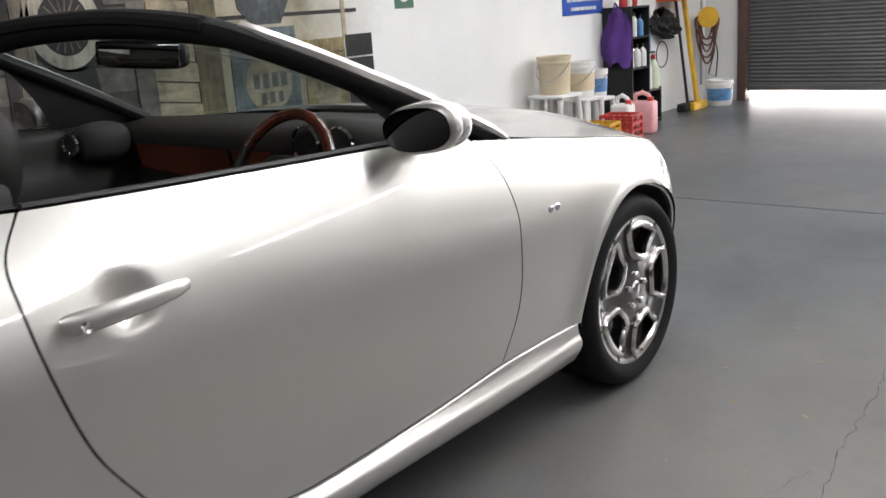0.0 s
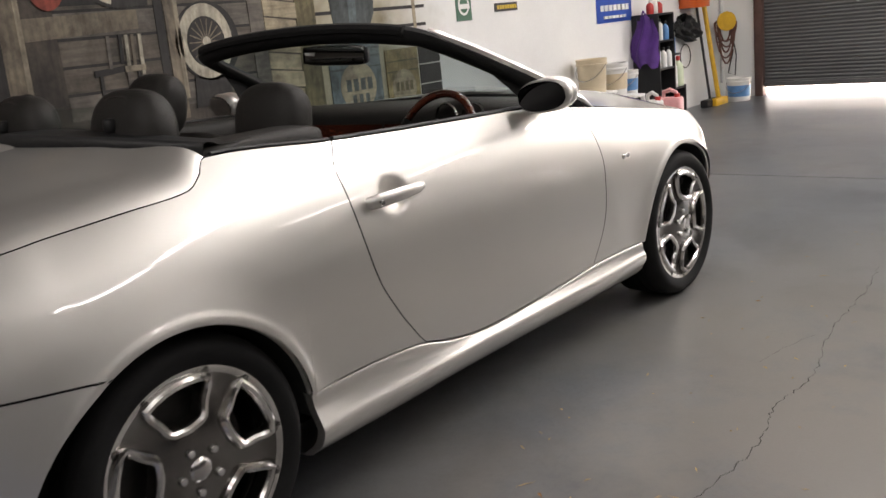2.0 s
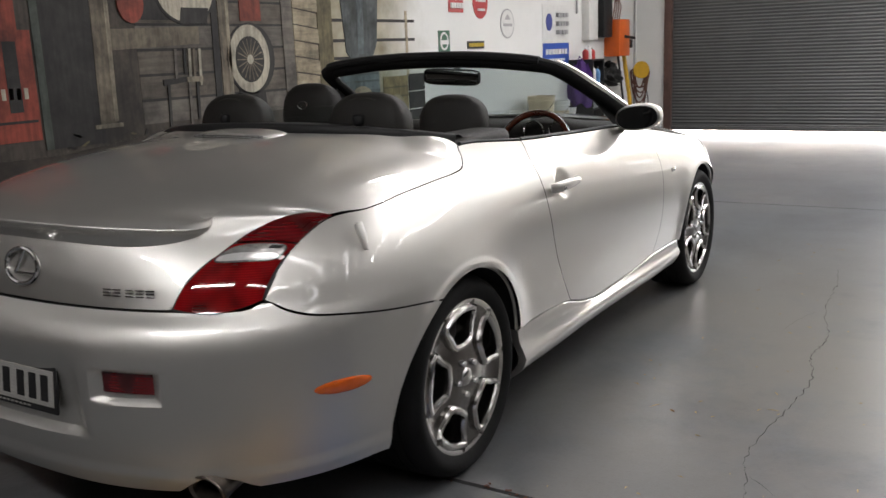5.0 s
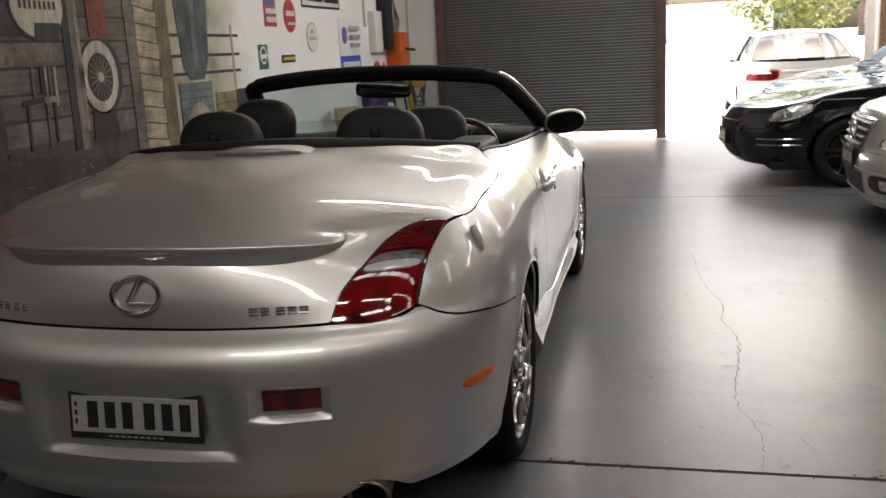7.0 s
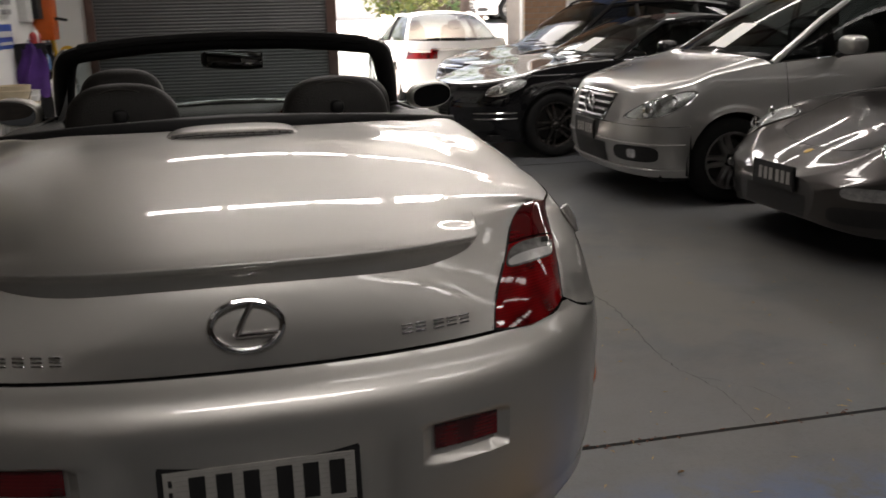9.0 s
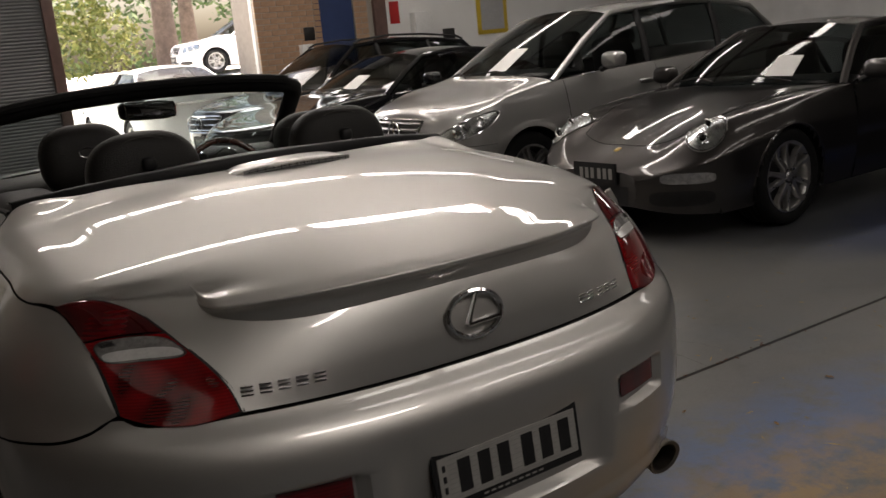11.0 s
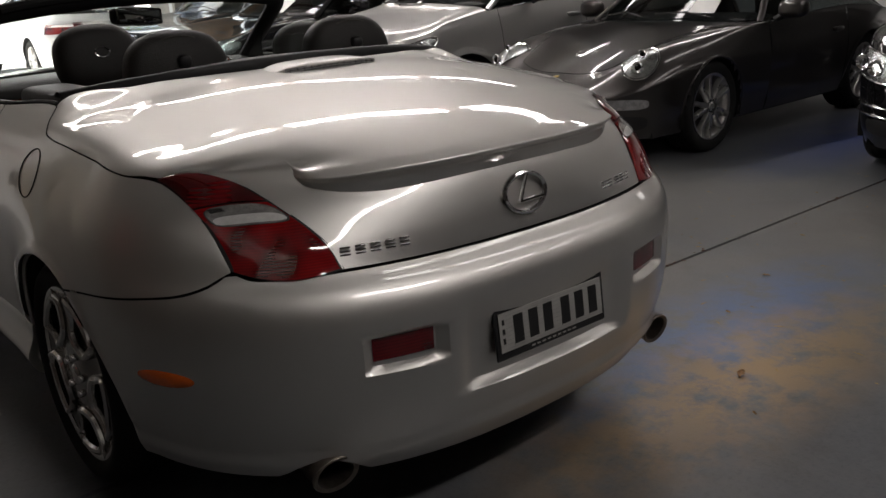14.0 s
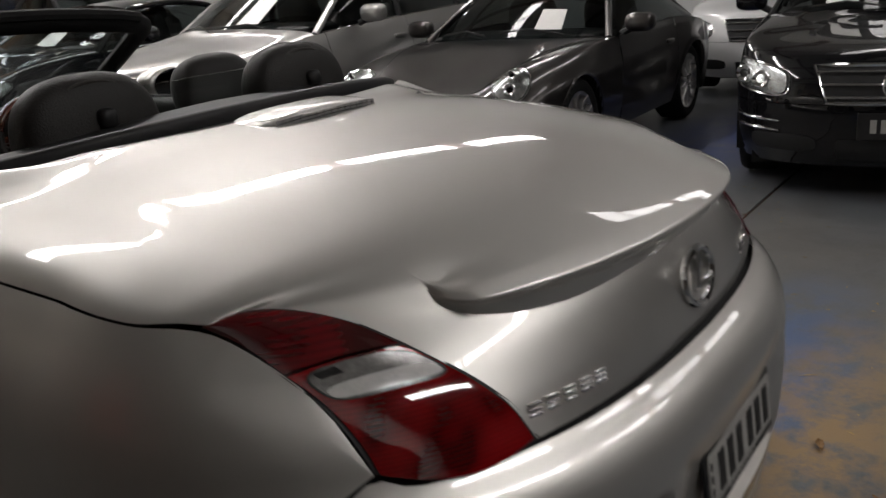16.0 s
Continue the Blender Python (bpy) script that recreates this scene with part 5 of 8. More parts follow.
def lofted_front(car, sp, paint, R):
    """Bonnet, wings and bumper of a low rounded nose, cut from one surface of sections across the car. Returns bonnet and wings, and the surface."""
    ld = sp["loft"]

    def at(y, u):
        g = {k: curve_at(ld["y"], ld[k], y) for k in ("w", "mid", "crest_x", "crest_z", "drop", "side_z", "low_z")}
        xc, zc = g["crest_x"], g["crest_z"]
        pts = [(0.0, g["mid"]), (0.34 * xc, g["mid"] - 0.003), (0.68 * xc, lerp(g["mid"], zc, 0.3)), (0.9 * xc, lerp(g["mid"], zc, 0.88)), (1.06 * xc, zc - 0.002),
               (lerp(xc, g["w"], 0.62), zc - g["drop"]), (g["w"] - 0.008, lerp(zc, g["side_z"], 0.66)), (g["w"], g["side_z"]), (g["w"] - 0.012, lerp(g["side_z"], g["low_z"], 0.55)), (g["w"] - 0.05, g["low_z"])]
        o = spline(pts, abs(u))
        return Vector((math.copysign(o[0], u), y, o[1]))

    ny, nu = 110, 64
    y0, y1 = sp["doors"][0] + 0.003, ld["y"][-1]
    ys = [lerp(y0, y1, 1 - (1 - k / ny) ** 1.7) for k in range(ny + 1)]
    us = [2 * k / nu - 1 for k in range(nu + 1)]
    pt = [[at(y, u) for u in us] for y in ys]
    inside = lambda p: math.hypot(p.y, p.z - 0.31) < R and abs(p.x) > 0.5
    cut = [[inside(p) for p in row] for row in pt]
    for j in range(ny + 1):
        for i in range(nu + 1):
            p = pt[j][i]
            if cut[j][i]:
                near = [cut[b][a] for a, b in ((i - 1, j), (i + 1, j), (i, j - 1), (i, j + 1)) if 0 <= a <= nu and 0 <= b <= ny]
                if not all(near):
                    d = Vector((0, p.y, p.z - 0.31))
                    d = d * (R * 1.001 / max(d.length, 1e-3))
                    pt[j][i] = Vector((p.x, d.y, d.z + 0.31))
    names = {"bonnet": B(), "wing_a": B(), "wing_b": B(), "front_bumper": B()}
    seen = {}
    for j in range(ny):
        for i in range(nu):
            c = [(j, i), (j, i + 1), (j + 1, i + 1), (j + 1, i)]
            m = sum((pt[a][b] for a, b in c), Vector()) / 4
            if all(cut[a][b] for a, b in c):
                continue
            u = (us[i] + us[i + 1]) / 2
            if m.y > 0.34 and m.z < 0.545 or m.y > 0.8:
                k = "front_bumper"
            elif abs(u) < lerp(0.40, 0.25, smooth01(-0.6, 0.6, m.y)) and m.y < 0.63 - 0.8 * (u / 0.25) ** 4 * 0.06:
                k = "bonnet"
            else:
                k = "wing_a" if u > 0 else "wing_b"
            bm = names[k]
            vs = []
            for q in c:
                if (k, q) not in seen:
                    seen[k, q] = bm.verts.new(pt[q[0]][q[1]])
                vs.append(seen[k, q])
            bm.faces.new(vs)
    tip = names["front_bumper"]
    rim = [seen[("front_bumper", (ny, i))] for i in range(nu + 1)]
    tip.faces.new(rim)
    obs = {k: part("front_wing" if k[:4] == "wing" else k, bm, paint, car) for k, bm in names.items()}
    # panel gaps and arch lips
    bonnet_ = obs["bonnet"]
    line = [(lerp(y0, 0.56, q), -lerp(0.40, 0.25, smooth01(-0.6, 0.6, lerp(y0, 0.56, q)))) for q in np.linspace(0, 1, 20)]
    line += [(0.63 - 0.07 * abs(q) ** 3, 0.25 * q) for q in np.linspace(-0.95, 0.95, 20)] + [(y, -u) for y, u in reversed(line)]
    bm = B()
    tube(bm, [at(y, u) for y, u in line], 0.0028, 5)
    part("bonnet_gap", bm, DARK, bonnet_)
    bm = B()
    q = at(0.69, 0.0)
    pad(bm, look(q, q + Vector((0, -0.35, -1.0))), 0.022, 0.029, 0.005, 0.8, 0.75, 16, 8)
    part("bonnet_badge", bm, GOLD, obs["front_bumper"], "small gold shield badge")
    for s in (1, -1):
        bm = B()
        lip = []
        for t in np.linspace(0.02, math.pi - 0.02, 36):
            yy, zz = R * math.cos(t), 0.31 + R * math.sin(t)
            lo, hi = 0.4, 1.0
            for _ in range(24):
                mid = (lo + hi) / 2
                lo, hi = (mid, hi) if at(yy, mid).z > zz else (lo, mid)
            p = at(yy, lo)
            lip.append(((p.x - 0.004) * s, yy, zz))
        tube(bm, lip, 0.009, 6)
        part("arch_lip", bm, paint, obs["wing_a" if s > 0 else "wing_b"])
    return bonnet_, [obs["wing_a"], obs["wing_b"], obs["front_bumper"]], at


def parked_car(name, label, at, paint, sp, wheels, group="parked cars"):
    """A whole car from a table of its lines. Local y points ahead, z up, origin under the front axle."""
    car = thing(name, label, "car", group, at)
    W, YN, nose, tail, wb, R = sp["half"], sp["nose_from"], sp["nose"], sp["tail"], sp["wheelbase"], sp["arch"]
    n = sp.get("round", 2.3)
    ax0 = sp.get("front_axle", 0.0)
    axr = ax0 - wb
    YT = axr - 0.35

    def wide(z):
        return W * curve_at((0.15, 0.3, 0.5, 0.65, 0.8, 0.95, 1.1), (0.93, 0.98, 1.0, 1.0, 0.975, 0.93, 0.86), z)

    def fl(a, z, lift=0.0):
        if a > YN and sp.get("loft"):
            # cast onto the lofted nose from outside
            k = (a - YN) * math.pi / 2
            nr = Vector((math.cos(k), math.sin(k), 0.0))
            p = nose_tree.ray_cast(Vector((0, 0.25, z)) + nr * 2, -nr, 2.0)[0]
            return (p or Vector((0, 0.25, z)) + nr * 0.6) + nr * lift
        if a > YN:
            d = curve_at(sp["nose_z"], sp["nose_y"], z) - YN
            x, yy = oval(wide(z), d, (a - YN) * math.pi / 2, n)
            x2, yy2 = oval(wide(z), d, min(1, a - YN + 0.004) * math.pi / 2, n)
            p = Vector((x, YN + yy, z))
            nr = Vector((x / wide(z) + 0.02, yy / max(d, 0.1) * wide(z) / max(d, 0.3), 0.15)).normalized()
            return p + nr * lift
        if a < YT:
            x, yy = oval(wide(z), YT - tail + (0.12 if z > 0.85 else 0.0), (YT - a) * math.pi / 2, 2.6)
            return Vector((x, YT - yy, z))
        grow = 0.0
        for c, haunch in ((ax0, sp.get("front_haunch", 0.0)), (axr, sp.get("rear_haunch", 0.0))):
            r = math.hypot(a - c, z - 0.31) - R
            if -0.02 < r < 0.16:
                grow += 0.007 * (1 - smooth01(0.02, 0.055, r))
            grow += haunch * math.exp(-((a - c) / 0.42) ** 2) * smooth01(0.3, 0.55, z)
        # a shallow hollow along the doors, under the shoulder
        grow -= sp.get("hollow", 0.012) * math.exp(-((z - 0.46) / 0.12) ** 2) * smooth01(axr + R, axr + R + 0.25, a) * smooth01(ax0 - R, ax0 - R - 0.25, a)
        return Vector((wide(z) + lift + grow, a, z))

    def top(a):
        return curve_at(sp["edge_a"], sp["edge_z"], a)

    def low(a):
        for c in (ax0, axr):
            if abs(a - c) < R:
                return 0.31 + math.sqrt(R * R - (a - c) ** 2)
        return 0.2

    def panel(nm, a0, a1, nu, z0=None, z1=None, mat=paint, sides=(1, -1), lift=0.0, lab="", sub=None):
        out = []
        for s in sides:
            bm = B()
            def f(u, v):
                a = lerp(a0, a1, u)
                p = fl(a, lerp(max(low(a), z0(a) if z0 else 0), z1(a) if z1 else top(a), v), lift)
                return Vector((p.x * s, p.y, p.z))
            grid(bm, f, nu, 22)
            out.append(part(nm, bm, mat, sub or car, lab))
        return out

    cw = sp["cowl"]
    d1 = sp["doors"]
    loft = None
    if sp.get("loft"):
        bonnet_, wings, loft = lofted_front(car, sp, paint, R)
        nose_tree = body_bvh((bonnet_, *wings))
    else:
        wings = panel("front_wing", d1[0] + 0.003, YN + 1.0, 70, z0=lambda a: sp["bumper_z"] if a > ax0 + R else 0)
        panel("front_bumper", ax0 + R + 0.001, YN + 1.0, 40, z1=lambda a: sp["bumper_z"] - 0.004)
    for k in range(len(d1) - 1):
        drs = panel("car_door", d1[k + 1] + 0.003, d1[k] - 0.003, 24)
        for s, dr in zip((1, -1), drs):
            bm = B()
            p = fl(d1[k + 1] + 0.16, sp["belt"] - 0.13)
            pad(bm, Matrix.Translation((p.x * s, p.y, p.z)), 0.02, 0.085, 0.02, 0.5, 0.5, 14, 8)
            part("door_handle", bm, paint, dr)
    panel("rear_wing", YT - 1.0, d1[-1] - 0.003, 50)
    # bonnet
    def hood(u, v):
        t = 2 * u - 1
        a = lerp(cw, YN + 0.985, v)
        e = fl(a, top(a))
        cz = curve_at(sp["hood_v"], sp["hood_z"], v)
        cy = lerp(cw + 0.22, e.y, smooth01(0, 1, v))
        k = abs(t) ** sp.get("hood_pow", 2.4)
        roll = sp.get("roll", 0.03)
        d = (1 - abs(t)) * e.x
        # wing crest, then the roll down to the flank
        z = lerp(cz, e.z + roll, k) - roll * math.exp(-d / sp.get("roll_len", 0.035))
        z += sp.get("crest", 0.0) * math.exp(-((abs(t) - 0.77) / 0.15) ** 2) * smooth01(1.0, 0.7, v) * smooth01(-0.1, 0.25, v)
        z -= sp.get("crease", 0.0) * math.exp(-((abs(t) - 0.5) / 0.07) ** 2) * smooth01(1.0, 0.85, v)
        return Vector(((e.x - 0.004) * t, lerp(cy, e.y, k), z))
    if not loft:
        bm = B()
        grid(bm, lambda u, v: hood(0.5 + 0.5 * math.copysign(1 - (1 - abs(2 * u - 1)) ** 1.5, u - 0.5), v), 60, 44)
        bonnet_ = part("bonnet", bm, paint, car)
    # greenhouse
    rf, rr_, zr = sp["roof_front"], sp["roof_rear"], sp["roof_z"]
    def roof_at(y):
        return curve_at(sp["roof_y"], sp["roof_h"], y)
    def rail(t):
        y = lerp(rf, rr_, t)
        return Vector((sp["roof_half"] - 0.02 * (2 * t - 1) ** 2, y, roof_at(y) - 0.06))
    bm = B()
    def roof(u, v):
        p = rail(v)
        t = 2 * u - 1
        return Vector((p.x * t, p.y + (0.05 if v < 0.01 else 0.0) * (1 - t * t), p.z + 0.06 * (1 - abs(t) ** 2.6)))
    grid(bm, roof, 24, 24)
    part("roof", bm, paint, car)
    bx, by, bz = W - 0.1, cw - 0.02, top(cw) + 0.0
    bm = B()
    def screen(u, v):
        t = 2 * u - 1
        b = Vector((bx * t, by + 0.26 * (1 - t * t), bz + 0.035 * (1 - t * t)))
        q = roof(u, 0.0)
        return lerp(b, q, v) + Vector((0, 0.03, 0.02)) * math.sin(math.pi * v)
    grid(bm, screen, 20, 12)
    ws = part("windscreen", bm, TINT, car, "dark tinted windscreen")
    bm = B()
    tl = sp["glass_rear"]
    def back(u, v):
        t = 2 * u - 1
        b = Vector(((W - 0.14) * t, tl - 0.1 * (1 - t * t), top(tl) + 0.02 * (1 - t * t)))
        return lerp(roof(u, 1.0), b, v) + Vector((0, -0.02, 0.03)) * math.sin(math.pi * v)
    grid(bm, back, 16, 10)
    part("rear_window", bm, TINT, car)
    for s in (1, -1):
        bm = B()
        def sg(u, v):
            y0 = lerp(cw - 0.04, tl + 0.02, u)
            b = Vector(((wide(top(y0)) - 0.025) * s, y0, top(y0) - 0.004))
            t = max(0.0, min(1.0, (y0 - rf) / (rr_ - rf)))
            if y0 > rf:
                k = (cw - y0) / (cw - rf)
                q = lerp(Vector((bx * s, by, bz)), Vector((rail(0).x * s, rf, rail(0).z)), max(0.0, k))
            elif y0 < rr_:
                k = (y0 - tl) / (rr_ - tl)
                q = lerp(Vector(((W - 0.13) * s, tl, top(tl))), Vector((rail(1).x * s, rr_, rail(1).z)), max(0.0, k))
            else:
                q = Vector((rail(t).x * s, y0, rail(t).z))
            return lerp(b, q, v) + Vector((0.02 * s * math.sin(math.pi * v), 0, 0))
        grid(bm, sg, 40, 8)
        part("side_window", bm, TINT, car)
        bm = B()
        pts = [(bx * s, by, bz), (lerp(bx, rail(0).x, 0.55) * s, lerp(by, rf, 0.55) + 0.015, lerp(bz, rail(0).z, 0.55) + 0.015)] + [((rail(t).x + 0.004) * s, rail(t).y, rail(t).z + 0.004) for t in np.linspace(0, 1, 9)] + [((W - 0.13) * s, tl, top(tl))]
        tube(bm, pts, 0.028, 8)
        part("roof_pillar", bm, paint, car)
        for yb in sp.get("pillars", ()):
            bm = B()
            a, c = sg((yb - cw + 0.04) / (tl + 0.02 - cw + 0.04), 0), sg((yb - cw + 0.04) / (tl + 0.02 - cw + 0.04), 1)
            tube(bm, [a, lerp(a, c, 0.5) + Vector((0.022 * s, 0, 0)), c], 0.03, 6)
            part("door_pillar", bm, PLASTIC, car)
        bm = B()
        tube(bm, [(s * (wide(top(y)) - 0.012), y, top(y) + 0.002) for y in np.linspace(cw - 0.1, tl + 0.1, 12)], 0.009, 6)
        part("belt_moulding", bm, CHROME if sp.get("chrome") else PLASTIC, car)
        # mirror
        bm = B()
        mx = Matrix.Translation(((W + 0.075) * s, cw - sp.get("mirror_back", 0.42), sp["belt"] + 0.09))
        pad(bm, mx, 0.11, 0.075, 0.07, 0.65, 0.65, 24, 14)
        mi = part("door_mirror", bm, paint, car)
        bm = B()
        tube(bm, [mx @ Vector((-0.06 * s, 0, -0.04)), mx @ Vector((-0.14 * s, 0.02, -0.08))], 0.025, 8)
        part("mirror_arm", bm, PLASTIC, mi)
        # headlamp
        hl = sp["lamp"]
        if hl.get("on_hood"):
            body_tree = body_bvh((bonnet_, *wings))
            lm = Matrix.Translation((hl["x"] * s, hl["y"], hl["z"])) @ pose(0, 0, 0, -56, 0, -20 * s)
            axis = (lm.to_3x3() @ Vector((0, 0, 1))).normalized()
        bm = B()
        def lamp(u, v, lift=0.006, k=1.0):
            r, t = v * k, u * 2 * math.pi
            ca, sa = math.cos(t), math.sin(t)
            e = hl.get("square", 1.0)
            ca, sa = math.copysign(abs(ca) ** e, ca), math.copysign(abs(sa) ** e, sa)
            a = hl["a"] + r * (hl["ra"] * ca + hl.get("shear", 0) * sa)
            z = hl["z"] + r * (hl["rz"] * sa + hl.get("rise", 0) * ca)
            if hl.get("on_hood"):
                q = lm @ Vector((r * hl["ra"] * ca, r * hl["rz"] * sa, 0))
                p = body_tree.ray_cast(q + axis * 0.2, -axis, 0.4)[0] or q
                return p + axis * (0.003 + lift * (1.3 - r * r))
            p = fl(a, z, lift * (1.5 - r))
            return Vector((p.x * s, p.y, p.z))
        grid(bm, lambda u, v: lamp(u, v, 0.002, 1.05), 32, 6, True)
        hb = part("headlamp", bm, PLASTIC, car, "headlamp with a clear cover")
        bm = B()
        grid(bm, lambda u, v: lamp(u, v, 0.014, 0.97), 32, 6, True)
        gl_ = part("lamp_glass", bm, CLEAR, hb, "clear lamp cover")
        gl_.visible_shadow = False
        bm = B()
        grid(bm, lambda u, v: lamp(u, v, 0.006, 0.93), 32, 6, True)
        part("lamp_bowl", bm, REFLECTOR, hb, "bright lamp reflector")
        bm = B()
        tube(bm, [lamp(k / 40, 1.0, 0.006, 1.0) for k in range(40)], 0.005, 6, closed=True)
        part("lamp_rim", bm, CHROME, hb)
        for q in hl.get("bulbs", ((0.0, 0.0, 0.045),)):
            bm = B()
            c = lamp(0.0, 0.0, 0.02)
            d = lamp(0.0 if q[0] >= 0 else 0.5, abs(q[0]), 0.02)
            d2 = lamp(0.25 if q[1] >= 0 else 0.75, abs(q[1]), 0.02)
            pos = d + d2 - c
            lathe(bm, [(q[2] * 0.5, 0.004), (q[2] * 0.85, 0.012), (q[2], 0.006)], 20, look(pos, pos + Vector((0.25 * s, 1.0, 0.1))) @ pose(0, 0, 0, 180, 0, 0))
            part("lamp_ring", bm, CHROME, hb)
            if not hl.get("projector"):
                continue
            bm = B()
            ball(bm, Matrix.Translation(pos) @ scl(q[2] * 0.55, q[2] * 0.3, q[2] * 0.55), 16, 10)
            part("lamp_projector", bm, DARKMIRROR, hb, "dark projector lens")
        # fog lamp
        for (fa, fz, ra, rz, kind) in sp.get("lower", ()):
            bm = B()
            def intake(u, v):
                t = u * 2 * math.pi
                ca, sa = math.cos(t), math.sin(t)
                ca, sa = math.copysign(abs(ca) ** 0.6, ca), math.copysign(abs(sa) ** 0.6, sa)
                p = fl(fa + ra * v * ca, fz + rz * v * sa, 0.004 if kind != "glass" else 0.008)
                return Vector((p.x * s, p.y, p.z))
            grid(bm, intake, 24, 4, True)
            part("bumper_intake" if kind != "glass" else "fog_lamp", bm, INTAKE if kind != "glass" else HEADGLASS, car)
        # wheels
        for y in (ax0, axr):
            put_wheel(wheels, car, pose((W - 0.035) * s, y, sp["tyre"], 0, 90 * s, 0) @ pose(0, 0, 0, 0, 0, 20))
            bm = B()
            lathe(bm, [(R + 0.003, 0.0), (R + 0.002, -0.3), (0.0, -0.31)], 24, pose((W - 0.01) * s, y, 0.31, 0, 90 * s, 0) @ pose(0, 0, 0, 0, 0, 0 if s > 0 else 0), arc=6.29)
            bmesh.ops.delete(bm, geom=[v for v in bm.verts if v.co.z < 0.2], context="VERTS")
            part("wheel_well", bm, DARK, car)
    bm = B()
    box(bm, -W + 0.12, W - 0.12, tail + 0.25, nose - 0.3, 0.17, 0.24)
    box(bm, -W + 0.14, W - 0.14, tail + 0.3, cw + 0.1, 0.24, sp["belt"] - 0.1)
    part("floorpan", bm, DARK, car)
    # seats seen through the glass
    for sx in (0.36, -0.36):
        bm = B()
        pad(bm, pose(sx, cw - 1.15, sp["belt"] - 0.05, -14, 0, 0), 0.23, 0.09, 0.33, 0.45, 0.5)
        pad(bm, pose(sx, cw - 1.25, sp["belt"] + 0.26, -8, 0, 0), 0.12, 0.05, 0.085, 0.6, 0.6)
        part("car_seat", bm, LEATHER, car)
    bm = B()
    pad(bm, pose(0, cw - 0.2, sp["belt"] - 0.02, 0, 0, 0), W - 0.16, 0.3, 0.07, 0.4, 0.4)
    part("dashboard", bm, PLASTIC, car)
    # wipers
    for x0, x1 in ((0.1, 0.55), (-0.5, -0.02)):
        bm = B()
        tube(bm, [screen(0.5 + x0 / bx / 2, 0.02) + Vector((0, 0.02, 0.02)), screen(0.5 + (x0 + x1) / bx / 4, 0.1) + Vector((0, 0.03, 0.02)), screen(0.5 + x1 / bx / 2, 0.06) + Vector((0, 0.03, 0.02))], 0.007, 5)
        part("wiper", bm, PLASTIC, car)
    # sale sheet inside the windscreen
    if sp.get("sheet") is not None:
        u0 = sp["sheet"]
        bm = B()
        c = [screen(u0, 0.12), screen(u0 + 0.13, 0.12), screen(u0 + 0.13, 0.42), screen(u0, 0.42)]
        nrm = (c[1] - c[0]).cross(c[3] - c[0]).normalized()
        if nrm.z < 0:
            nrm.negate()
        vs = [bm.verts.new(q + nrm * o) for o in (0.006, 0.0045) for q in c]
        bm.faces.new(vs[:4])
        bm.faces.new(vs[7:3:-1])
        for k in range(4):
            bm.faces.new((vs[k], vs[4 + k], vs[4 + (k + 1) % 4], vs[(k + 1) % 4]))
        part("sale_sheet", bm, PAPER, ws, "white sheet of paper on the windscreen", smooth=False)
    # grille
    g = sp.get("grille")
    if g:
        def gface(x, z, lift):
            xx = min(abs(x), wide(z) * 0.99)
            lo, hi = YN, YN + 1.0
            for _ in range(30):
                m = (lo + hi) / 2
                lo, hi = (m, hi) if fl(m, z).x > xx else (lo, m)
            p = fl(lo, z)
            return Vector((x, p.y + lift, z))
        bm = B()
        grid(bm, lambda u, v: gface(lerp(-1, 1, u) * lerp(g["w0"], g["w1"], v), lerp(g["z0"], g["z1"], v), 0.004), 24, 8)
        gr = part("grille", bm, INTAKE, car, "dark grille with bright bars")
        for k in range(g["bars"]):
            z = lerp(g["z0"], g["z1"], (k + 0.5) / g["bars"])
            w = lerp(g["w0"], g["w1"], (k + 0.5) / g["bars"])
            bm = B()
            tube(bm, [gface(x * w, z, 0.014) for x in np.linspace(-0.98, 0.98, 13)], g["bar_r"], 6, flat=0.7)
            part("grille_bar", bm, PLASTIC if g.get("dark") else CHROME if g.get("bright") else RIM, gr)
        bm = B()
        ring = [gface(x * g["w0"], g["z0"], 0.01) for x in np.linspace(-1, 1, 9)] + [gface(x * g["w1"], g["z1"], 0.01) for x in np.linspace(1, -1, 9)]
        tube(bm, ring, 0.012, 6, closed=True)
        part("grille_surround", bm, PLASTIC if g.get("dark") else CHROME, gr)
        if g.get("badge"):
            bm = B()
            c = gface(0, lerp(g["z0"], g["z1"], 0.5), 0.035)
            bmr = g["badge"]
            tube(bm, [c + Vector((bmr * math.cos(t), 0, bmr * math.sin(t))) for t in np.linspace(0, 2 * math.pi, 28)[:-1]], 0.009, 8, closed=True)
            for t in (90, 210, 330):
                tube(bm, [c, c + Vector((bmr * math.cos(radians(t)), 0, bmr * math.sin(radians(t))))], [0.012, 0.005], 6)
            part("emblem", bm, CHROME, gr, "round chrome emblem")
    if sp.get("plate"):
        px, pz, pw = sp["plate"]
        ob = fl(YN + 0.97, pz)
        number_plate(car, pose(px, ob.y + 0.012, pz, 0, 0, 180), pw, 0.1, True)
    if sp.get("chin"):
        z0, z1, w0 = sp["chin"]
        for s in (1, -1):
            bm = B()
            grid(bm, lambda u, v: (lambda p: Vector((p.x * s, p.y, p.z)))(fl(lerp(w0, YN + 1.0, u), lerp(z0, z1, v), 0.004)), 16, 4)
            part("lower_intake", bm, INTAKE, car)
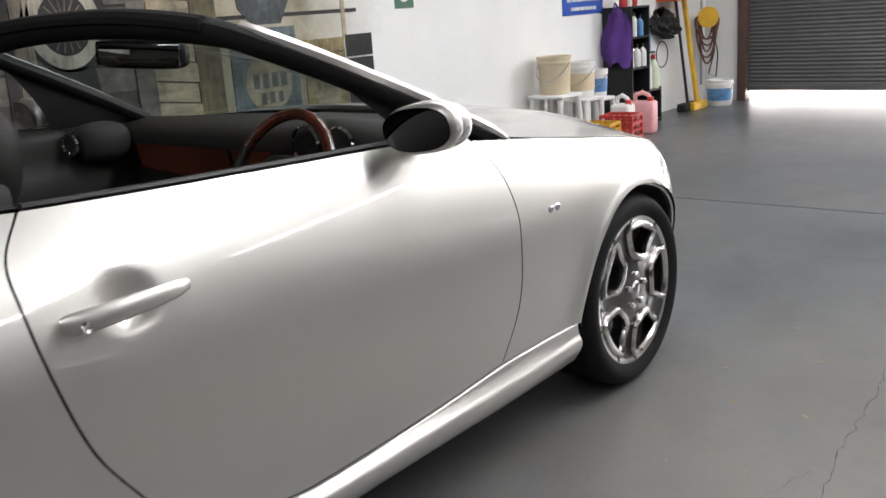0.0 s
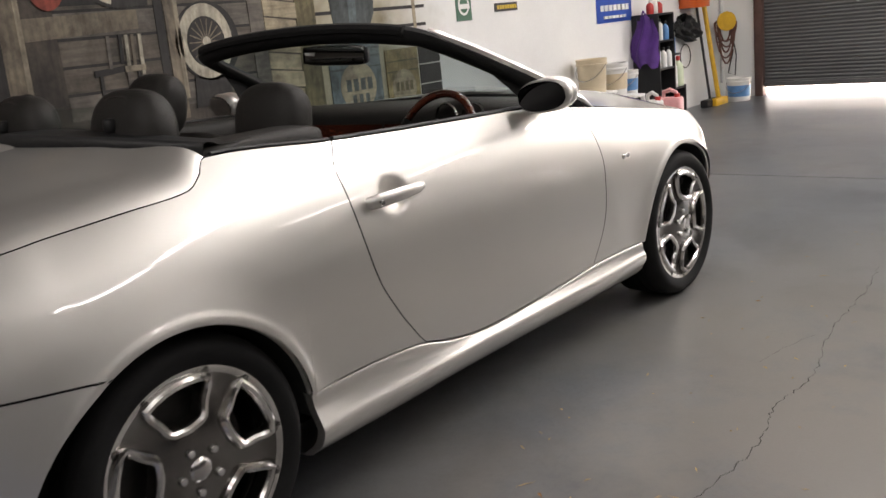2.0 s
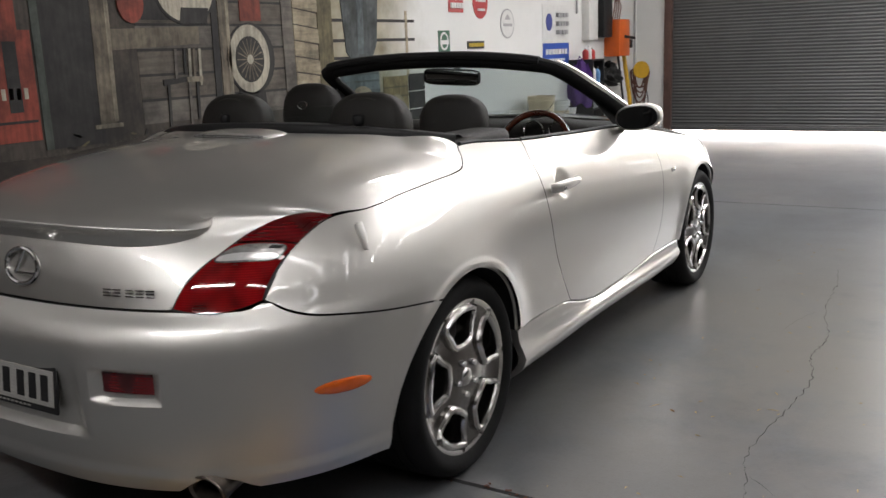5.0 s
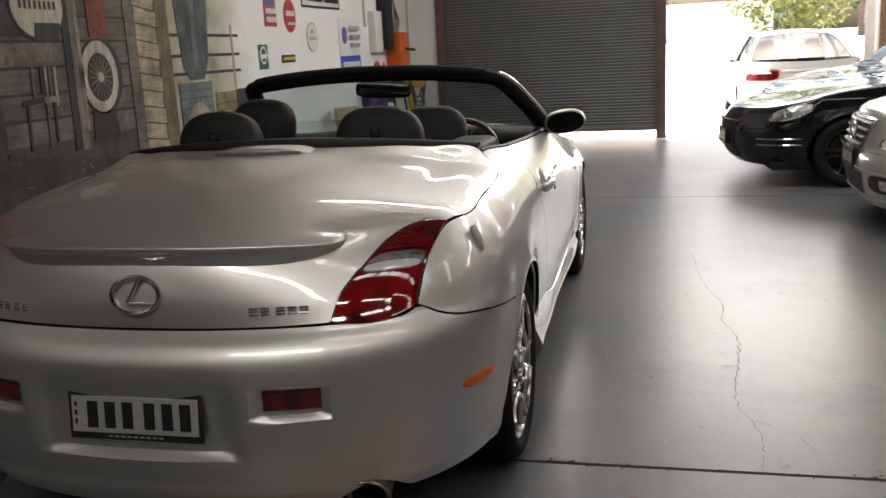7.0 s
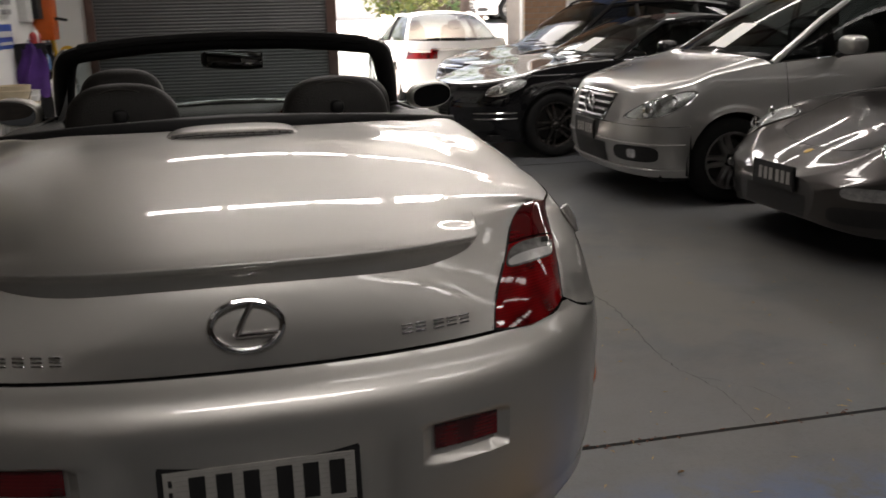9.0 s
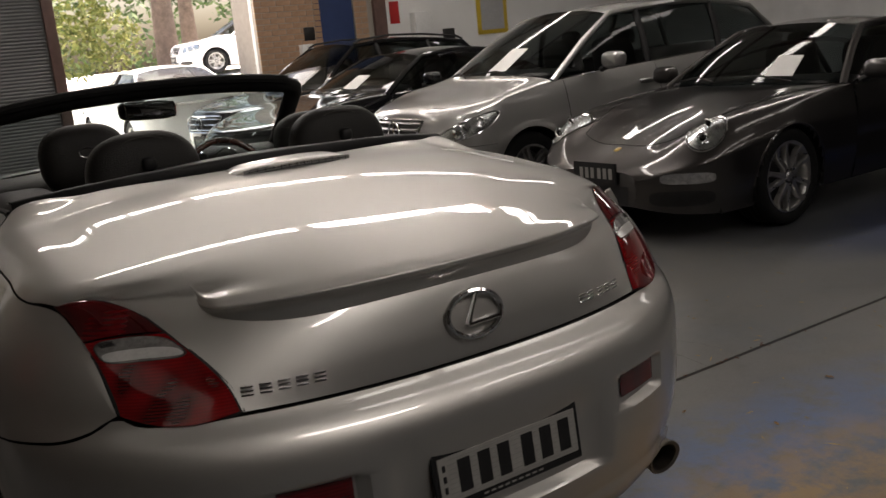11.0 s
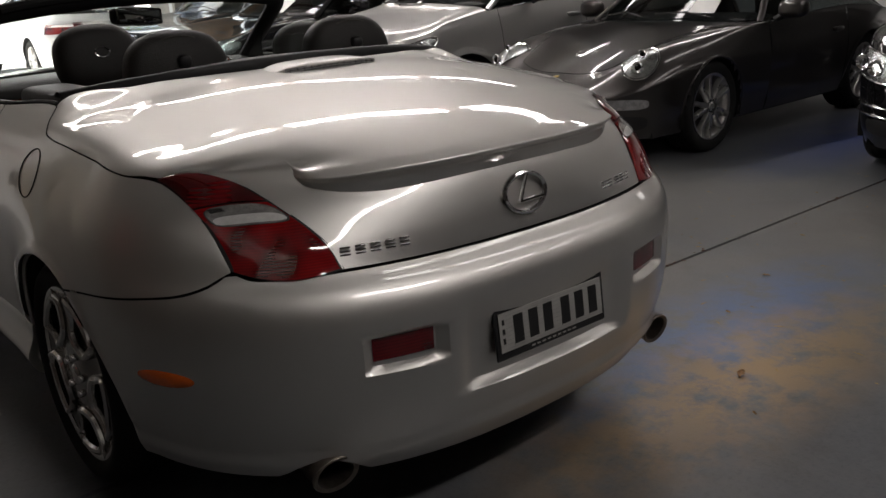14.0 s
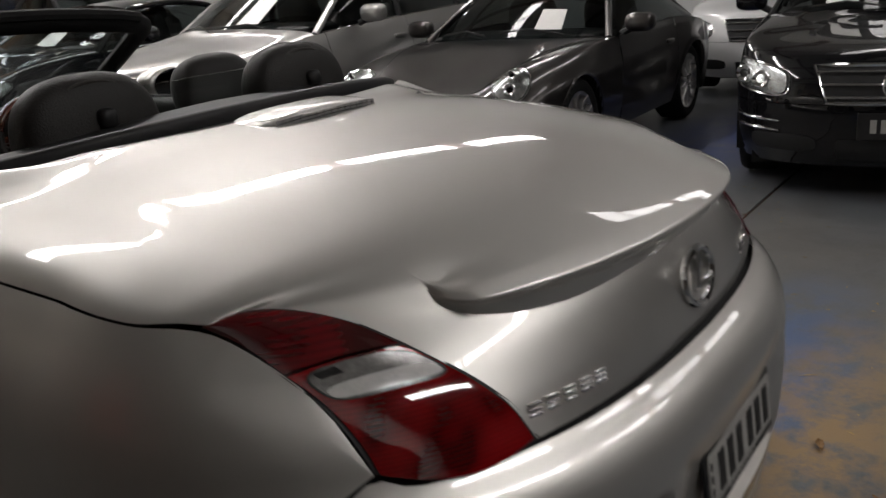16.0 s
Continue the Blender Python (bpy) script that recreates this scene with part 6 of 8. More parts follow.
    if sp.get("lip"):
        for s in (1, -1):
            for nm, z0, r0 in (("bumper_lip", sp["lip"], 0.014), ("bumper_ledge", 0.445, 0.009)):
                bm = B()
                tube(bm, [(lambda p: Vector((p.x * s, p.y, p.z)))(fl(YN + q, z0, 0.004)) for q in np.linspace(0.2, 1.0, 14)], r0, 8, flat=0.7)
                part(nm, bm, paint, car)
    for a0, z0 in sp.get("strips", ()):
        for s in (1, -1):
            bm = B()
            tube(bm, [(lambda p: Vector((p.x * s, p.y, p.z)))(fl(a0 + da, z0 - 0.03 * da, 0.006)) for da in (-0.16, -0.08, 0.0, 0.1, 0.2)], [0.004, 0.008, 0.008, 0.008, 0.004], 6)
            part("bumper_strip", bm, CHROME, car)
    if sp.get("rear_lamps"):
        for s in (1, -1):
            bm = B()
            grid(bm, lambda u, v: (lambda p: Vector((p.x * 1.006 * s, p.y - 0.006, p.z)))(fl(YT - lerp(0.3, 0.72, u), lerp(0.72, 0.86, v))), 10, 4)
            part("tail_lamp", bm, REDLENS, car)
    if sp.get("rails"):
        for s in (1, -1):
            bm = B()
            tube(bm, [(rail(t).x * s, rail(t).y, rail(t).z + (0.075 if 0 < t < 1 else 0.04)) for t in (0, 0.06, 0.3, 0.6, 0.94, 1.0)], 0.016, 6)
            part("roof_rail", bm, PLASTIC, car)
    return car


SPORT = dict(half=0.885, nose_from=0.28, nose=0.88, tail=-3.4, wheelbase=2.35, arch=0.365, tyre=0.325, round=2.1, bumper_z=0.52,
             nose_z=(0.15, 0.3, 0.45, 0.55, 0.65, 0.75, 0.85), nose_y=(0.74, 0.84, 0.87, 0.86, 0.79, 0.66, 0.48),
             edge_a=(-3.8, -3.2, -2.6, -2.0, -1.2, -0.6, -0.2, 0.1, 0.28, 0.5, 0.7, 0.9, 1.28), edge_z=(0.60, 0.70, 0.84, 0.89, 0.865, 0.835, 0.795, 0.755, 0.72, 0.67, 0.635, 0.615, 0.605),
             
             loft=dict(y=(-0.76, -0.4, 0.0, 0.3, 0.5, 0.66, 0.78, 0.86, 0.9), w=(0.885, 0.893, 0.905, 0.885, 0.84, 0.755, 0.64, 0.5, 0.36), mid=(0.885, 0.835, 0.762, 0.69, 0.632, 0.578, 0.53, 0.488, 0.455),
                       crest_x=(0.79, 0.735, 0.69, 0.655, 0.61, 0.53, 0.43, 0.32, 0.22), crest_z=(0.855, 0.845, 0.815, 0.775, 0.722, 0.63, 0.538, 0.488, 0.455), drop=(0.02, 0.03, 0.038, 0.045, 0.05, 0.045, 0.035, 0.025, 0.015),
                       side_z=(0.6, 0.6, 0.6, 0.56, 0.52, 0.48, 0.45, 0.42, 0.39), low_z=(0.2, 0.2, 0.2, 0.19, 0.18, 0.18, 0.19, 0.21, 0.23)), front_haunch=0.012, rear_haunch=0.045, hollow=0.02,
             belt=0.85, cowl=-0.7, doors=(-0.75, -1.95), hood_v=(0, 0.3, 0.6, 0.8, 1.0), hood_z=(0.88, 0.81, 0.70, 0.635, 0.608), hood_pow=2.2,
             roof_front=-1.34, roof_rear=-2.3, roof_z=1.3, roof_half=0.56, roof_y=(-2.4, -2.1, -1.7, -1.34), roof_h=(1.2, 1.265, 1.3, 1.275), glass_rear=-3.0, pillars=(),
             lamp=dict(on_hood=True, projector=True, a=0, x=0.63, y=0.51, z=0.66, ra=0.122, rz=0.16, bulbs=((0.0, 0.42, 0.042), (0.0, -0.35, 0.03))), mirror_back=0.2, sheet=0.2,
             lower=((0.28 + 0.42, 0.42, 0.13, 0.035, "glass"), (0.28 + 0.45, 0.29, 0.16, 0.05, "dark")), plate=(0, 0.44, 0.372), chin=(0.24, 0.36, 1.02), chrome=False)
COMPACT = dict(half=0.888, nose_from=0.2, nose=0.82, tail=-3.45, wheelbase=2.778, arch=0.36, tyre=0.312, round=2.9, roll=0.026, roll_len=0.03, bumper_z=0.58,
               nose_z=(0.15, 0.3, 0.45, 0.55, 0.65, 0.78, 0.9, 1.0), nose_y=(0.67, 0.75, 0.775, 0.77, 0.75, 0.70, 0.61, 0.48),
               edge_a=(-4.1, -3.2, -2.4, -1.6, -0.9, -0.3, 0.0, 0.2, 0.5, 0.8, 1.2), edge_z=(1.12, 1.12, 1.09, 1.06, 1.03, 0.995, 0.955, 0.92, 0.85, 0.805, 0.795),
               belt=1.03, cowl=-0.3, doors=(-0.42, -1.5, -2.4), hood_v=(0, 0.3, 0.6, 0.85, 1.0), hood_z=(1.075, 1.02, 0.955, 0.88, 0.815),
               roof_front=-1.15, roof_rear=-3.0, roof_z=1.6, roof_half=0.62, roof_y=(-3.1, -2.6, -1.9, -1.05), roof_h=(1.5, 1.58, 1.61, 1.55), glass_rear=-3.3, pillars=(-1.45, -2.4),
               lamp=dict(a=0.58, z=0.725, ra=0.25, rz=0.07, rise=-0.085, square=1.15, bulbs=((0.35, 0.0, 0.06), (-0.3, 0.1, 0.045))), mirror_back=0.55, sheet=0.3,
               lower=((0.74, 0.37, 0.16, 0.06, "dark"), (0.76, 0.37, 0.032, 0.034, "glass")), lip=0.255, plate=(0.05, 0.50, 0.372), chin=(0.27, 0.42, 0.98),
               grille=dict(w0=0.27, w1=0.36, z0=0.59, z1=0.79, bars=4, bar_r=0.016, badge=0.09), chrome=True)
SALOON = dict(half=0.888, nose_from=0.2, nose=0.84, tail=-3.75, wheelbase=2.76, arch=0.365, tyre=0.325, round=2.5, bumper_z=0.55,
              nose_z=(0.15, 0.3, 0.45, 0.55, 0.65, 0.75, 0.85, 0.95), nose_y=(0.74, 0.83, 0.85, 0.85, 0.83, 0.78, 0.68, 0.5),
              edge_a=(-4.2, -3.4, -2.6, -1.6, -0.9, -0.4, 0.0, 0.2, 0.5, 0.8, 1.2), edge_z=(0.98, 1.0, 0.98, 0.955, 0.94, 0.925, 0.895, 0.87, 0.82, 0.785, 0.775),
              belt=0.94, cowl=-0.5, doors=(-0.55, -1.6, -2.35), hood_v=(0, 0.3, 0.6, 1.0), hood_z=(0.98, 0.935, 0.885, 0.8),
              roof_front=-1.25, roof_rear=-2.45, roof_z=1.44, roof_half=0.58, roof_y=(-2.6, -2.2, -1.8, -1.25), roof_h=(1.38, 1.43, 1.45, 1.4), glass_rear=-3.05, pillars=(-1.6,),
              lamp=dict(a=0.6, z=0.685, ra=0.2, rz=0.08, rise=-0.03, square=0.55, bulbs=((0.35, 0.0, 0.05), (-0.3, 0.0, 0.05))), mirror_back=0.5, sheet=0.66, strips=((0.56, 0.455), (0.56, 0.40)),
              lower=((0.75, 0.33, 0.16, 0.05, "dark"),), plate=(0, 0.44, 0.372), chin=(0.24, 0.36, 0.98),
              grille=dict(w0=0.36, w1=0.43, z0=0.56, z1=0.755, bars=3, bar_r=0.012, bright=True, badge=0.085), chrome=True)
COUPE = dict(SALOON)
COUPE.update(half=0.91, nose=0.95, nose_from=0.25, nose_y=(0.8, 0.93, 0.96, 0.96, 0.92, 0.82, 0.66, 0.5), round=2.1, edge_z=(0.86, 0.9, 0.95, 0.93, 0.91, 0.9, 0.87, 0.84, 0.77, 0.71, 0.69),
             hood_z=(0.96, 0.9, 0.83, 0.7), cowl=-0.65, roof_front=-1.35, roof_h=(1.27, 1.33, 1.35, 1.31), doors=(-0.7, -2.05), pillars=(), sheet=0.25,
             lamp=dict(a=0.5, z=0.70, ra=0.17, rz=0.06, rise=-0.05, square=0.9, bulbs=((0.2, 0.0, 0.05),)), grille=dict(w0=0.3, w1=0.36, z0=0.36, z1=0.6, bars=7, bar_r=0.006, dark=True))
WAGON = dict(SALOON)
WAGON.update(roof_rear=-3.2, glass_rear=-3.5, roof_h=(1.42, 1.5, 1.54, 1.5), roof_y=(-3.3, -2.6, -1.9, -1.25), pillars=(-1.6, -2.5), rails=True, sheet=None)
TAILSALOON = dict(SALOON)
TAILSALOON.update(rear_lamps=True, sheet=None)

parked_car("sports_coupe", "dark grey rear-engined sports coupe with oval headlamps", pose(4.0, 2.08, 0, 0, 0, 91.5), GREYP, SPORT, W_STAR)
parked_car("compact_van", "pale silver compact hatchback with a barred grille", pose(3.53, 4.13, 0, 0, 0, 89.5), MBP, COMPACT, W_TWIN)
parked_car("grand_tourer", "black low coupe with a price sheet on the windscreen", pose(2.98, 6.62, 0, 0, 0, 95), BLACKP, COUPE, W_DARK)
parked_car("estate_car", "black estate car with roof rails", pose(3.5, 8.95, 0, 0, 0, 97), BLACKP, WAGON, W_TWIN)
parked_car("saloon_car", "black saloon with a bright barred grille", pose(4.56, -0.63, 0, 0, 0, 99), BLACKP, SALOON, W_TWIN)
parked_car("white_saloon", "white saloon parked behind the sports coupe", pose(8.3, 0.95, 0, 0, 0, 95), WHITEP, TAILSALOON, W_TWIN)
parked_car("yard_saloon", "white saloon with red tail lamps in the bright yard", pose(3.5, 14.95, 0, 0, 0, 0), WHITEP, TAILSALOON, W_TWIN)
parked_car("yard_estate", "white estate car in the street beyond the yard", pose(7.2, 21.4, 1.13, 0, 0, 88), WHITEP, WAGON, W_TWIN)

# ---- the left wall: painted mural, signs, shelf and clutter ----
def paint(name, c, vary=0.3, scale=4.0, grain=(1.0, 26.0, 3.0)):
    """Wall paint laid on with a dry brush: patches, dark worn spots and long streaks."""
    m, nt, b = nodes_of("mural_" + name)
    big, spots = noise_tex(nt, scale, 8, 0.65), noise_tex(nt, 2.6, 8, 0.72)
    big.inputs["Distortion"].default_value = 1.2
    tc, mp, streak = nt.nodes.new("ShaderNodeTexCoord"), nt.nodes.new("ShaderNodeMapping"), nt.nodes.new("ShaderNodeTexNoise")
    mp.inputs["Scale"].default_value = grain
    streak.inputs["Scale"].default_value, streak.inputs["Detail"].default_value = 1.6, 6.0
    nt.links.new(tc.outputs["Object"], mp.inputs[0])
    nt.links.new(mp.outputs[0], streak.inputs["Vector"])
    last = ramp(nt, big.outputs["Fac"], [(0.28, shade(c, 1 - vary)), (0.5, c), (0.74, shade(c, 1 + vary))]).outputs[0]
    for fac, stops in ((spots.outputs["Fac"], [(0.36, grey(0.22)), (0.56, grey(1.0)), (0.72, grey(1.25))]), (streak.outputs["Fac"], [(0.3, grey(0.55)), (0.58, grey(1.0))])):
        mx = nt.nodes.new("ShaderNodeMix")
        mx.data_type, mx.blend_type = "RGBA", "MULTIPLY"
        mx.inputs["Factor"].default_value = 0.85
        nt.links.new(last, mx.inputs["A"])
        nt.links.new(ramp(nt, fac, stops).outputs[0], mx.inputs["B"])
        last = mx.outputs["Result"]
    nt.links.new(last, b.inputs["Base Color"])
    b.inputs["Roughness"].default_value = 0.7
    return m


MUR = {"brown": paint("brown", (0.07, 0.056, 0.0445), 0.45, 2.2), "dark": paint("dark", (0.0286, 0.026, 0.0247), 0.4), "wood": paint("wood", (0.2, 0.165, 0.12), 0.35, 6),
       "pale": paint("pale", (0.36, 0.31, 0.23), 0.2, 5), "cream": paint("cream", (0.40, 0.335, 0.23), 0.18, 5, (1.0, 2.5, 22.0)), "grey": paint("grey", (0.15, 0.132, 0.112), 0.3, 5, (1.0, 2.5, 22.0)), "green": paint("green", (0.065, 0.078, 0.065), 0.3),
       "red": paint("red", (0.27, 0.05, 0.03), 0.3, 5), "blue": paint("blue", (0.13, 0.165, 0.175), 0.3, 6), "steel": paint("steel", (0.085, 0.1, 0.1), 0.5, 5), "yellow": paint("yellow", (0.30, 0.235, 0.11), 0.25, 6),
       "olive": paint("olive", (0.156, 0.13, 0.065), 0.4, 4), "white": paint("white", (0.52, 0.475, 0.38), 0.12, 8), "earth": paint("earth", (0.045, 0.034, 0.026), 0.5, 3, (1.0, 5.0, 9.0)), "board": paint("board", (0.128, 0.107, 0.085), 0.4, 3, (1.0, 2.5, 22.0))}
MURAL = tagged(new("mural"), "faded wall mural of an old wooden filling station", "mural")


def fade_paint():
    """The mural's edge runs out into the white wall in a sprayed, uneven border."""
    m, nt, b = nodes_of("mural_sprayed_edge")
    geo, sep = nt.nodes.new("ShaderNodeNewGeometry"), nt.nodes.new("ShaderNodeSeparateXYZ")
    nt.links.new(geo.outputs["Position"], sep.inputs[0])
    nz = noise_tex(nt, 2.2, 5, 0.6)
    add = nt.nodes.new("ShaderNodeMath")
    add.operation = "MULTIPLY_ADD"
    add.inputs[1].default_value = 0.9
    nt.links.new(nz.outputs["Fac"], add.inputs[0])
    nt.links.new(sep.outputs["Y"], add.inputs[2])
    mr = nt.nodes.new("ShaderNodeMapRange")
    mr.inputs["From Min"].default_value, mr.inputs["From Max"].default_value = 4.55, 5.3
    nt.links.new(add.outputs[0], mr.inputs["Value"])
    nz2 = noise_tex(nt, 3.0, 5, 0.6)
    c1 = ramp(nt, nz2.outputs["Fac"], [(0.3, (0.2, 0.175, 0.11)), (0.7, (0.46, 0.42, 0.32))])
    mx = nt.nodes.new("ShaderNodeMix")
    mx.data_type = "RGBA"
    nt.links.new(mr.outputs[0], mx.inputs["Factor"])
    nt.links.new(c1.outputs[0], mx.inputs["A"])
    mx.inputs["B"].default_value = (0.78, 0.78, 0.76, 1)
    nt.links.new(mx.outputs["Result"], b.inputs["Base Color"])
    b.inputs["Roughness"].default_value = 0.75
    return m


def daub(nm, pts, mat, layer, bow=0.0):
    """One flat painted shape on the wall, as (y, z) corners; a higher layer lies over a lower one."""
    bm = B()
    x = WALL_X + 0.002 + 0.0012 * layer
    bm.faces.new([bm.verts.new((x, y, z)) for y, z in pts])
    r = bmesh.ops.extrude_face_region(bm, geom=bm.faces[:])
    for v in [g for g in r["geom"] if isinstance(g, bmesh.types.BMVert)]:
        v.co.x = WALL_X + 0.001
    return part(nm, bm, MUR[mat] if isinstance(mat, str) else mat, MURAL, smooth=False)


def rect(y0, y1, z0, z1, lean=0.0):
    return [(y0, z0), (y1, z0), (y1 + lean, z1), (y0 + lean, z1)]


def ell(y, z, ry, rz, n=36):
    return [(y + ry * math.cos(k * 2 * math.pi / n), z + rz * math.sin(k * 2 * math.pi / n)) for k in range(n)]


daub("painted_field", rect(-0.6, 3.42, 0.0, 4.25), "brown", 0)
# Dark band added out of view, so the tail's left side catches less bounce.
daub("unseen_dark_band", rect(BACK_Y + 0.02, -0.6, 0.0, 2.0), "brown", 0)
daub("painted_field", rect(3.42, 5.2, 0.0, 4.25), fade_paint(), 0)
daub("painted_earth", [(-2.3, 0), (3.3, 0), (3.2, 0.62), (2.6, 0.8), (1.6, 0.92), (0.9, 0.86), (-2.3, 0.9)], "earth", 2)
for k in range(12):
    z = 0.98 + 0.155 * k
    daub("painted_board", rect(1.5, 3.0, z, z + 0.138, 0), "board" if k % 3 else "grey", 1)
for k in range(12):
    daub("painted_gap", rect(1.5, 3.0, 1.118 + 0.155 * k, 1.135 + 0.155 * k), "dark", 2)
rng = random.Random(4)
for k in range(70):
    y, z = rng.uniform(0.3, 3.2), rng.uniform(0.5, 0.95)
    dy, dz = rng.uniform(-0.07, 0.07), rng.uniform(0.005, 0.03)
    daub("painted_stroke", [(y, z), (y + 0.02, z - 0.006), (y + dy + 0.012, z + dz), (y + dy, z + dz + 0.006)] if dy > 0 else [(y + dy, z + dz), (y, z - 0.006), (y + 0.02, z), (y + dy + 0.012, z + dz + 0.006)], ("board", "dark", "brown", "olive")[k % 4], 3 + k % 2)
daub("painted_doorway", rect(0.82, 1.2, 0.9, 2.6), "dark", 3)
daub("painted_pump", rect(0.25, 0.775, 0.96, 1.56), "red", 3)
daub("painted_pump_top", rect(0.3, 0.7, 1.56, 1.95), "red", 3)
daub("painted_pump_shade", rect(0.6, 0.68, 1.12, 1.5), "dark", 4)
daub("painted_pump_line", rect(0.27, 0.76, 1.06, 1.075), "dark", 4)
for k in range(4):
    daub("painted_bar", rect(0.56 + 0.045 * k, 0.585 + 0.045 * k, 1.19, 1.25), "white", 4)
daub("painted_frame", rect(0.79, 0.84, 0.9, 2.6), "green", 4)
daub("painted_post", rect(1.17, 1.29, 1.0, 2.6, 0.03), "wood", 5)
daub("painted_post_light", rect(1.27, 1.3, 1.02, 2.6, 0.03), "pale", 6)
daub("painted_post_foot", rect(1.13, 1.33, 0.985, 1.01), "pale", 6)
daub("painted_beam", [(1.3, 1.44), (2.02, 1.47), (2.02, 1.58), (1.3, 1.565)], "wood", 5)
daub("painted_post", rect(2.2, 2.28, 0.9, 2.6, 0.02), "wood", 6)
daub("painted_post_light", rect(2.27, 2.3, 1.02, 2.6, 0.02), "pale", 7)
daub("painted_post_dark", rect(2.13, 2.19, 0.9, 2.6, 0.03), "dark", 5)
daub("painted_window", rect(1.52, 1.98, 1.62, 2.2), "dark", 4)
# chair in the porch
daub("painted_seat", [(1.68, 1.21), (2.0, 1.24), (2.0, 1.27), (1.68, 1.25)], "dark", 6)
for y, z0, z1, c in ((1.7, 0.95, 1.22, "dark"), (1.78, 1.25, 1.44, "grey"), (1.88, 0.95, 1.24, "grey"), (1.95, 0.98, 1.26, "dark"), (1.9, 1.26, 1.44, "white"), (1.94, 1.26, 1.44, "wood"), (1.99, 1.2, 1.44, "white"), (1.86, 1.28, 1.44, "dark")):
    daub("painted_slat", rect(y, y + 0.022, z0, z1, 0.01), c, 7)
daub("painted_arm", rect(1.88, 2.02, 1.225, 1.26), "pale", 8)
# oval sign and red board above
daub("painted_sign", ell(1.93, 1.8, 0.24, 0.19), "white", 8)
daub("painted_sign_rim", ell(1.93, 1.8, 0.26, 0.21), "dark", 7)
for k in range(8):
    daub("painted_bar", rect(1.76 + 0.045 * k, 1.785 + 0.045 * k, 1.78, 1.83), "dark", 9)
daub("painted_can", rect(1.86, 2.1, 1.6, 1.7, 0.02), "dark", 9)
daub("painted_sign", ell(1.48, 1.72, 0.1, 0.12), "red", 8)
daub("painted_red_board", rect(2.42, 2.63, 1.62, 2.3), "red", 7)
# spare wheel with a pale wall
daub("painted_tyre", ell(2.5, 1.36, 0.245, 0.25), "dark", 6)
daub("painted_whitewall", ell(2.485, 1.36, 0.205, 0.235), "white", 7)
daub("painted_hub_ring", ell(2.485, 1.355, 0.145, 0.16), "dark", 8)
daub("painted_hub_disc", ell(2.485, 1.355, 0.132, 0.147), "dark", 9)
for k in range(18):
    a = k * math.pi / 9
    c, s_ = math.cos(a), math.sin(a)
    daub("painted_spoke", [(2.485 + 0.02 * c - 0.004 * s_, 1.355 + 0.02 * s_ + 0.004 * c), (2.485 + 0.13 * c - 0.004 * s_, 1.355 + 0.145 * s_ + 0.004 * c), (2.485 + 0.13 * c + 0.004 * s_, 1.355 + 0.145 * s_ - 0.004 * c), (2.485 + 0.02 * c + 0.004 * s_, 1.355 + 0.02 * s_ - 0.004 * c)], "wood", 10)
daub("painted_hub", ell(2.485, 1.355, 0.03, 0.033), "white", 11)
daub("painted_shadow", [(2.34, 0.95), (2.64, 0.95), (2.62, 1.13), (2.36, 1.15)], "dark", 6)
daub("painted_corner", rect(2.86, 2.98, 0.72, 3.2, -0.02), "grey", 7)
for k in range(16):
    z = 0.78 + 0.118 * k
    daub("painted_siding", [(2.98, z), (3.27 - 0.012 * (k % 2), z - 0.035), (3.27 - 0.012 * (k % 2), z + 0.072), (2.98, z + 0.108)], "cream", 7)
daub("painted_gap", rect(3.27, 3.45, 0.55, 2.8), "olive", 5)
for z in (1.32, 1.46, 1.62):
    daub("painted_rail", rect(3.3, 4.65, z, z + 0.025), "dark", 3)
for y in (3.36, 4.5):
    daub("painted_rail_post", rect(y, y + 0.035, 1.15, 1.72), "cream", 4)
daub("painted_tank", [(3.62, 1.38), (3.72, 1.28), (3.95, 1.28), (4.05, 1.45), (4.12, 2.1), (4.12, 2.9), (3.55, 2.9), (3.55, 2.0)], "steel", 5)
daub("painted_tank_light", [(3.78, 1.36), (3.86, 1.36), (3.9, 2.8), (3.8, 2.8)], "blue", 6)
daub("painted_drum", rect(3.52, 4.06, 0.4, 1.26), "blue", 7)
for z in (1.05, 1.13, 1.19):
    daub("painted_drum_rib", rect(3.52, 4.06, z, z + 0.015), "steel", 8)
daub("painted_drum_label", ell(3.8, 0.92, 0.19, 0.18), "cream", 9)
for k in range(4):
    daub("painted_bar", rect(3.67 + 0.075 * k, 3.72 + 0.075 * k, 0.89, 0.98), "steel", 10)
for k in range(3):
    daub("painted_bar", rect(3.72 + 0.07 * k, 3.76 + 0.07 * k, 0.79, 0.86), "steel", 10)
daub("painted_drum", rect(4.12, 4.5, 0.4, 1.16), "yellow", 7)
for z in (0.98, 1.06):
    daub("painted_drum_rib", rect(4.12, 4.5, z, z + 0.012), "olive", 8)
daub("painted_drum_label", ell(4.31, 0.85, 0.14, 0.15), "cream", 9)
for k in range(4):
    daub("painted_bar", rect(4.21 + 0.055 * k, 4.245 + 0.055 * k, 0.83, 0.9), "olive", 10)
for z in (0.7, 0.86, 1.02):
    daub("painted_tyre", rect(4.52, 4.78, z, z + 0.15), "dark", 6)

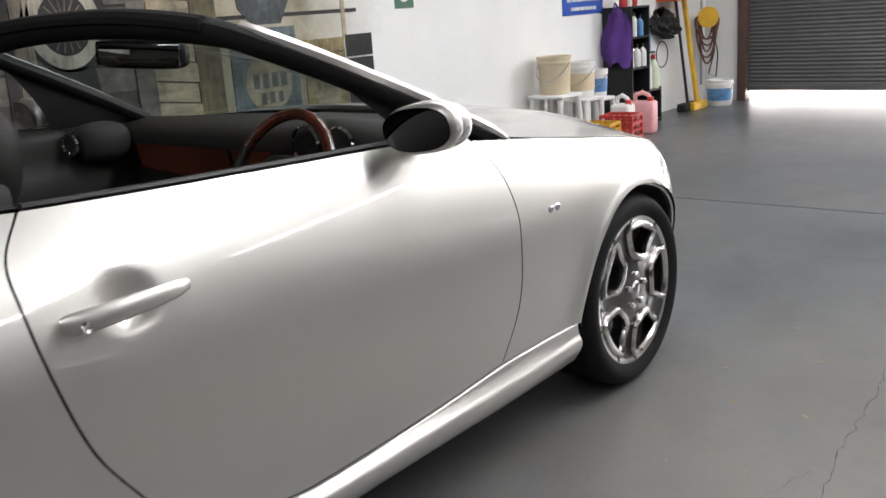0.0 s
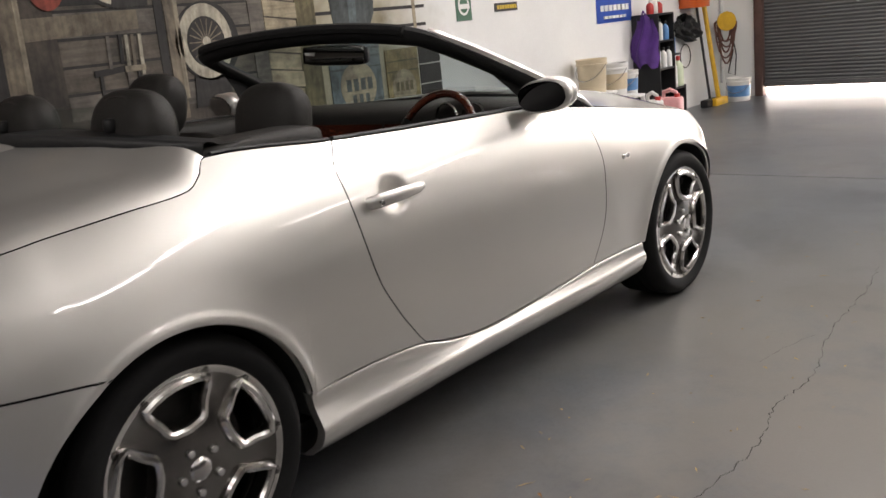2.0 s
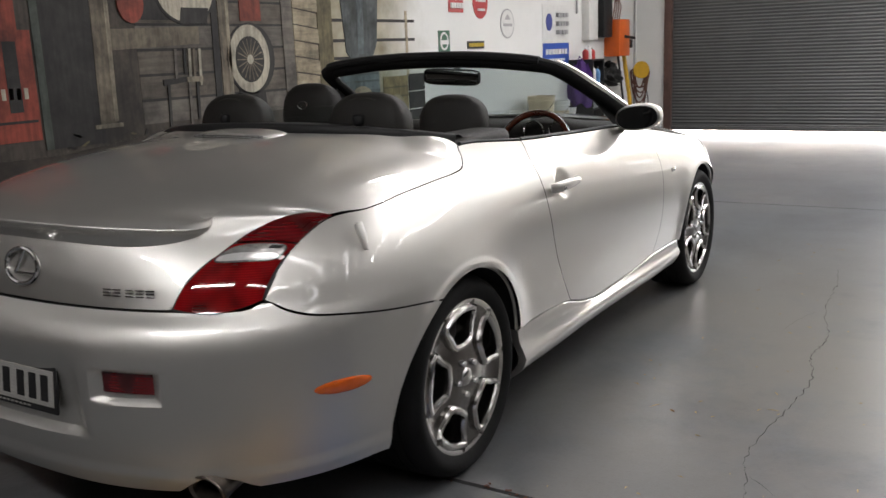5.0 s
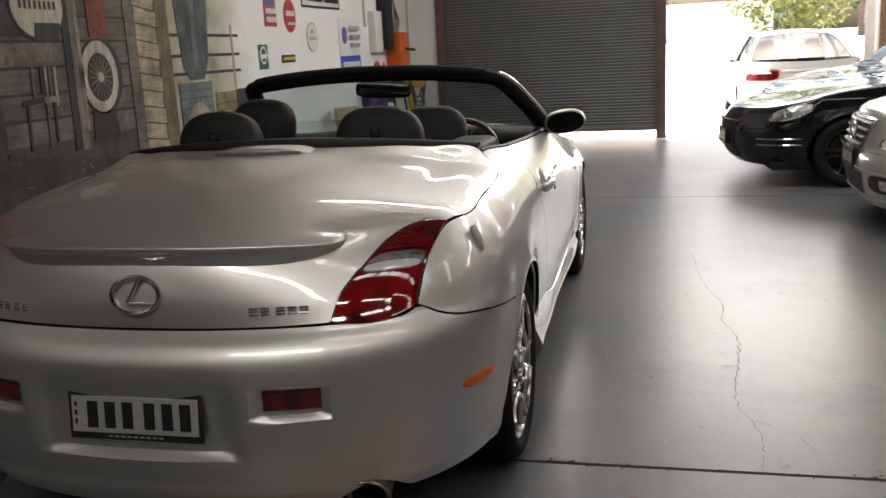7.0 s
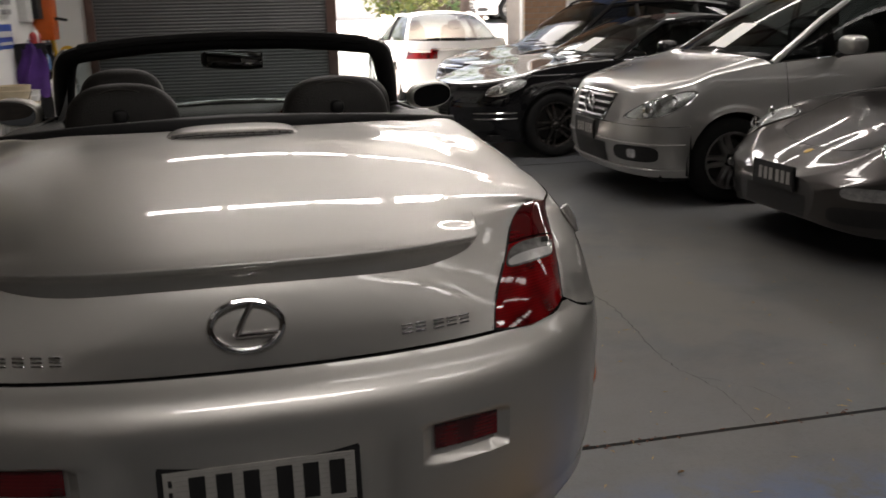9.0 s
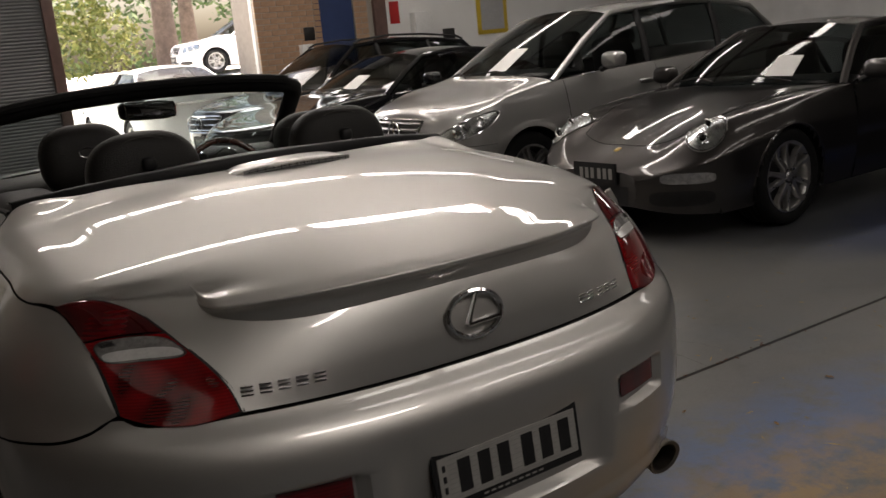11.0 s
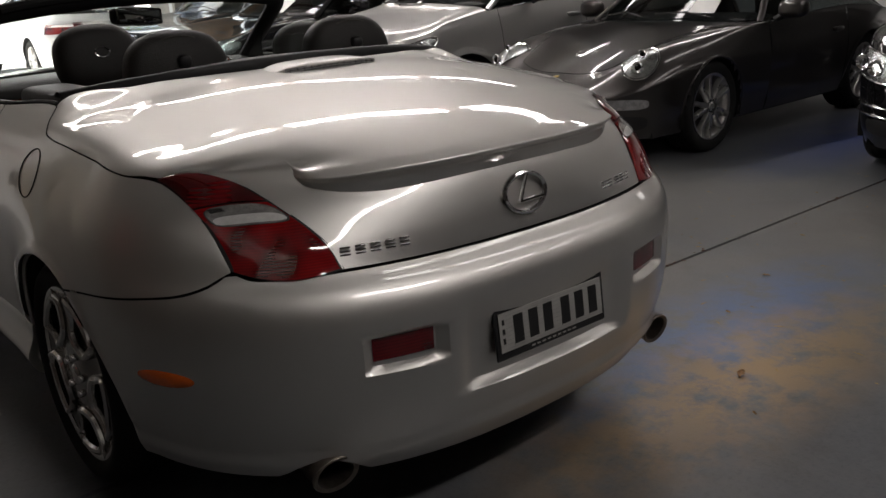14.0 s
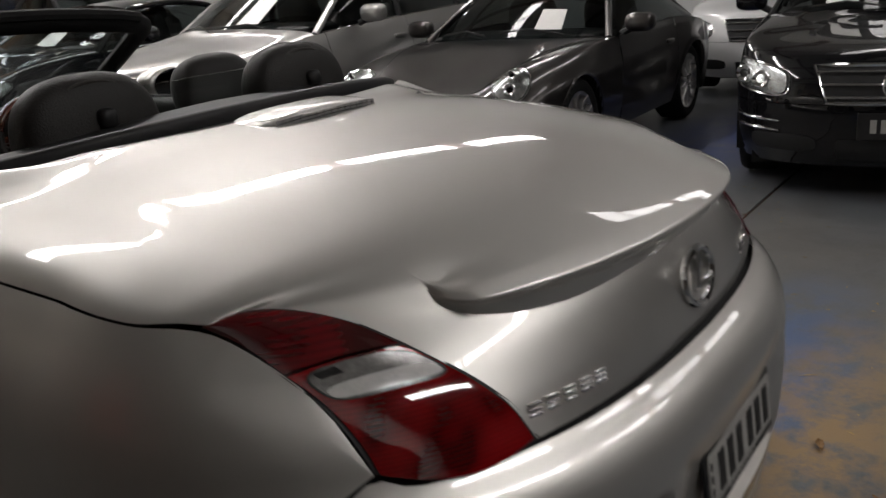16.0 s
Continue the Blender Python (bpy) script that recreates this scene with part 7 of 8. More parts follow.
# enamel signs on the white wall
SIGN = {k: surface("sign_" + k, c, 0.35, scale=20, vary=0.06, bump=0.01) for k, c in
        {"white": (0.72, 0.72, 0.7), "green": (0.02, 0.1, 0.05), "black": (0.012, 0.012, 0.012), "red": (0.45, 0.02, 0.02), "yellow": (0.6, 0.42, 0.04), "blue": (0.03, 0.09, 0.42), "grey": (0.4, 0.4, 0.4), "navy": (0.06, 0.08, 0.3)}.items()}


def wall_sign(label, shapes):
    """A flat sign on the left wall; shapes are (corners, colour), each laid a little over the last."""
    root = None
    for k, (pts, c) in enumerate(shapes):
        bm = B()
        x1 = WALL_X + 0.006 + 0.002 * k
        bm.faces.new([bm.verts.new((x1, y, z)) for y, z in pts])
        r = bmesh.ops.extrude_face_region(bm, geom=bm.faces[:])
        for v in [g for g in r["geom"] if isinstance(g, bmesh.types.BMVert)]:
            v.co.x = WALL_X + (0.0 if k == 0 else 0.005)
        if root is None:
            root = tagged(link_mesh("wall_sign", bm, SIGN[c], None, "", False), label, "sign", "signs on the white wall")
        else:
            part("sign_shape", bm, SIGN[c], root, smooth=False)
    return root


def bars(y0, y1, z0, z1, n, c):
    w = (y1 - y0) / n
    return [(rect(y0 + w * k + w * 0.12, y0 + w * (k + 1) - w * 0.12, z0, z1), c) for k in range(n)]


wall_sign("green and white upright enamel sign", [(rect(5.06, 5.27, 1.32, 1.55), "green"), (ell(5.165, 1.45, 0.075, 0.085), "white"), (ell(5.165, 1.45, 0.055, 0.065), "green"), (rect(5.09, 5.24, 1.42, 1.46), "white")])
wall_sign("small black sign with yellow bars", [(rect(5.61, 5.96, 1.37, 1.445), "black")] + bars(5.64, 5.93, 1.39, 1.425, 8, "yellow"))
wall_sign("round pale sign with a grey emblem", [(ell(6.49, 1.62, 0.16, 0.155), "grey"), (ell(6.49, 1.62, 0.145, 0.14), "white"), ([(6.42, 1.66), (6.56, 1.66), (6.49, 1.72)], "grey"), (rect(6.39, 6.59, 1.59, 1.62), "grey")])
wall_sign("red oval enamel sign with pale script bars", [(ell(5.9, 1.83, 0.155, 0.165), "red")] + bars(5.8, 6.0, 1.83, 1.88, 5, "white") + bars(5.83, 5.97, 1.74, 1.765, 4, "white"))
wall_sign("red and white square sign", [(rect(5.27, 5.55, 1.72, 2.15), "red"), (rect(5.3, 5.52, 1.92, 2.12), "navy")] + bars(5.3, 5.52, 1.84, 1.89, 6, "white") + bars(5.3, 5.52, 1.76, 1.81, 5, "white"))
wall_sign("long white sign in a black border", [(rect(6.25, 7.45, 1.93, 2.16), "black"), (rect(6.28, 7.42, 1.955, 2.135), "white")] + bars(6.36, 6.86, 2.0, 2.09, 8, "black") + bars(6.94, 7.36, 2.0, 2.09, 6, "black"))
wall_sign("white and blue poster board", [(rect(7.37, 8.12, 1.15, 1.84), "white"), (rect(7.37, 8.12, 1.15, 1.4), "blue"), (ell(7.55, 1.64, 0.085, 0.1), "navy")] + bars(7.44, 8.04, 1.27, 1.33, 7, "white") + bars(7.5, 7.95, 1.19, 1.22, 6, "white") + bars(7.74, 8.04, 1.7, 1.75, 4, "grey") + bars(7.74, 8.04, 1.6, 1.65, 4, "grey") + bars(7.74, 8.0, 1.5, 1.55, 3, "grey"))

# black shelf with bottles
PURPLE = surface("purple_cloth", (0.085, 0.025, 0.2), 0.7, scale=5, vary=0.3, fine=90, fine_vary=0.15, bump=0.3)
ORANGE = surface("orange_enamel", (0.65, 0.12, 0.015), 0.4, scale=9, vary=0.1)
YELLOW = surface("yellow_plastic", (0.62, 0.36, 0.02), 0.4, scale=9, vary=0.12)
CREAMP = surface("cream_plastic", (0.62, 0.52, 0.36), 0.45, scale=6, vary=0.1)
WHITEPL = surface("white_plastic", (0.72, 0.72, 0.7), 0.4, scale=8, vary=0.06)
BLUEPL = surface("blue_label", (0.10, 0.25, 0.5), 0.4, scale=14, vary=0.2)
REDPL = surface("red_plastic", (0.5, 0.045, 0.04), 0.4, scale=8, vary=0.12)
PINKPL = surface("pink_plastic", (0.7, 0.36, 0.36), 0.4, scale=8, vary=0.12)
GREENPL = surface("pale_green_liquid", (0.6, 0.68, 0.5), 0.3, scale=8, vary=0.12)
HOSE = surface("brown_hose", (0.12, 0.05, 0.035), 0.6, scale=12, vary=0.2)
STEEL = surface("brushed_steel", (0.5, 0.5, 0.5), 0.25, 0.9, scale=10, vary=0.1)

SX0, SX1, SY0, SY1 = -2.27, -1.95, 8.1, 8.48
SHELF = tagged(new("shelf_unit"), "black open shelf unit crowded with bottles", "shelf")
for z in (0.03, 0.32, 0.58, 0.88, 1.17):
    bm = B()
    box(bm, SX0, SX1, SY0 + 0.021, SY1 - 0.021, z, z + 0.02, 0.002, 1)
    part("shelf_board", bm, PLASTIC, SHELF, smooth=False)
bm = B()
box(bm, SX0, SX0 + 0.008, SY0 + 0.02, SY1 - 0.02, 0.0, 1.165)
part("back_panel", bm, PLASTIC, SHELF, smooth=False)
for y in (SY0, SY1 - 0.02):
    bm = B()
    box(bm, SX0, SX1, y, y + 0.02, 0.0, 1.19, 0.002, 1)
    part("side_panel", bm, PLASTIC, SHELF, smooth=False)


def bottle(x, y, z, r, h, body, cap, label, category="bottle"):
    t = thing("bottle", label, category, "bottles", pose(x, y, z))
    bm = B()
    lathe(bm, [(0.0, 0.0), (r * 0.94, 0.0), (r, r * 0.12), (r, h * 0.62), (r * 0.8, h * 0.74), (r * 0.36, h * 0.82), (r * 0.34, h * 0.9), (0, h * 0.9)], 16)
    part("bottle_body", bm, body, t)
    bm = B()
    lathe(bm, [(r * 0.4, h * 0.86), (r * 0.42, h * 0.98), (r * 0.36, h), (0, h)], 12)
    part("cap", bm, cap, t)
    return t


for k, y in enumerate((8.16, 8.235, 8.305, 8.375, 8.43)):
    bottle(-2.0 - 0.09 * (k % 2), y - 0.01, 0.601, 0.038, 0.22 + 0.02 * (k % 2), STEEL if k % 2 else WHITEPL, PLASTIC, "shiny spray bottle standing on the black shelf")
for k, y in enumerate((8.16, 8.235, 8.305, 8.375, 8.425)):
    bottle(-2.09 + 0.09 * (k % 2), y - 0.01, 0.901, 0.036, 0.2 + 0.03 * (k % 3), (BLUEPL, WHITEPL, PLASTIC, BLUEPL, WHITEPL)[k], PLASTIC, "cleaner bottle standing on the upper shelf")
for k, y in enumerate((8.18, 8.28, 8.39)):
    bottle(-2.08, y, 1.191, 0.04, 0.14 + 0.03 * (k % 2), (REDPL, WHITEPL, REDPL)[k], WHITEPL, "small bottle on top of the shelf unit")
for k, (y, x, c, zz) in enumerate(((8.57, -2.04, WHITEPL, 0.351), (8.71, -2.03, GREENPL, 0.351), (8.66, -2.17, WHITEPL, 0.351))):
    bottle(x, y, zz, 0.06, 0.34, c, REDPL, "tall cleaning bottle with a red trigger cap")

bottle(-2.05, 8.6, 0.731, 0.045, 0.25, BLUEPL, ORANGE, "blue spray bottle with an orange cap")
rack = tagged(new("bottle_rack"), "low black rack with tall spray bottles", "shelf")
bm = B()
box(bm, SX0, SX0 + 0.015, SY1 + 0.004, 8.8, 0.0, 1.0)
part("back_panel", bm, PLASTIC, rack, smooth=False)
bm = B()
box(bm, SX0 + 0.016, -1.98, 8.78, 8.8, 0.0, 0.36, 0.002, 1)
part("side_panel", bm, PLASTIC, rack, smooth=False)
for z in (0.02, 0.33, 0.71):
    bm = B()
    box(bm, SX0 + 0.016, -1.98, SY1 + 0.004, 8.778 if z < 0.5 else 8.66, z, z + 0.02, 0.002, 1)
    part("shelf_board", bm, PLASTIC, rack, smooth=False)

bm = B()
def bag(u, v):
    y = SY0 - 0.012 - 0.075 * math.sin(math.pi * u) * (0.35 + 0.65 * v) - 0.02 * math.sin(u * 14 + v * 3)
    w = lerp(0.2, 0.33, smooth01(0, 0.5, v)) * (1 - 0.25 * smooth01(0.8, 1.0, v))
    return Vector((-2.1 + (u - 0.5) * w + 0.02 * math.sin(v * 7), y, 1.16 - 0.52 * v - 0.03 * math.sin(u * 9)))
grid(bm, bag, 20, 20)
tube(bm, [bag(0.25, 0.02), Vector((-2.12, SY0 - 0.01, 1.23)), bag(0.75, 0.02)], 0.012, 6)
solid("cloth_bag", bm, PURPLE, "purple cloth bag hanging on the shelf side", "bag")


def bucket(x, y, z, r, h, mat, label, band=None, handle=True):
    t = thing("bucket", label, "bucket", "buckets by the wall", pose(x, y, z))
    bm = B()
    lathe(bm, [(0.0, 0.0), (r * 0.86, 0.0), (r * 0.88, 0.01), (r * 0.97, h * 0.8), (r * 1.04, h * 0.81), (r * 1.04, h * 0.86), (r, h * 0.87), (r * 1.03, h * 0.96), (r * 1.05, h), (r * 0.96, h), (r * 0.95, h * 0.9), (0, h * 0.88)], 28)
    part("bucket_body", bm, mat, t)
    if band:
        bm = B()
        lathe(bm, [(r * 0.905 + 0.001, h * 0.2), (r * 0.955 + 0.003, h * 0.68)], 28)
        part("bucket_label", bm, band, t)
    if handle:
        bm = B()
        tube(bm, [(r * 1.04 * math.cos(a), -r * 0.35 * math.sin(a) - r * 0.75 * math.sin(a), h * (0.82 - 0.45 * math.sin(a))) for a in np.linspace(0, math.pi, 14)], 0.004, 5)
        part("bucket_handle", bm, STEEL, t)
    return t


def stool(x, y, h, w, label):
    t = thing("stool", label, "stool", "", pose(x, y, 0))
    bm = B()
    box(bm, -w / 2, w / 2, -w / 2, w / 2, h - 0.03, h, 0.012)
    part("seat", bm, WHITEPL, t)
    for sx in (1, -1):
        for sy in (1, -1):
            bm = B()
            tube(bm, [(sx * w * 0.4, sy * w * 0.4, h - 0.03), (sx * w * 0.46, sy * w * 0.5, 0.0)], [0.026, 0.02], 8)
            part("leg", bm, WHITEPL, t)
    return t


stool(-2.06, 6.85, 0.5, 0.36, "white plastic stool under the tan bucket")
bucket(-2.06, 6.85, 0.5, 0.15, 0.33, CREAMP, "tan plastic bucket standing on a stool")
stool(-2.06, 7.28, 0.42, 0.33, "white plastic stool under the white bucket")
bucket(-2.06, 7.28, 0.42, 0.145, 0.33, WHITEPL, "white plastic bucket with a faint label", CREAMP)
stool(-2.1, 7.66, 0.38, 0.26, "white plastic stool under the small bucket")
bucket(-2.1, 7.66, 0.38, 0.105, 0.26, WHITEPL, "small white bucket with a blue label", BLUEPL)
bucket(-1.9, 10.14, 0.0, 0.15, 0.29, WHITEPL, "white bucket with a blue label in the corner", BLUEPL)


def crate(x, y, w, d, h, mat, label):
    t = thing("crate", label, "crate", "", pose(x, y, 0, 0, 0, 6))
    bm = B()
    box(bm, -w / 2, w / 2, -d / 2, d / 2, 0.0, 0.015)
    part("crate_base", bm, mat, t)
    for k in range(4):
        z = 0.03 + (h - 0.05) * k / 3
        bm = B()
        for s in (1, -1):
            box(bm, -w / 2, w / 2, s * d / 2 - 0.008, s * d / 2 + 0.008, z, z + 0.025)
            box(bm, s * w / 2 - 0.008, s * w / 2 + 0.008, -d / 2 + 0.009, d / 2 - 0.009, z, z + 0.025)
        part("crate_rail", bm, mat, t, smooth=False)
    for k in range(6):
        x0 = lerp(-w / 2, w / 2, k / 5)
        for s in (1, -1):
            bm = B()
            box(bm, x0 - 0.01, x0 + 0.01, s * d / 2 - 0.011, s * d / 2 + 0.011, 0.0, h)
            part("crate_stave", bm, mat, t, smooth=False)
    return t


crate(-1.74, 7.06, 0.28, 0.24, 0.22, YELLOW, "yellow plastic bottle crate on the floor")
crate(-1.72, 7.42, 0.3, 0.24, 0.25, REDPL, "dark red plastic bottle crate on the floor")


def jerrycan(x, y, w, d, h, mat, label):
    t = thing("canister", label, "canister", "", pose(x, y, 0, 0, 0, 8))
    bm = B()
    box(bm, -w / 2, w / 2, -d / 2, d / 2, 0, h * 0.78, 0.03, 3)
    part("canister_body", bm, mat, t)
    bm = B()
    tube(bm, [(-w * 0.28, 0, h * 0.74), (-w * 0.26, 0, h * 0.92), (0, 0, h * 0.98), (w * 0.26, 0, h * 0.9), (w * 0.3, 0, h * 0.74)], 0.022, 8)
    part("canister_handle", bm, mat, t)
    bm = B()
    lathe(bm, [(0.03, 0.0), (0.03, 0.045), (0, 0.045)], 14, Matrix.Translation((w * 0.3, 0, h * 0.76)))
    part("cap", bm, REDPL, t)
    return t


jerrycan(-1.84, 7.68, 0.19, 0.2, 0.4, WHITEPL, "white plastic canister on the floor")
jerrycan(-1.76, 7.93, 0.26, 0.16, 0.4, PINKPL, "red and white plastic canister on the floor")

# orange box, pipes, brooms and hose in the corner
bm = B()
box(bm, WALL_X, WALL_X + 0.22, 9.3, 9.7, 1.2, 1.68, 0.012)
t = solid("wall_box", bm, ORANGE, "orange steel box fixed high on the wall", "wall box")
bm = B()
tube(bm, [(WALL_X + 0.2, 9.5, 1.46), (WALL_X + 0.36, 9.52, 1.43)], 0.018, 8)
part("box_lever", bm, PLASTIC, t)
bm = B()
box(bm, WALL_X, WALL_X + 0.1, 8.55, 8.85, 1.42, 1.95, 0.006)
solid("meter_box", bm, SIGN["white"], "white electrical box on the wall", "electrical box")
bm = B()
box(bm, WALL_X, WALL_X + 0.14, 8.95, 9.25, 1.45, 2.2, 0.006)
solid("switch_board", bm, PLASTIC, "black panel with white paper strips on the wall", "panel")
for y, z1 in ((8.35, 3.9), (9.3, 3.9), (9.5, 3.9), (10.45, 4.2)):
    bm = B()
    tube(bm, [(WALL_X + 0.02, y, 1.75 if y < 10 else 0.2), (WALL_X + 0.02, y, z1)], 0.014, 8)
    solid("conduit", bm, SIGN["grey"], "thin grey conduit running up the wall", "conduit", "conduits")


def broom(x, y, lean, mat, head, label, r=0.016):
    t = thing("broom", label, "broom", "brooms in the corner", pose(x, y, 0))
    bm = B()
    tube(bm, [(0, 0, 0.08), (-lean, 0.03, 1.42)], r, 8)
    part("broom_handle", bm, mat, t)
    bm = B()
    box(bm, -0.05, 0.05, -0.18, 0.18, 0.0, 0.09, 0.012)
    part("broom_head", bm, head, t)
    return t


broom(-2.0, 9.74, 0.2, YELLOW, YELLOW, "yellow-handled floor squeegee leaning on the wall", 0.03)
broom(-2.05, 9.6, 0.18, PLASTIC, PLASTIC, "dark-handled mop leaning on the wall")

t = thing("hose_reel", "yellow hose reel with hanging brown hose loops", "hose", "", pose(WALL_X + 0.13, 10.3, 0.96, 0, 0, 42))
bm = B()
lathe(bm, [(0.0, 0.0), (0.05, 0.0), (0.06, 0.1), (0.12, 0.1), (0.12, 0.12), (0.0, 0.12)], 20, pose(0, 0, 0.03, 90, 0, 0))
part("reel", bm, YELLOW, t)
for k in range(6):
    bm = B()
    w, d = 0.07 + 0.014 * k, 0.22 + 0.07 * ((k * 7) % 5)
    tube(bm, [(w * math.cos(a), -0.05 - 0.012 * (k % 4), 0.06 * math.sin(a) if math.sin(a) > 0 else d * math.sin(a)) for a in np.linspace(0, 2 * math.pi, 26)[:-1]], 0.011, 6, closed=True)
    part("hose_loop", bm, HOSE, t)
bm = B()
tube(bm, [(0.06, -0.04, 0.0), (0.1, -0.04, -0.35), (0.03, -0.04, -0.62), (0.12, -0.04, -0.66), (0.14, -0.04, -0.4), (0.08, -0.04, -0.1)], 0.008, 6)
part("cable_loop", bm, PLASTIC, t)
bm = B()
def jacket(u, v):
    a = u * 2 * math.pi
    w = lerp(0.06, 0.25, smooth01(0, 0.5, v)) * (1 - 0.55 * smooth01(0.6, 1.0, v))
    fold = 0.03 * math.sin(5 * a + 6 * v) + 0.018 * math.sin(9 * a - 11 * v)
    return Vector((WALL_X + 0.085 + (0.07 + fold) * math.cos(a), 9.22 + 0.3 * v * v + (w + fold) * math.sin(a), 1.1 - 0.25 * v + 0.05 * math.sin(a)))
grid(bm, jacket, 36, 20, True)
solid("jacket", bm, FABRIC, "crumpled black jacket hanging on the wall", "jacket")
bm = B()
tube(bm, [(WALL_X + 0.02, 9.4 + 0.14 * math.sin(a), 0.78 - 0.28 * (1 - math.cos(a)) / 2) for a in np.linspace(0, 2 * math.pi, 25)[:-1]], 0.006, 6, closed=True)
solid("cable_loop", bm, PLASTIC, "thin black cable looped on the wall", "cable")
for k in range(4):
    bm = B()
    y0 = 9.36 + 0.08 * k
    tube(bm, [(WALL_X + 0.1, y0, 1.68), (WALL_X + 0.12, y0 + 0.03, 1.85), (WALL_X + 0.08, y0 + 0.16 - 0.07 * k, 2.05), (WALL_X + 0.03, y0 + 0.2 - 0.1 * k, 2.4)], 0.009, 6)
    solid("box_cable", bm, HOSE, "brown cable running up from the orange box", "cable", "cables over the box")
bm = B()
box(bm, WALL_X, WALL_X + 0.05, 10.22, 10.3, 1.3, 1.42, 0.012)
solid("wall_socket", bm, PLASTIC, "small black socket on the white wall", "socket")

# ---- far wall to the right of the open doorway: brick piers and a blue door ----
pier = tagged(new("brick_pier"), "tan brick piers beside the doorway", "brick wall", kind="structure")
bm = B()
for x0, x1 in ((4.3, 5.28), (5.97, 6.3)):
    box(bm, x0 + 0.004, x1 - 0.004, FAR_Y - 0.004, FAR_Y + 0.1, 0.0, CEIL)
box(bm, 4.306, 4.42, FAR_Y + 0.1, FAR_Y + 0.9, 0, CEIL)
part("mortar", bm, MORTAR, pier, smooth=False)
bm = B()
box(bm, 0, 0.23, 0, 0.03, 0, 0.076, 0.004, 1)
me_full = bpy.data.meshes.new("brick")
bm.to_mesh(me_full)
bm.free()
me_full.materials.append(BRICKM)
bm = B()
box(bm, 0, 0.11, 0, 0.03, 0, 0.076, 0.004, 1)
me_half = bpy.data.meshes.new("half_brick")
bm.to_mesh(me_half)
bm.free()
me_half.materials.append(BRICKM)
for row in range(13, 31):
    z = row * 0.086
    x = 4.302
    first = row % 2
    while x < 5.27:
        half = first or x + 0.23 > 5.28
        ob = new("brick", me_half if half else me_full)
        ob.parent, ob.location = pier, (x, FAR_Y - 0.012 - 0.003 * ((row * 7 + int(x * 50)) % 3) / 2, z)
        x += 0.12 if half else 0.24
        first = 0
    for x in ((5.975, 6.095) if row % 2 else (5.975,)):
        ob = new("brick", me_half if row % 2 else me_full)
        ob.parent, ob.location = pier, (x, FAR_Y - 0.012, z)
BLUED = surface("navy_door_paint", (0.022, 0.045, 0.13), 0.4, scale=3, vary=0.15)
d2 = tagged(new("door_2"), "dark blue painted door between brick piers", "door", kind="structure")
bm = B()
box(bm, 5.29, 5.96, FAR_Y + 0.02, FAR_Y + 0.06, 0.01, 3.0, 0.004, 1)
part("door_leaf", bm, BLUED, d2)
bm = B()
lathe(bm, [(0.0, 0.05), (0.03, 0.045), (0.03, 0.0)], 14, pose(5.36, FAR_Y + 0.02, 1.05, 90, 0, 0))
part("door_knob", bm, STEEL, d2)
bm = B()
box(bm, 6.3, 6.52, FAR_Y - 0.08, FAR_Y, 0, CEIL, 0.004, 1)
solid("column", bm, BROWN, "dark brown steel column on the end wall", "column", kind="structure")


def far_box(nm, label, cat, x0, x1, z0, z1, d, mat):
    bm = B()
    box(bm, x0, x1, FAR_Y - d, FAR_Y, z0, z1, 0.006)
    return solid(nm, bm, mat, label, cat)


far_box("fire_notice", "small red notice on the end wall", "sign", 6.62, 6.8, 1.75, 2.1, 0.01, SIGN["red"])
far_box("meter_box", "white meter box on the brick pier", "electrical box", 4.95, 5.14, 1.3, 1.55, 0.12, SIGN["white"])
far_box("vent_panel", "dark vent panel on the brick pier", "vent", 5.06, 5.24, 1.6, 1.8, 0.02, SIGN["black"])
far_box("wall_cabinet", "pale wall cabinet on the end wall", "cabinet", 7.0, 7.35, 1.4, 1.9, 0.16, SIGN["white"])
far_box("fire_blanket_case", "small dark case on the end wall", "case", 7.62, 7.8, 1.3, 1.6, 0.1, SIGN["black"])
nb = far_box("notice_board", "yellow-framed notice board on the end wall", "notice board", 8.35, 9.0, 1.45, 2.3, 0.02, SIGN["yellow"])
bm = B()
box(bm, 8.43, 8.92, FAR_Y - 0.024, FAR_Y - 0.021, 1.52, 2.24)
part("notice_sheet", bm, SIGN["grey"], nb, smooth=False)

# ---- outside ----
def tree_leaves(name, mat_cols):
    m, nt, b = nodes_of(name)
    gi = nt.nodes.new("ShaderNodeNewGeometry")
    r = ramp(nt, gi.outputs["Random Per Island"], [(0.0, mat_cols[0]), (0.6, mat_cols[1]), (1.0, mat_cols[2])])
    nt.links.new(r.outputs[0], b.inputs["Base Color"])
    b.inputs["Roughness"].default_value = 0.6
    b.inputs["Transmission Weight"].default_value = 0.0
    return m


LEAF = tree_leaves("green_leaves", ((0.025, 0.06, 0.012), (0.05, 0.1, 0.02), (0.09, 0.14, 0.035)))
LEAFY = tree_leaves("yellow_green_leaves", ((0.09, 0.12, 0.02), (0.16, 0.18, 0.035), (0.22, 0.22, 0.06)))
BARK = surface("grey_brown_bark", (0.14, 0.10, 0.075), 0.9, scale=5, vary=0.35, fine=30, fine_vary=0.3, bump=0.6)


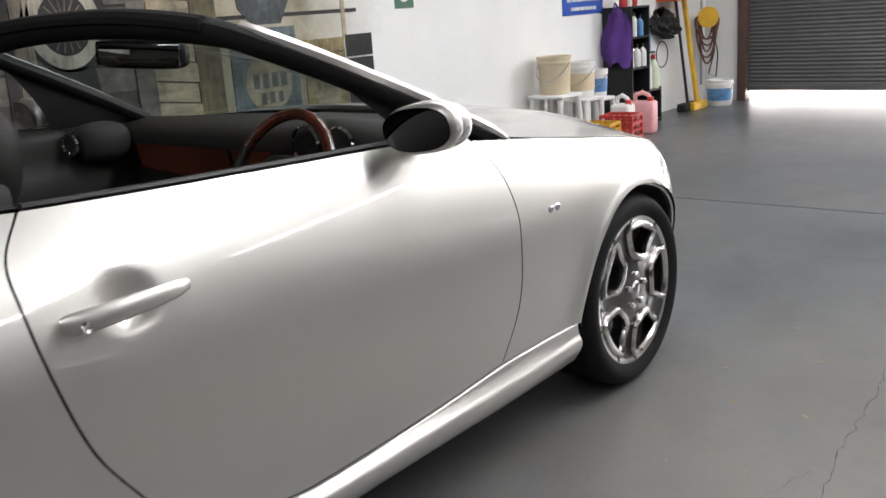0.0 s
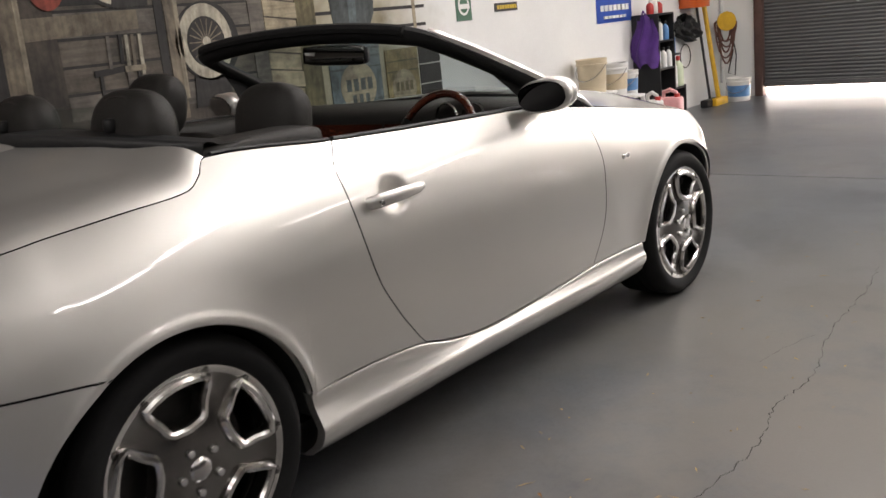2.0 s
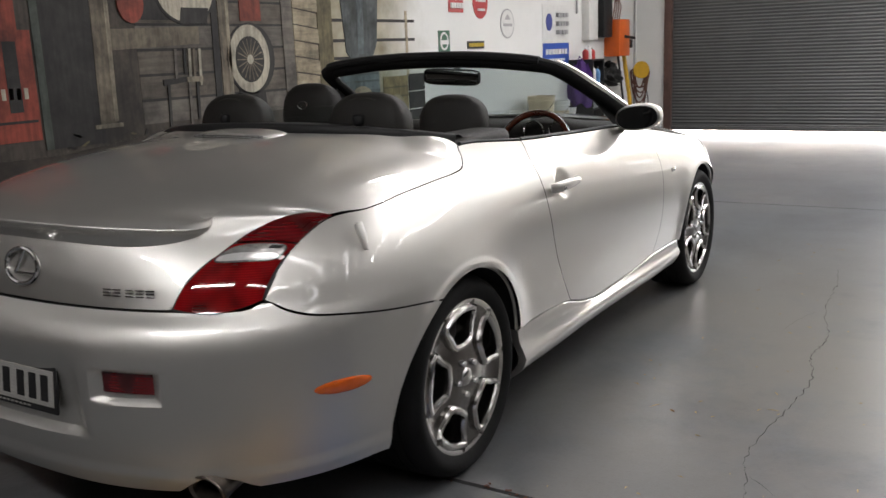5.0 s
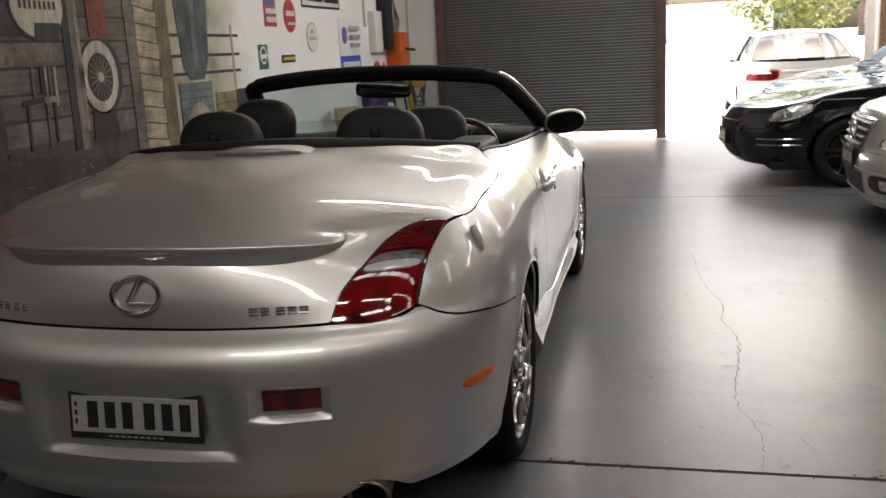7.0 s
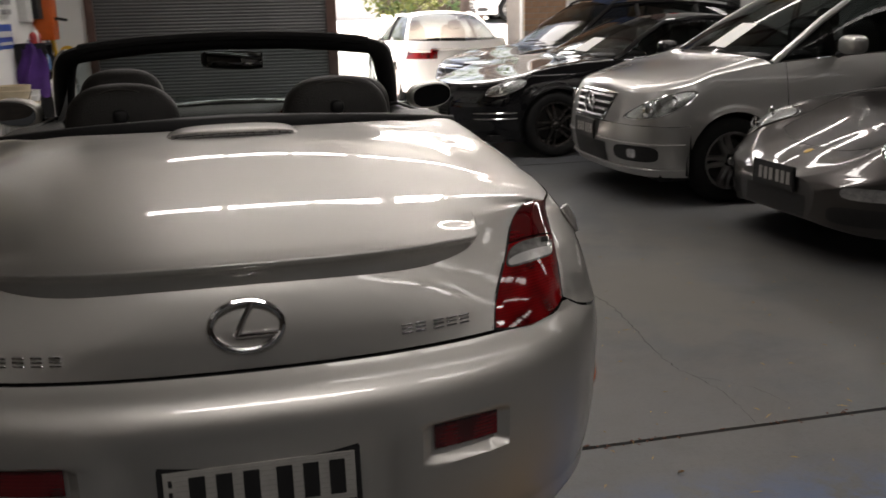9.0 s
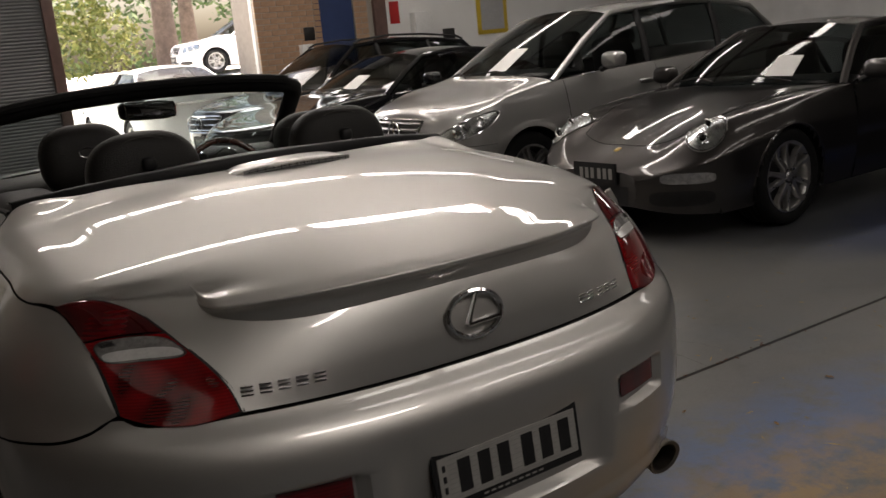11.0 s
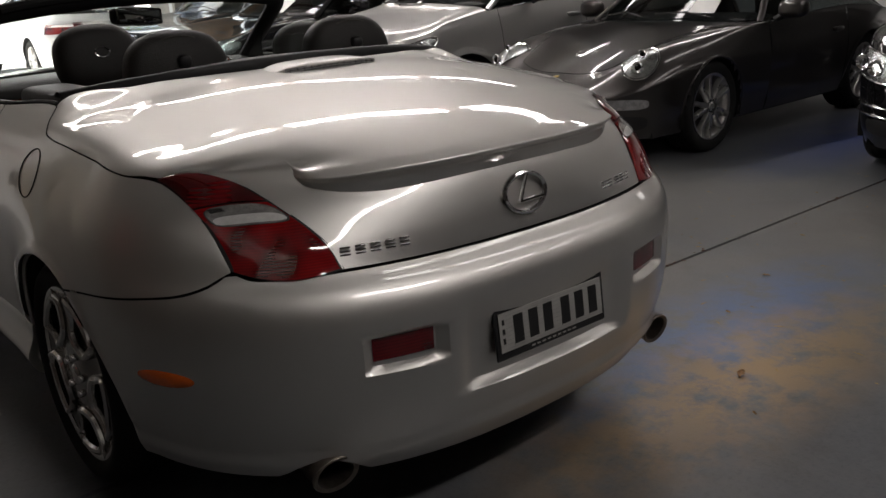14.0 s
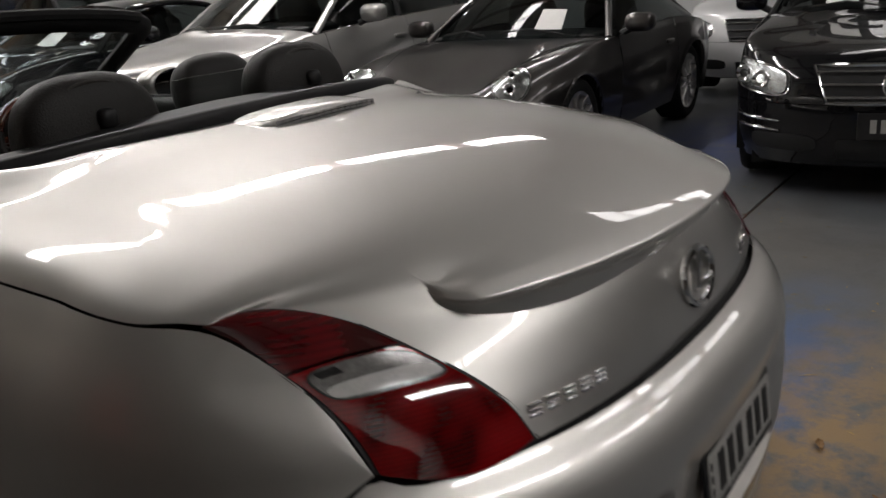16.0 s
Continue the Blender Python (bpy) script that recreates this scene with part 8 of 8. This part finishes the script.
def leaf_cloud(bm, rng, c, rx, ry, rz, n, size):
    for _ in range(n):
        d = Vector((rng.gauss(0, 1), rng.gauss(0, 1), rng.gauss(0, 1))).normalized() * rng.uniform(0.45, 1.0) ** 0.5
        p = Vector((c[0] + d.x * rx, c[1] + d.y * ry, c[2] + d.z * rz))
        a = Vector((rng.uniform(-1, 1), rng.uniform(-1, 1), rng.uniform(-1, 1))).normalized()
        b2 = a.cross(Vector((rng.uniform(-1, 1), rng.uniform(-1, 1), rng.uniform(-1, 1)))).normalized()
        s = size * rng.uniform(0.6, 1.4)
        bm.faces.new([bm.verts.new(p + q) for q in (a * s, b2 * s * 0.45, -a * s, -b2 * s * 0.45)])


def tree(name, label, x, y, z0, h, r, seed, leaf, n=2600, lean=0.3):
    rng = random.Random(seed)
    t = thing(name, label, "tree", "trees in the street", pose(x, y, z0))
    bm = B()
    fork = h * 0.42
    tube(bm, [(0, 0, 0), (0.05 * lean, 0, fork * 0.5), (0.2 * lean, 0.05, fork)], [r * 1.25, r, r * 0.8], 12)
    tips = []
    for k in range(7):
        a = k * 2.4 + rng.uniform(0, 0.6)
        tip = (0.2 * lean + math.cos(a) * h * 0.28, math.sin(a) * h * 0.25, h * rng.uniform(0.7, 0.95))
        mid = (0.2 * lean + math.cos(a) * h * 0.11, math.sin(a) * h * 0.1, fork + h * 0.2)
        tube(bm, [(0.2 * lean, 0.05, fork * rng.uniform(0.75, 0.98)), mid, tip], [r * 0.55, r * 0.36, r * 0.1], 8)
        tips += [tip, mid]
    part("trunk", bm, BARK, t)
    bm = B()
    for c in tips:
        leaf_cloud(bm, rng, c, h * 0.2, h * 0.2, h * 0.13, n // len(tips), 0.11)
    part("crown", bm, leaf, t, smooth=False)
    return t


tree("street_tree", "forked grey-brown street tree with a loose green crown", 7.1, 24.3, 1.2, 8.5, 0.3, 3, LEAF, 3200)
tree("street_tree", "green tree behind the street", 1.5, 33, 1.2, 10, 0.3, 5, LEAF, 3000)
tree("street_tree", "green tree behind the street", 11.0, 34, 1.2, 10, 0.3, 7, LEAF, 3000)
tree("street_tree", "green tree behind the street", 17.5, 33, 1.2, 10, 0.3, 9, LEAF, 3000)
bm = B()
rng = random.Random(11)
for c in ((4.9, 26, 2.1), (5.7, 26.2, 2.6), (5.2, 26.5, 3.3), (6.2, 26.6, 2.3), (4.2, 26.6, 2.7)):
    leaf_cloud(bm, rng, c, 0.9, 0.7, 0.9, 420, 0.1)
solid("shrub", bm, LEAFY, "loose yellow-green shrub by the street", "shrub", kind="stuff", smooth=False)
bm = B()
for k in range(26):
    leaf_cloud(bm, rng, (-8 + k * 1.7, 38 + rng.uniform(-1, 1), 3.2 + rng.uniform(-0.6, 2.8)), 1.7, 1.2, 1.9, 420, 0.17)
solid("far_trees", bm, LEAF, "dense green trees in the distance", "trees", kind="stuff", smooth=False)
bm = B()
box(bm, -2, 5.2, 30, 30.2, 1.1, 2.5)
solid("fence", bm, surface("pale_fence", (0.5, 0.5, 0.5), 0.8, scale=2, vary=0.2), "pale fence across the street", "fence", smooth=False)
bm = B()
box(bm, 7.15, 7.85, 17.4, 18.1, 0.3, 1.35, 0.03)
box(bm, 8.0, 8.7, 17.4, 18.1, 0.3, 1.35, 0.03)
solid("utility_box", bm, SIGN["grey"], "pale utility cabinets by the yard edge", "utility cabinet")


# ---- cracks, dirt and dry leaves on the floor ----
CRACK = surface("dark_crack", (0.035, 0.032, 0.03), 0.95, scale=30, vary=0.3, bump=0.1)
LEAFM = surface("dry_leaf", (0.30, 0.17, 0.07), 0.7, scale=30, vary=0.35, fine=200, bump=0.2)
STRAW = surface("straw_bits", (0.42, 0.29, 0.12), 0.8, scale=20, vary=0.4, fine=200, bump=0.1)
rng = random.Random(11)


def crack(name, pts, width, steps, jag):
    """A ragged hairline in the concrete along rough points."""
    bm = B()
    last = None
    for k in range(steps + 1):
        p = spline(pts, k / steps)
        jx, jy = rng.uniform(-jag, jag), rng.uniform(-jag, jag) * 0.6
        w = width * rng.uniform(0.25, 1.0) * (0.25 + 0.75 * math.sin(math.pi * min(1, max(0, k / steps))) ** 0.4)
        q = [bm.verts.new((p[0] + jx - w / 2, p[1] + jy, 0.0012)), bm.verts.new((p[0] + jx + w / 2, p[1] + jy + rng.uniform(-0.003, 0.003), 0.0012))]
        if last:
            bm.faces.new((last[0], last[1], q[1], q[0]))
        last = q
    solid(name, bm, CRACK, "thin dark ragged crack in the concrete floor", "crack", kind="structure", smooth=False)


crack("floor_crack", [(1.55, 3.3), (1.6, 2.85), (1.62, 2.36), (1.70, 1.9), (1.68, 1.6), (1.73, 1.31), (1.70, 0.95), (1.66, 0.53), (1.72, 0.2), (1.69, -0.09)], 0.0045, 120, 0.008)
crack("fine_crack", [(1.58, 2.3), (1.52, 2.1), (1.5, 1.95)], 0.002, 18, 0.006)
crack("fine_crack", [(1.7, 0.35), (1.85, 0.2), (1.9, 0.02)], 0.002, 16, 0.006)

# brown dirt along the joint
bm = B()
for k in range(240):
    x = rng.uniform(0.7, 8.0)
    y = -0.095 + rng.gauss(0, 0.012)
    if rng.random() < 0.5 + 0.5 * math.sin(x * 5.0 + 2 * math.sin(x * 1.7)):
        r = rng.uniform(0.0015, 0.005)
        box(bm, -r * rng.uniform(1, 2.5), r * rng.uniform(1, 2.5), -r, r, 0, r * 0.5, 0, 1, pose(x, y, 0.0, 0, 0, rng.uniform(0, 180)))
solid("joint_dirt", bm, surface("red_brown_dirt", (0.12, 0.05, 0.028), 0.95, scale=30, vary=0.4, bump=0.2), "crumbs of red-brown dirt along the floor joint", "dirt", kind="stuff", smooth=False)

# straw and grit scattered over the floor
bm = B()
for k in range(320):
    x, y = rng.uniform(1.0, 4.2), rng.uniform(-1.6, 4.0)
    ln, w = rng.uniform(0.004, 0.017), rng.uniform(0.0014, 0.004)
    if rng.random() < 0.12:
        ln *= 2.2
    m = pose(x, y, 0.0, 0, 0, rng.uniform(0, 180))
    a = [bm.verts.new(m @ Vector(q)) for q in ((-ln, 0, 0.001), (0, -w, 0.004), (ln, 0, 0.002), (0, w, 0.003))]
    bm.faces.new((a[0], a[1], a[2]))
    bm.faces.new((a[0], a[2], a[3]))
solid("floor_litter", bm, STRAW, "bits of straw and wood chip scattered on the floor", "litter", kind="stuff", smooth=False)


def dry_leaf(x, y, size, turn):
    bm = B()
    m = pose(x, y, 0.0, 0, 0, turn)
    def f(u, v):
        t = 2 * v - 1
        w = size * 0.42 * math.sin(math.pi * u) ** 0.7 * (1 + 0.18 * math.sin(u * 19 + v * 3))
        return m @ Vector((size * (u - 0.5) * 2, w * t, 0.004 + size * 0.28 * t * t + size * 0.12 * math.sin(u * 6) ** 2))
    grid(bm, f, 12, 6)
    solid("dry_leaf", bm, LEAFM, "curled brown dry leaf on the concrete floor", "leaf", "dry leaves on the floor")


for x, y, s, a in ((0.96, -0.97, 0.028, 20), (1.42, -0.62, 0.014, 70), (1.9, -0.5, 0.016, 110), (1.24, 2.6, 0.01, 40), (1.33, 0.75, 0.012, 150), (1.28, -0.33, 0.012, 10), (2.4, 1.1, 0.012, 80), (0.75, -1.15, 0.012, 60)):
    dry_leaf(x, y, s, a)
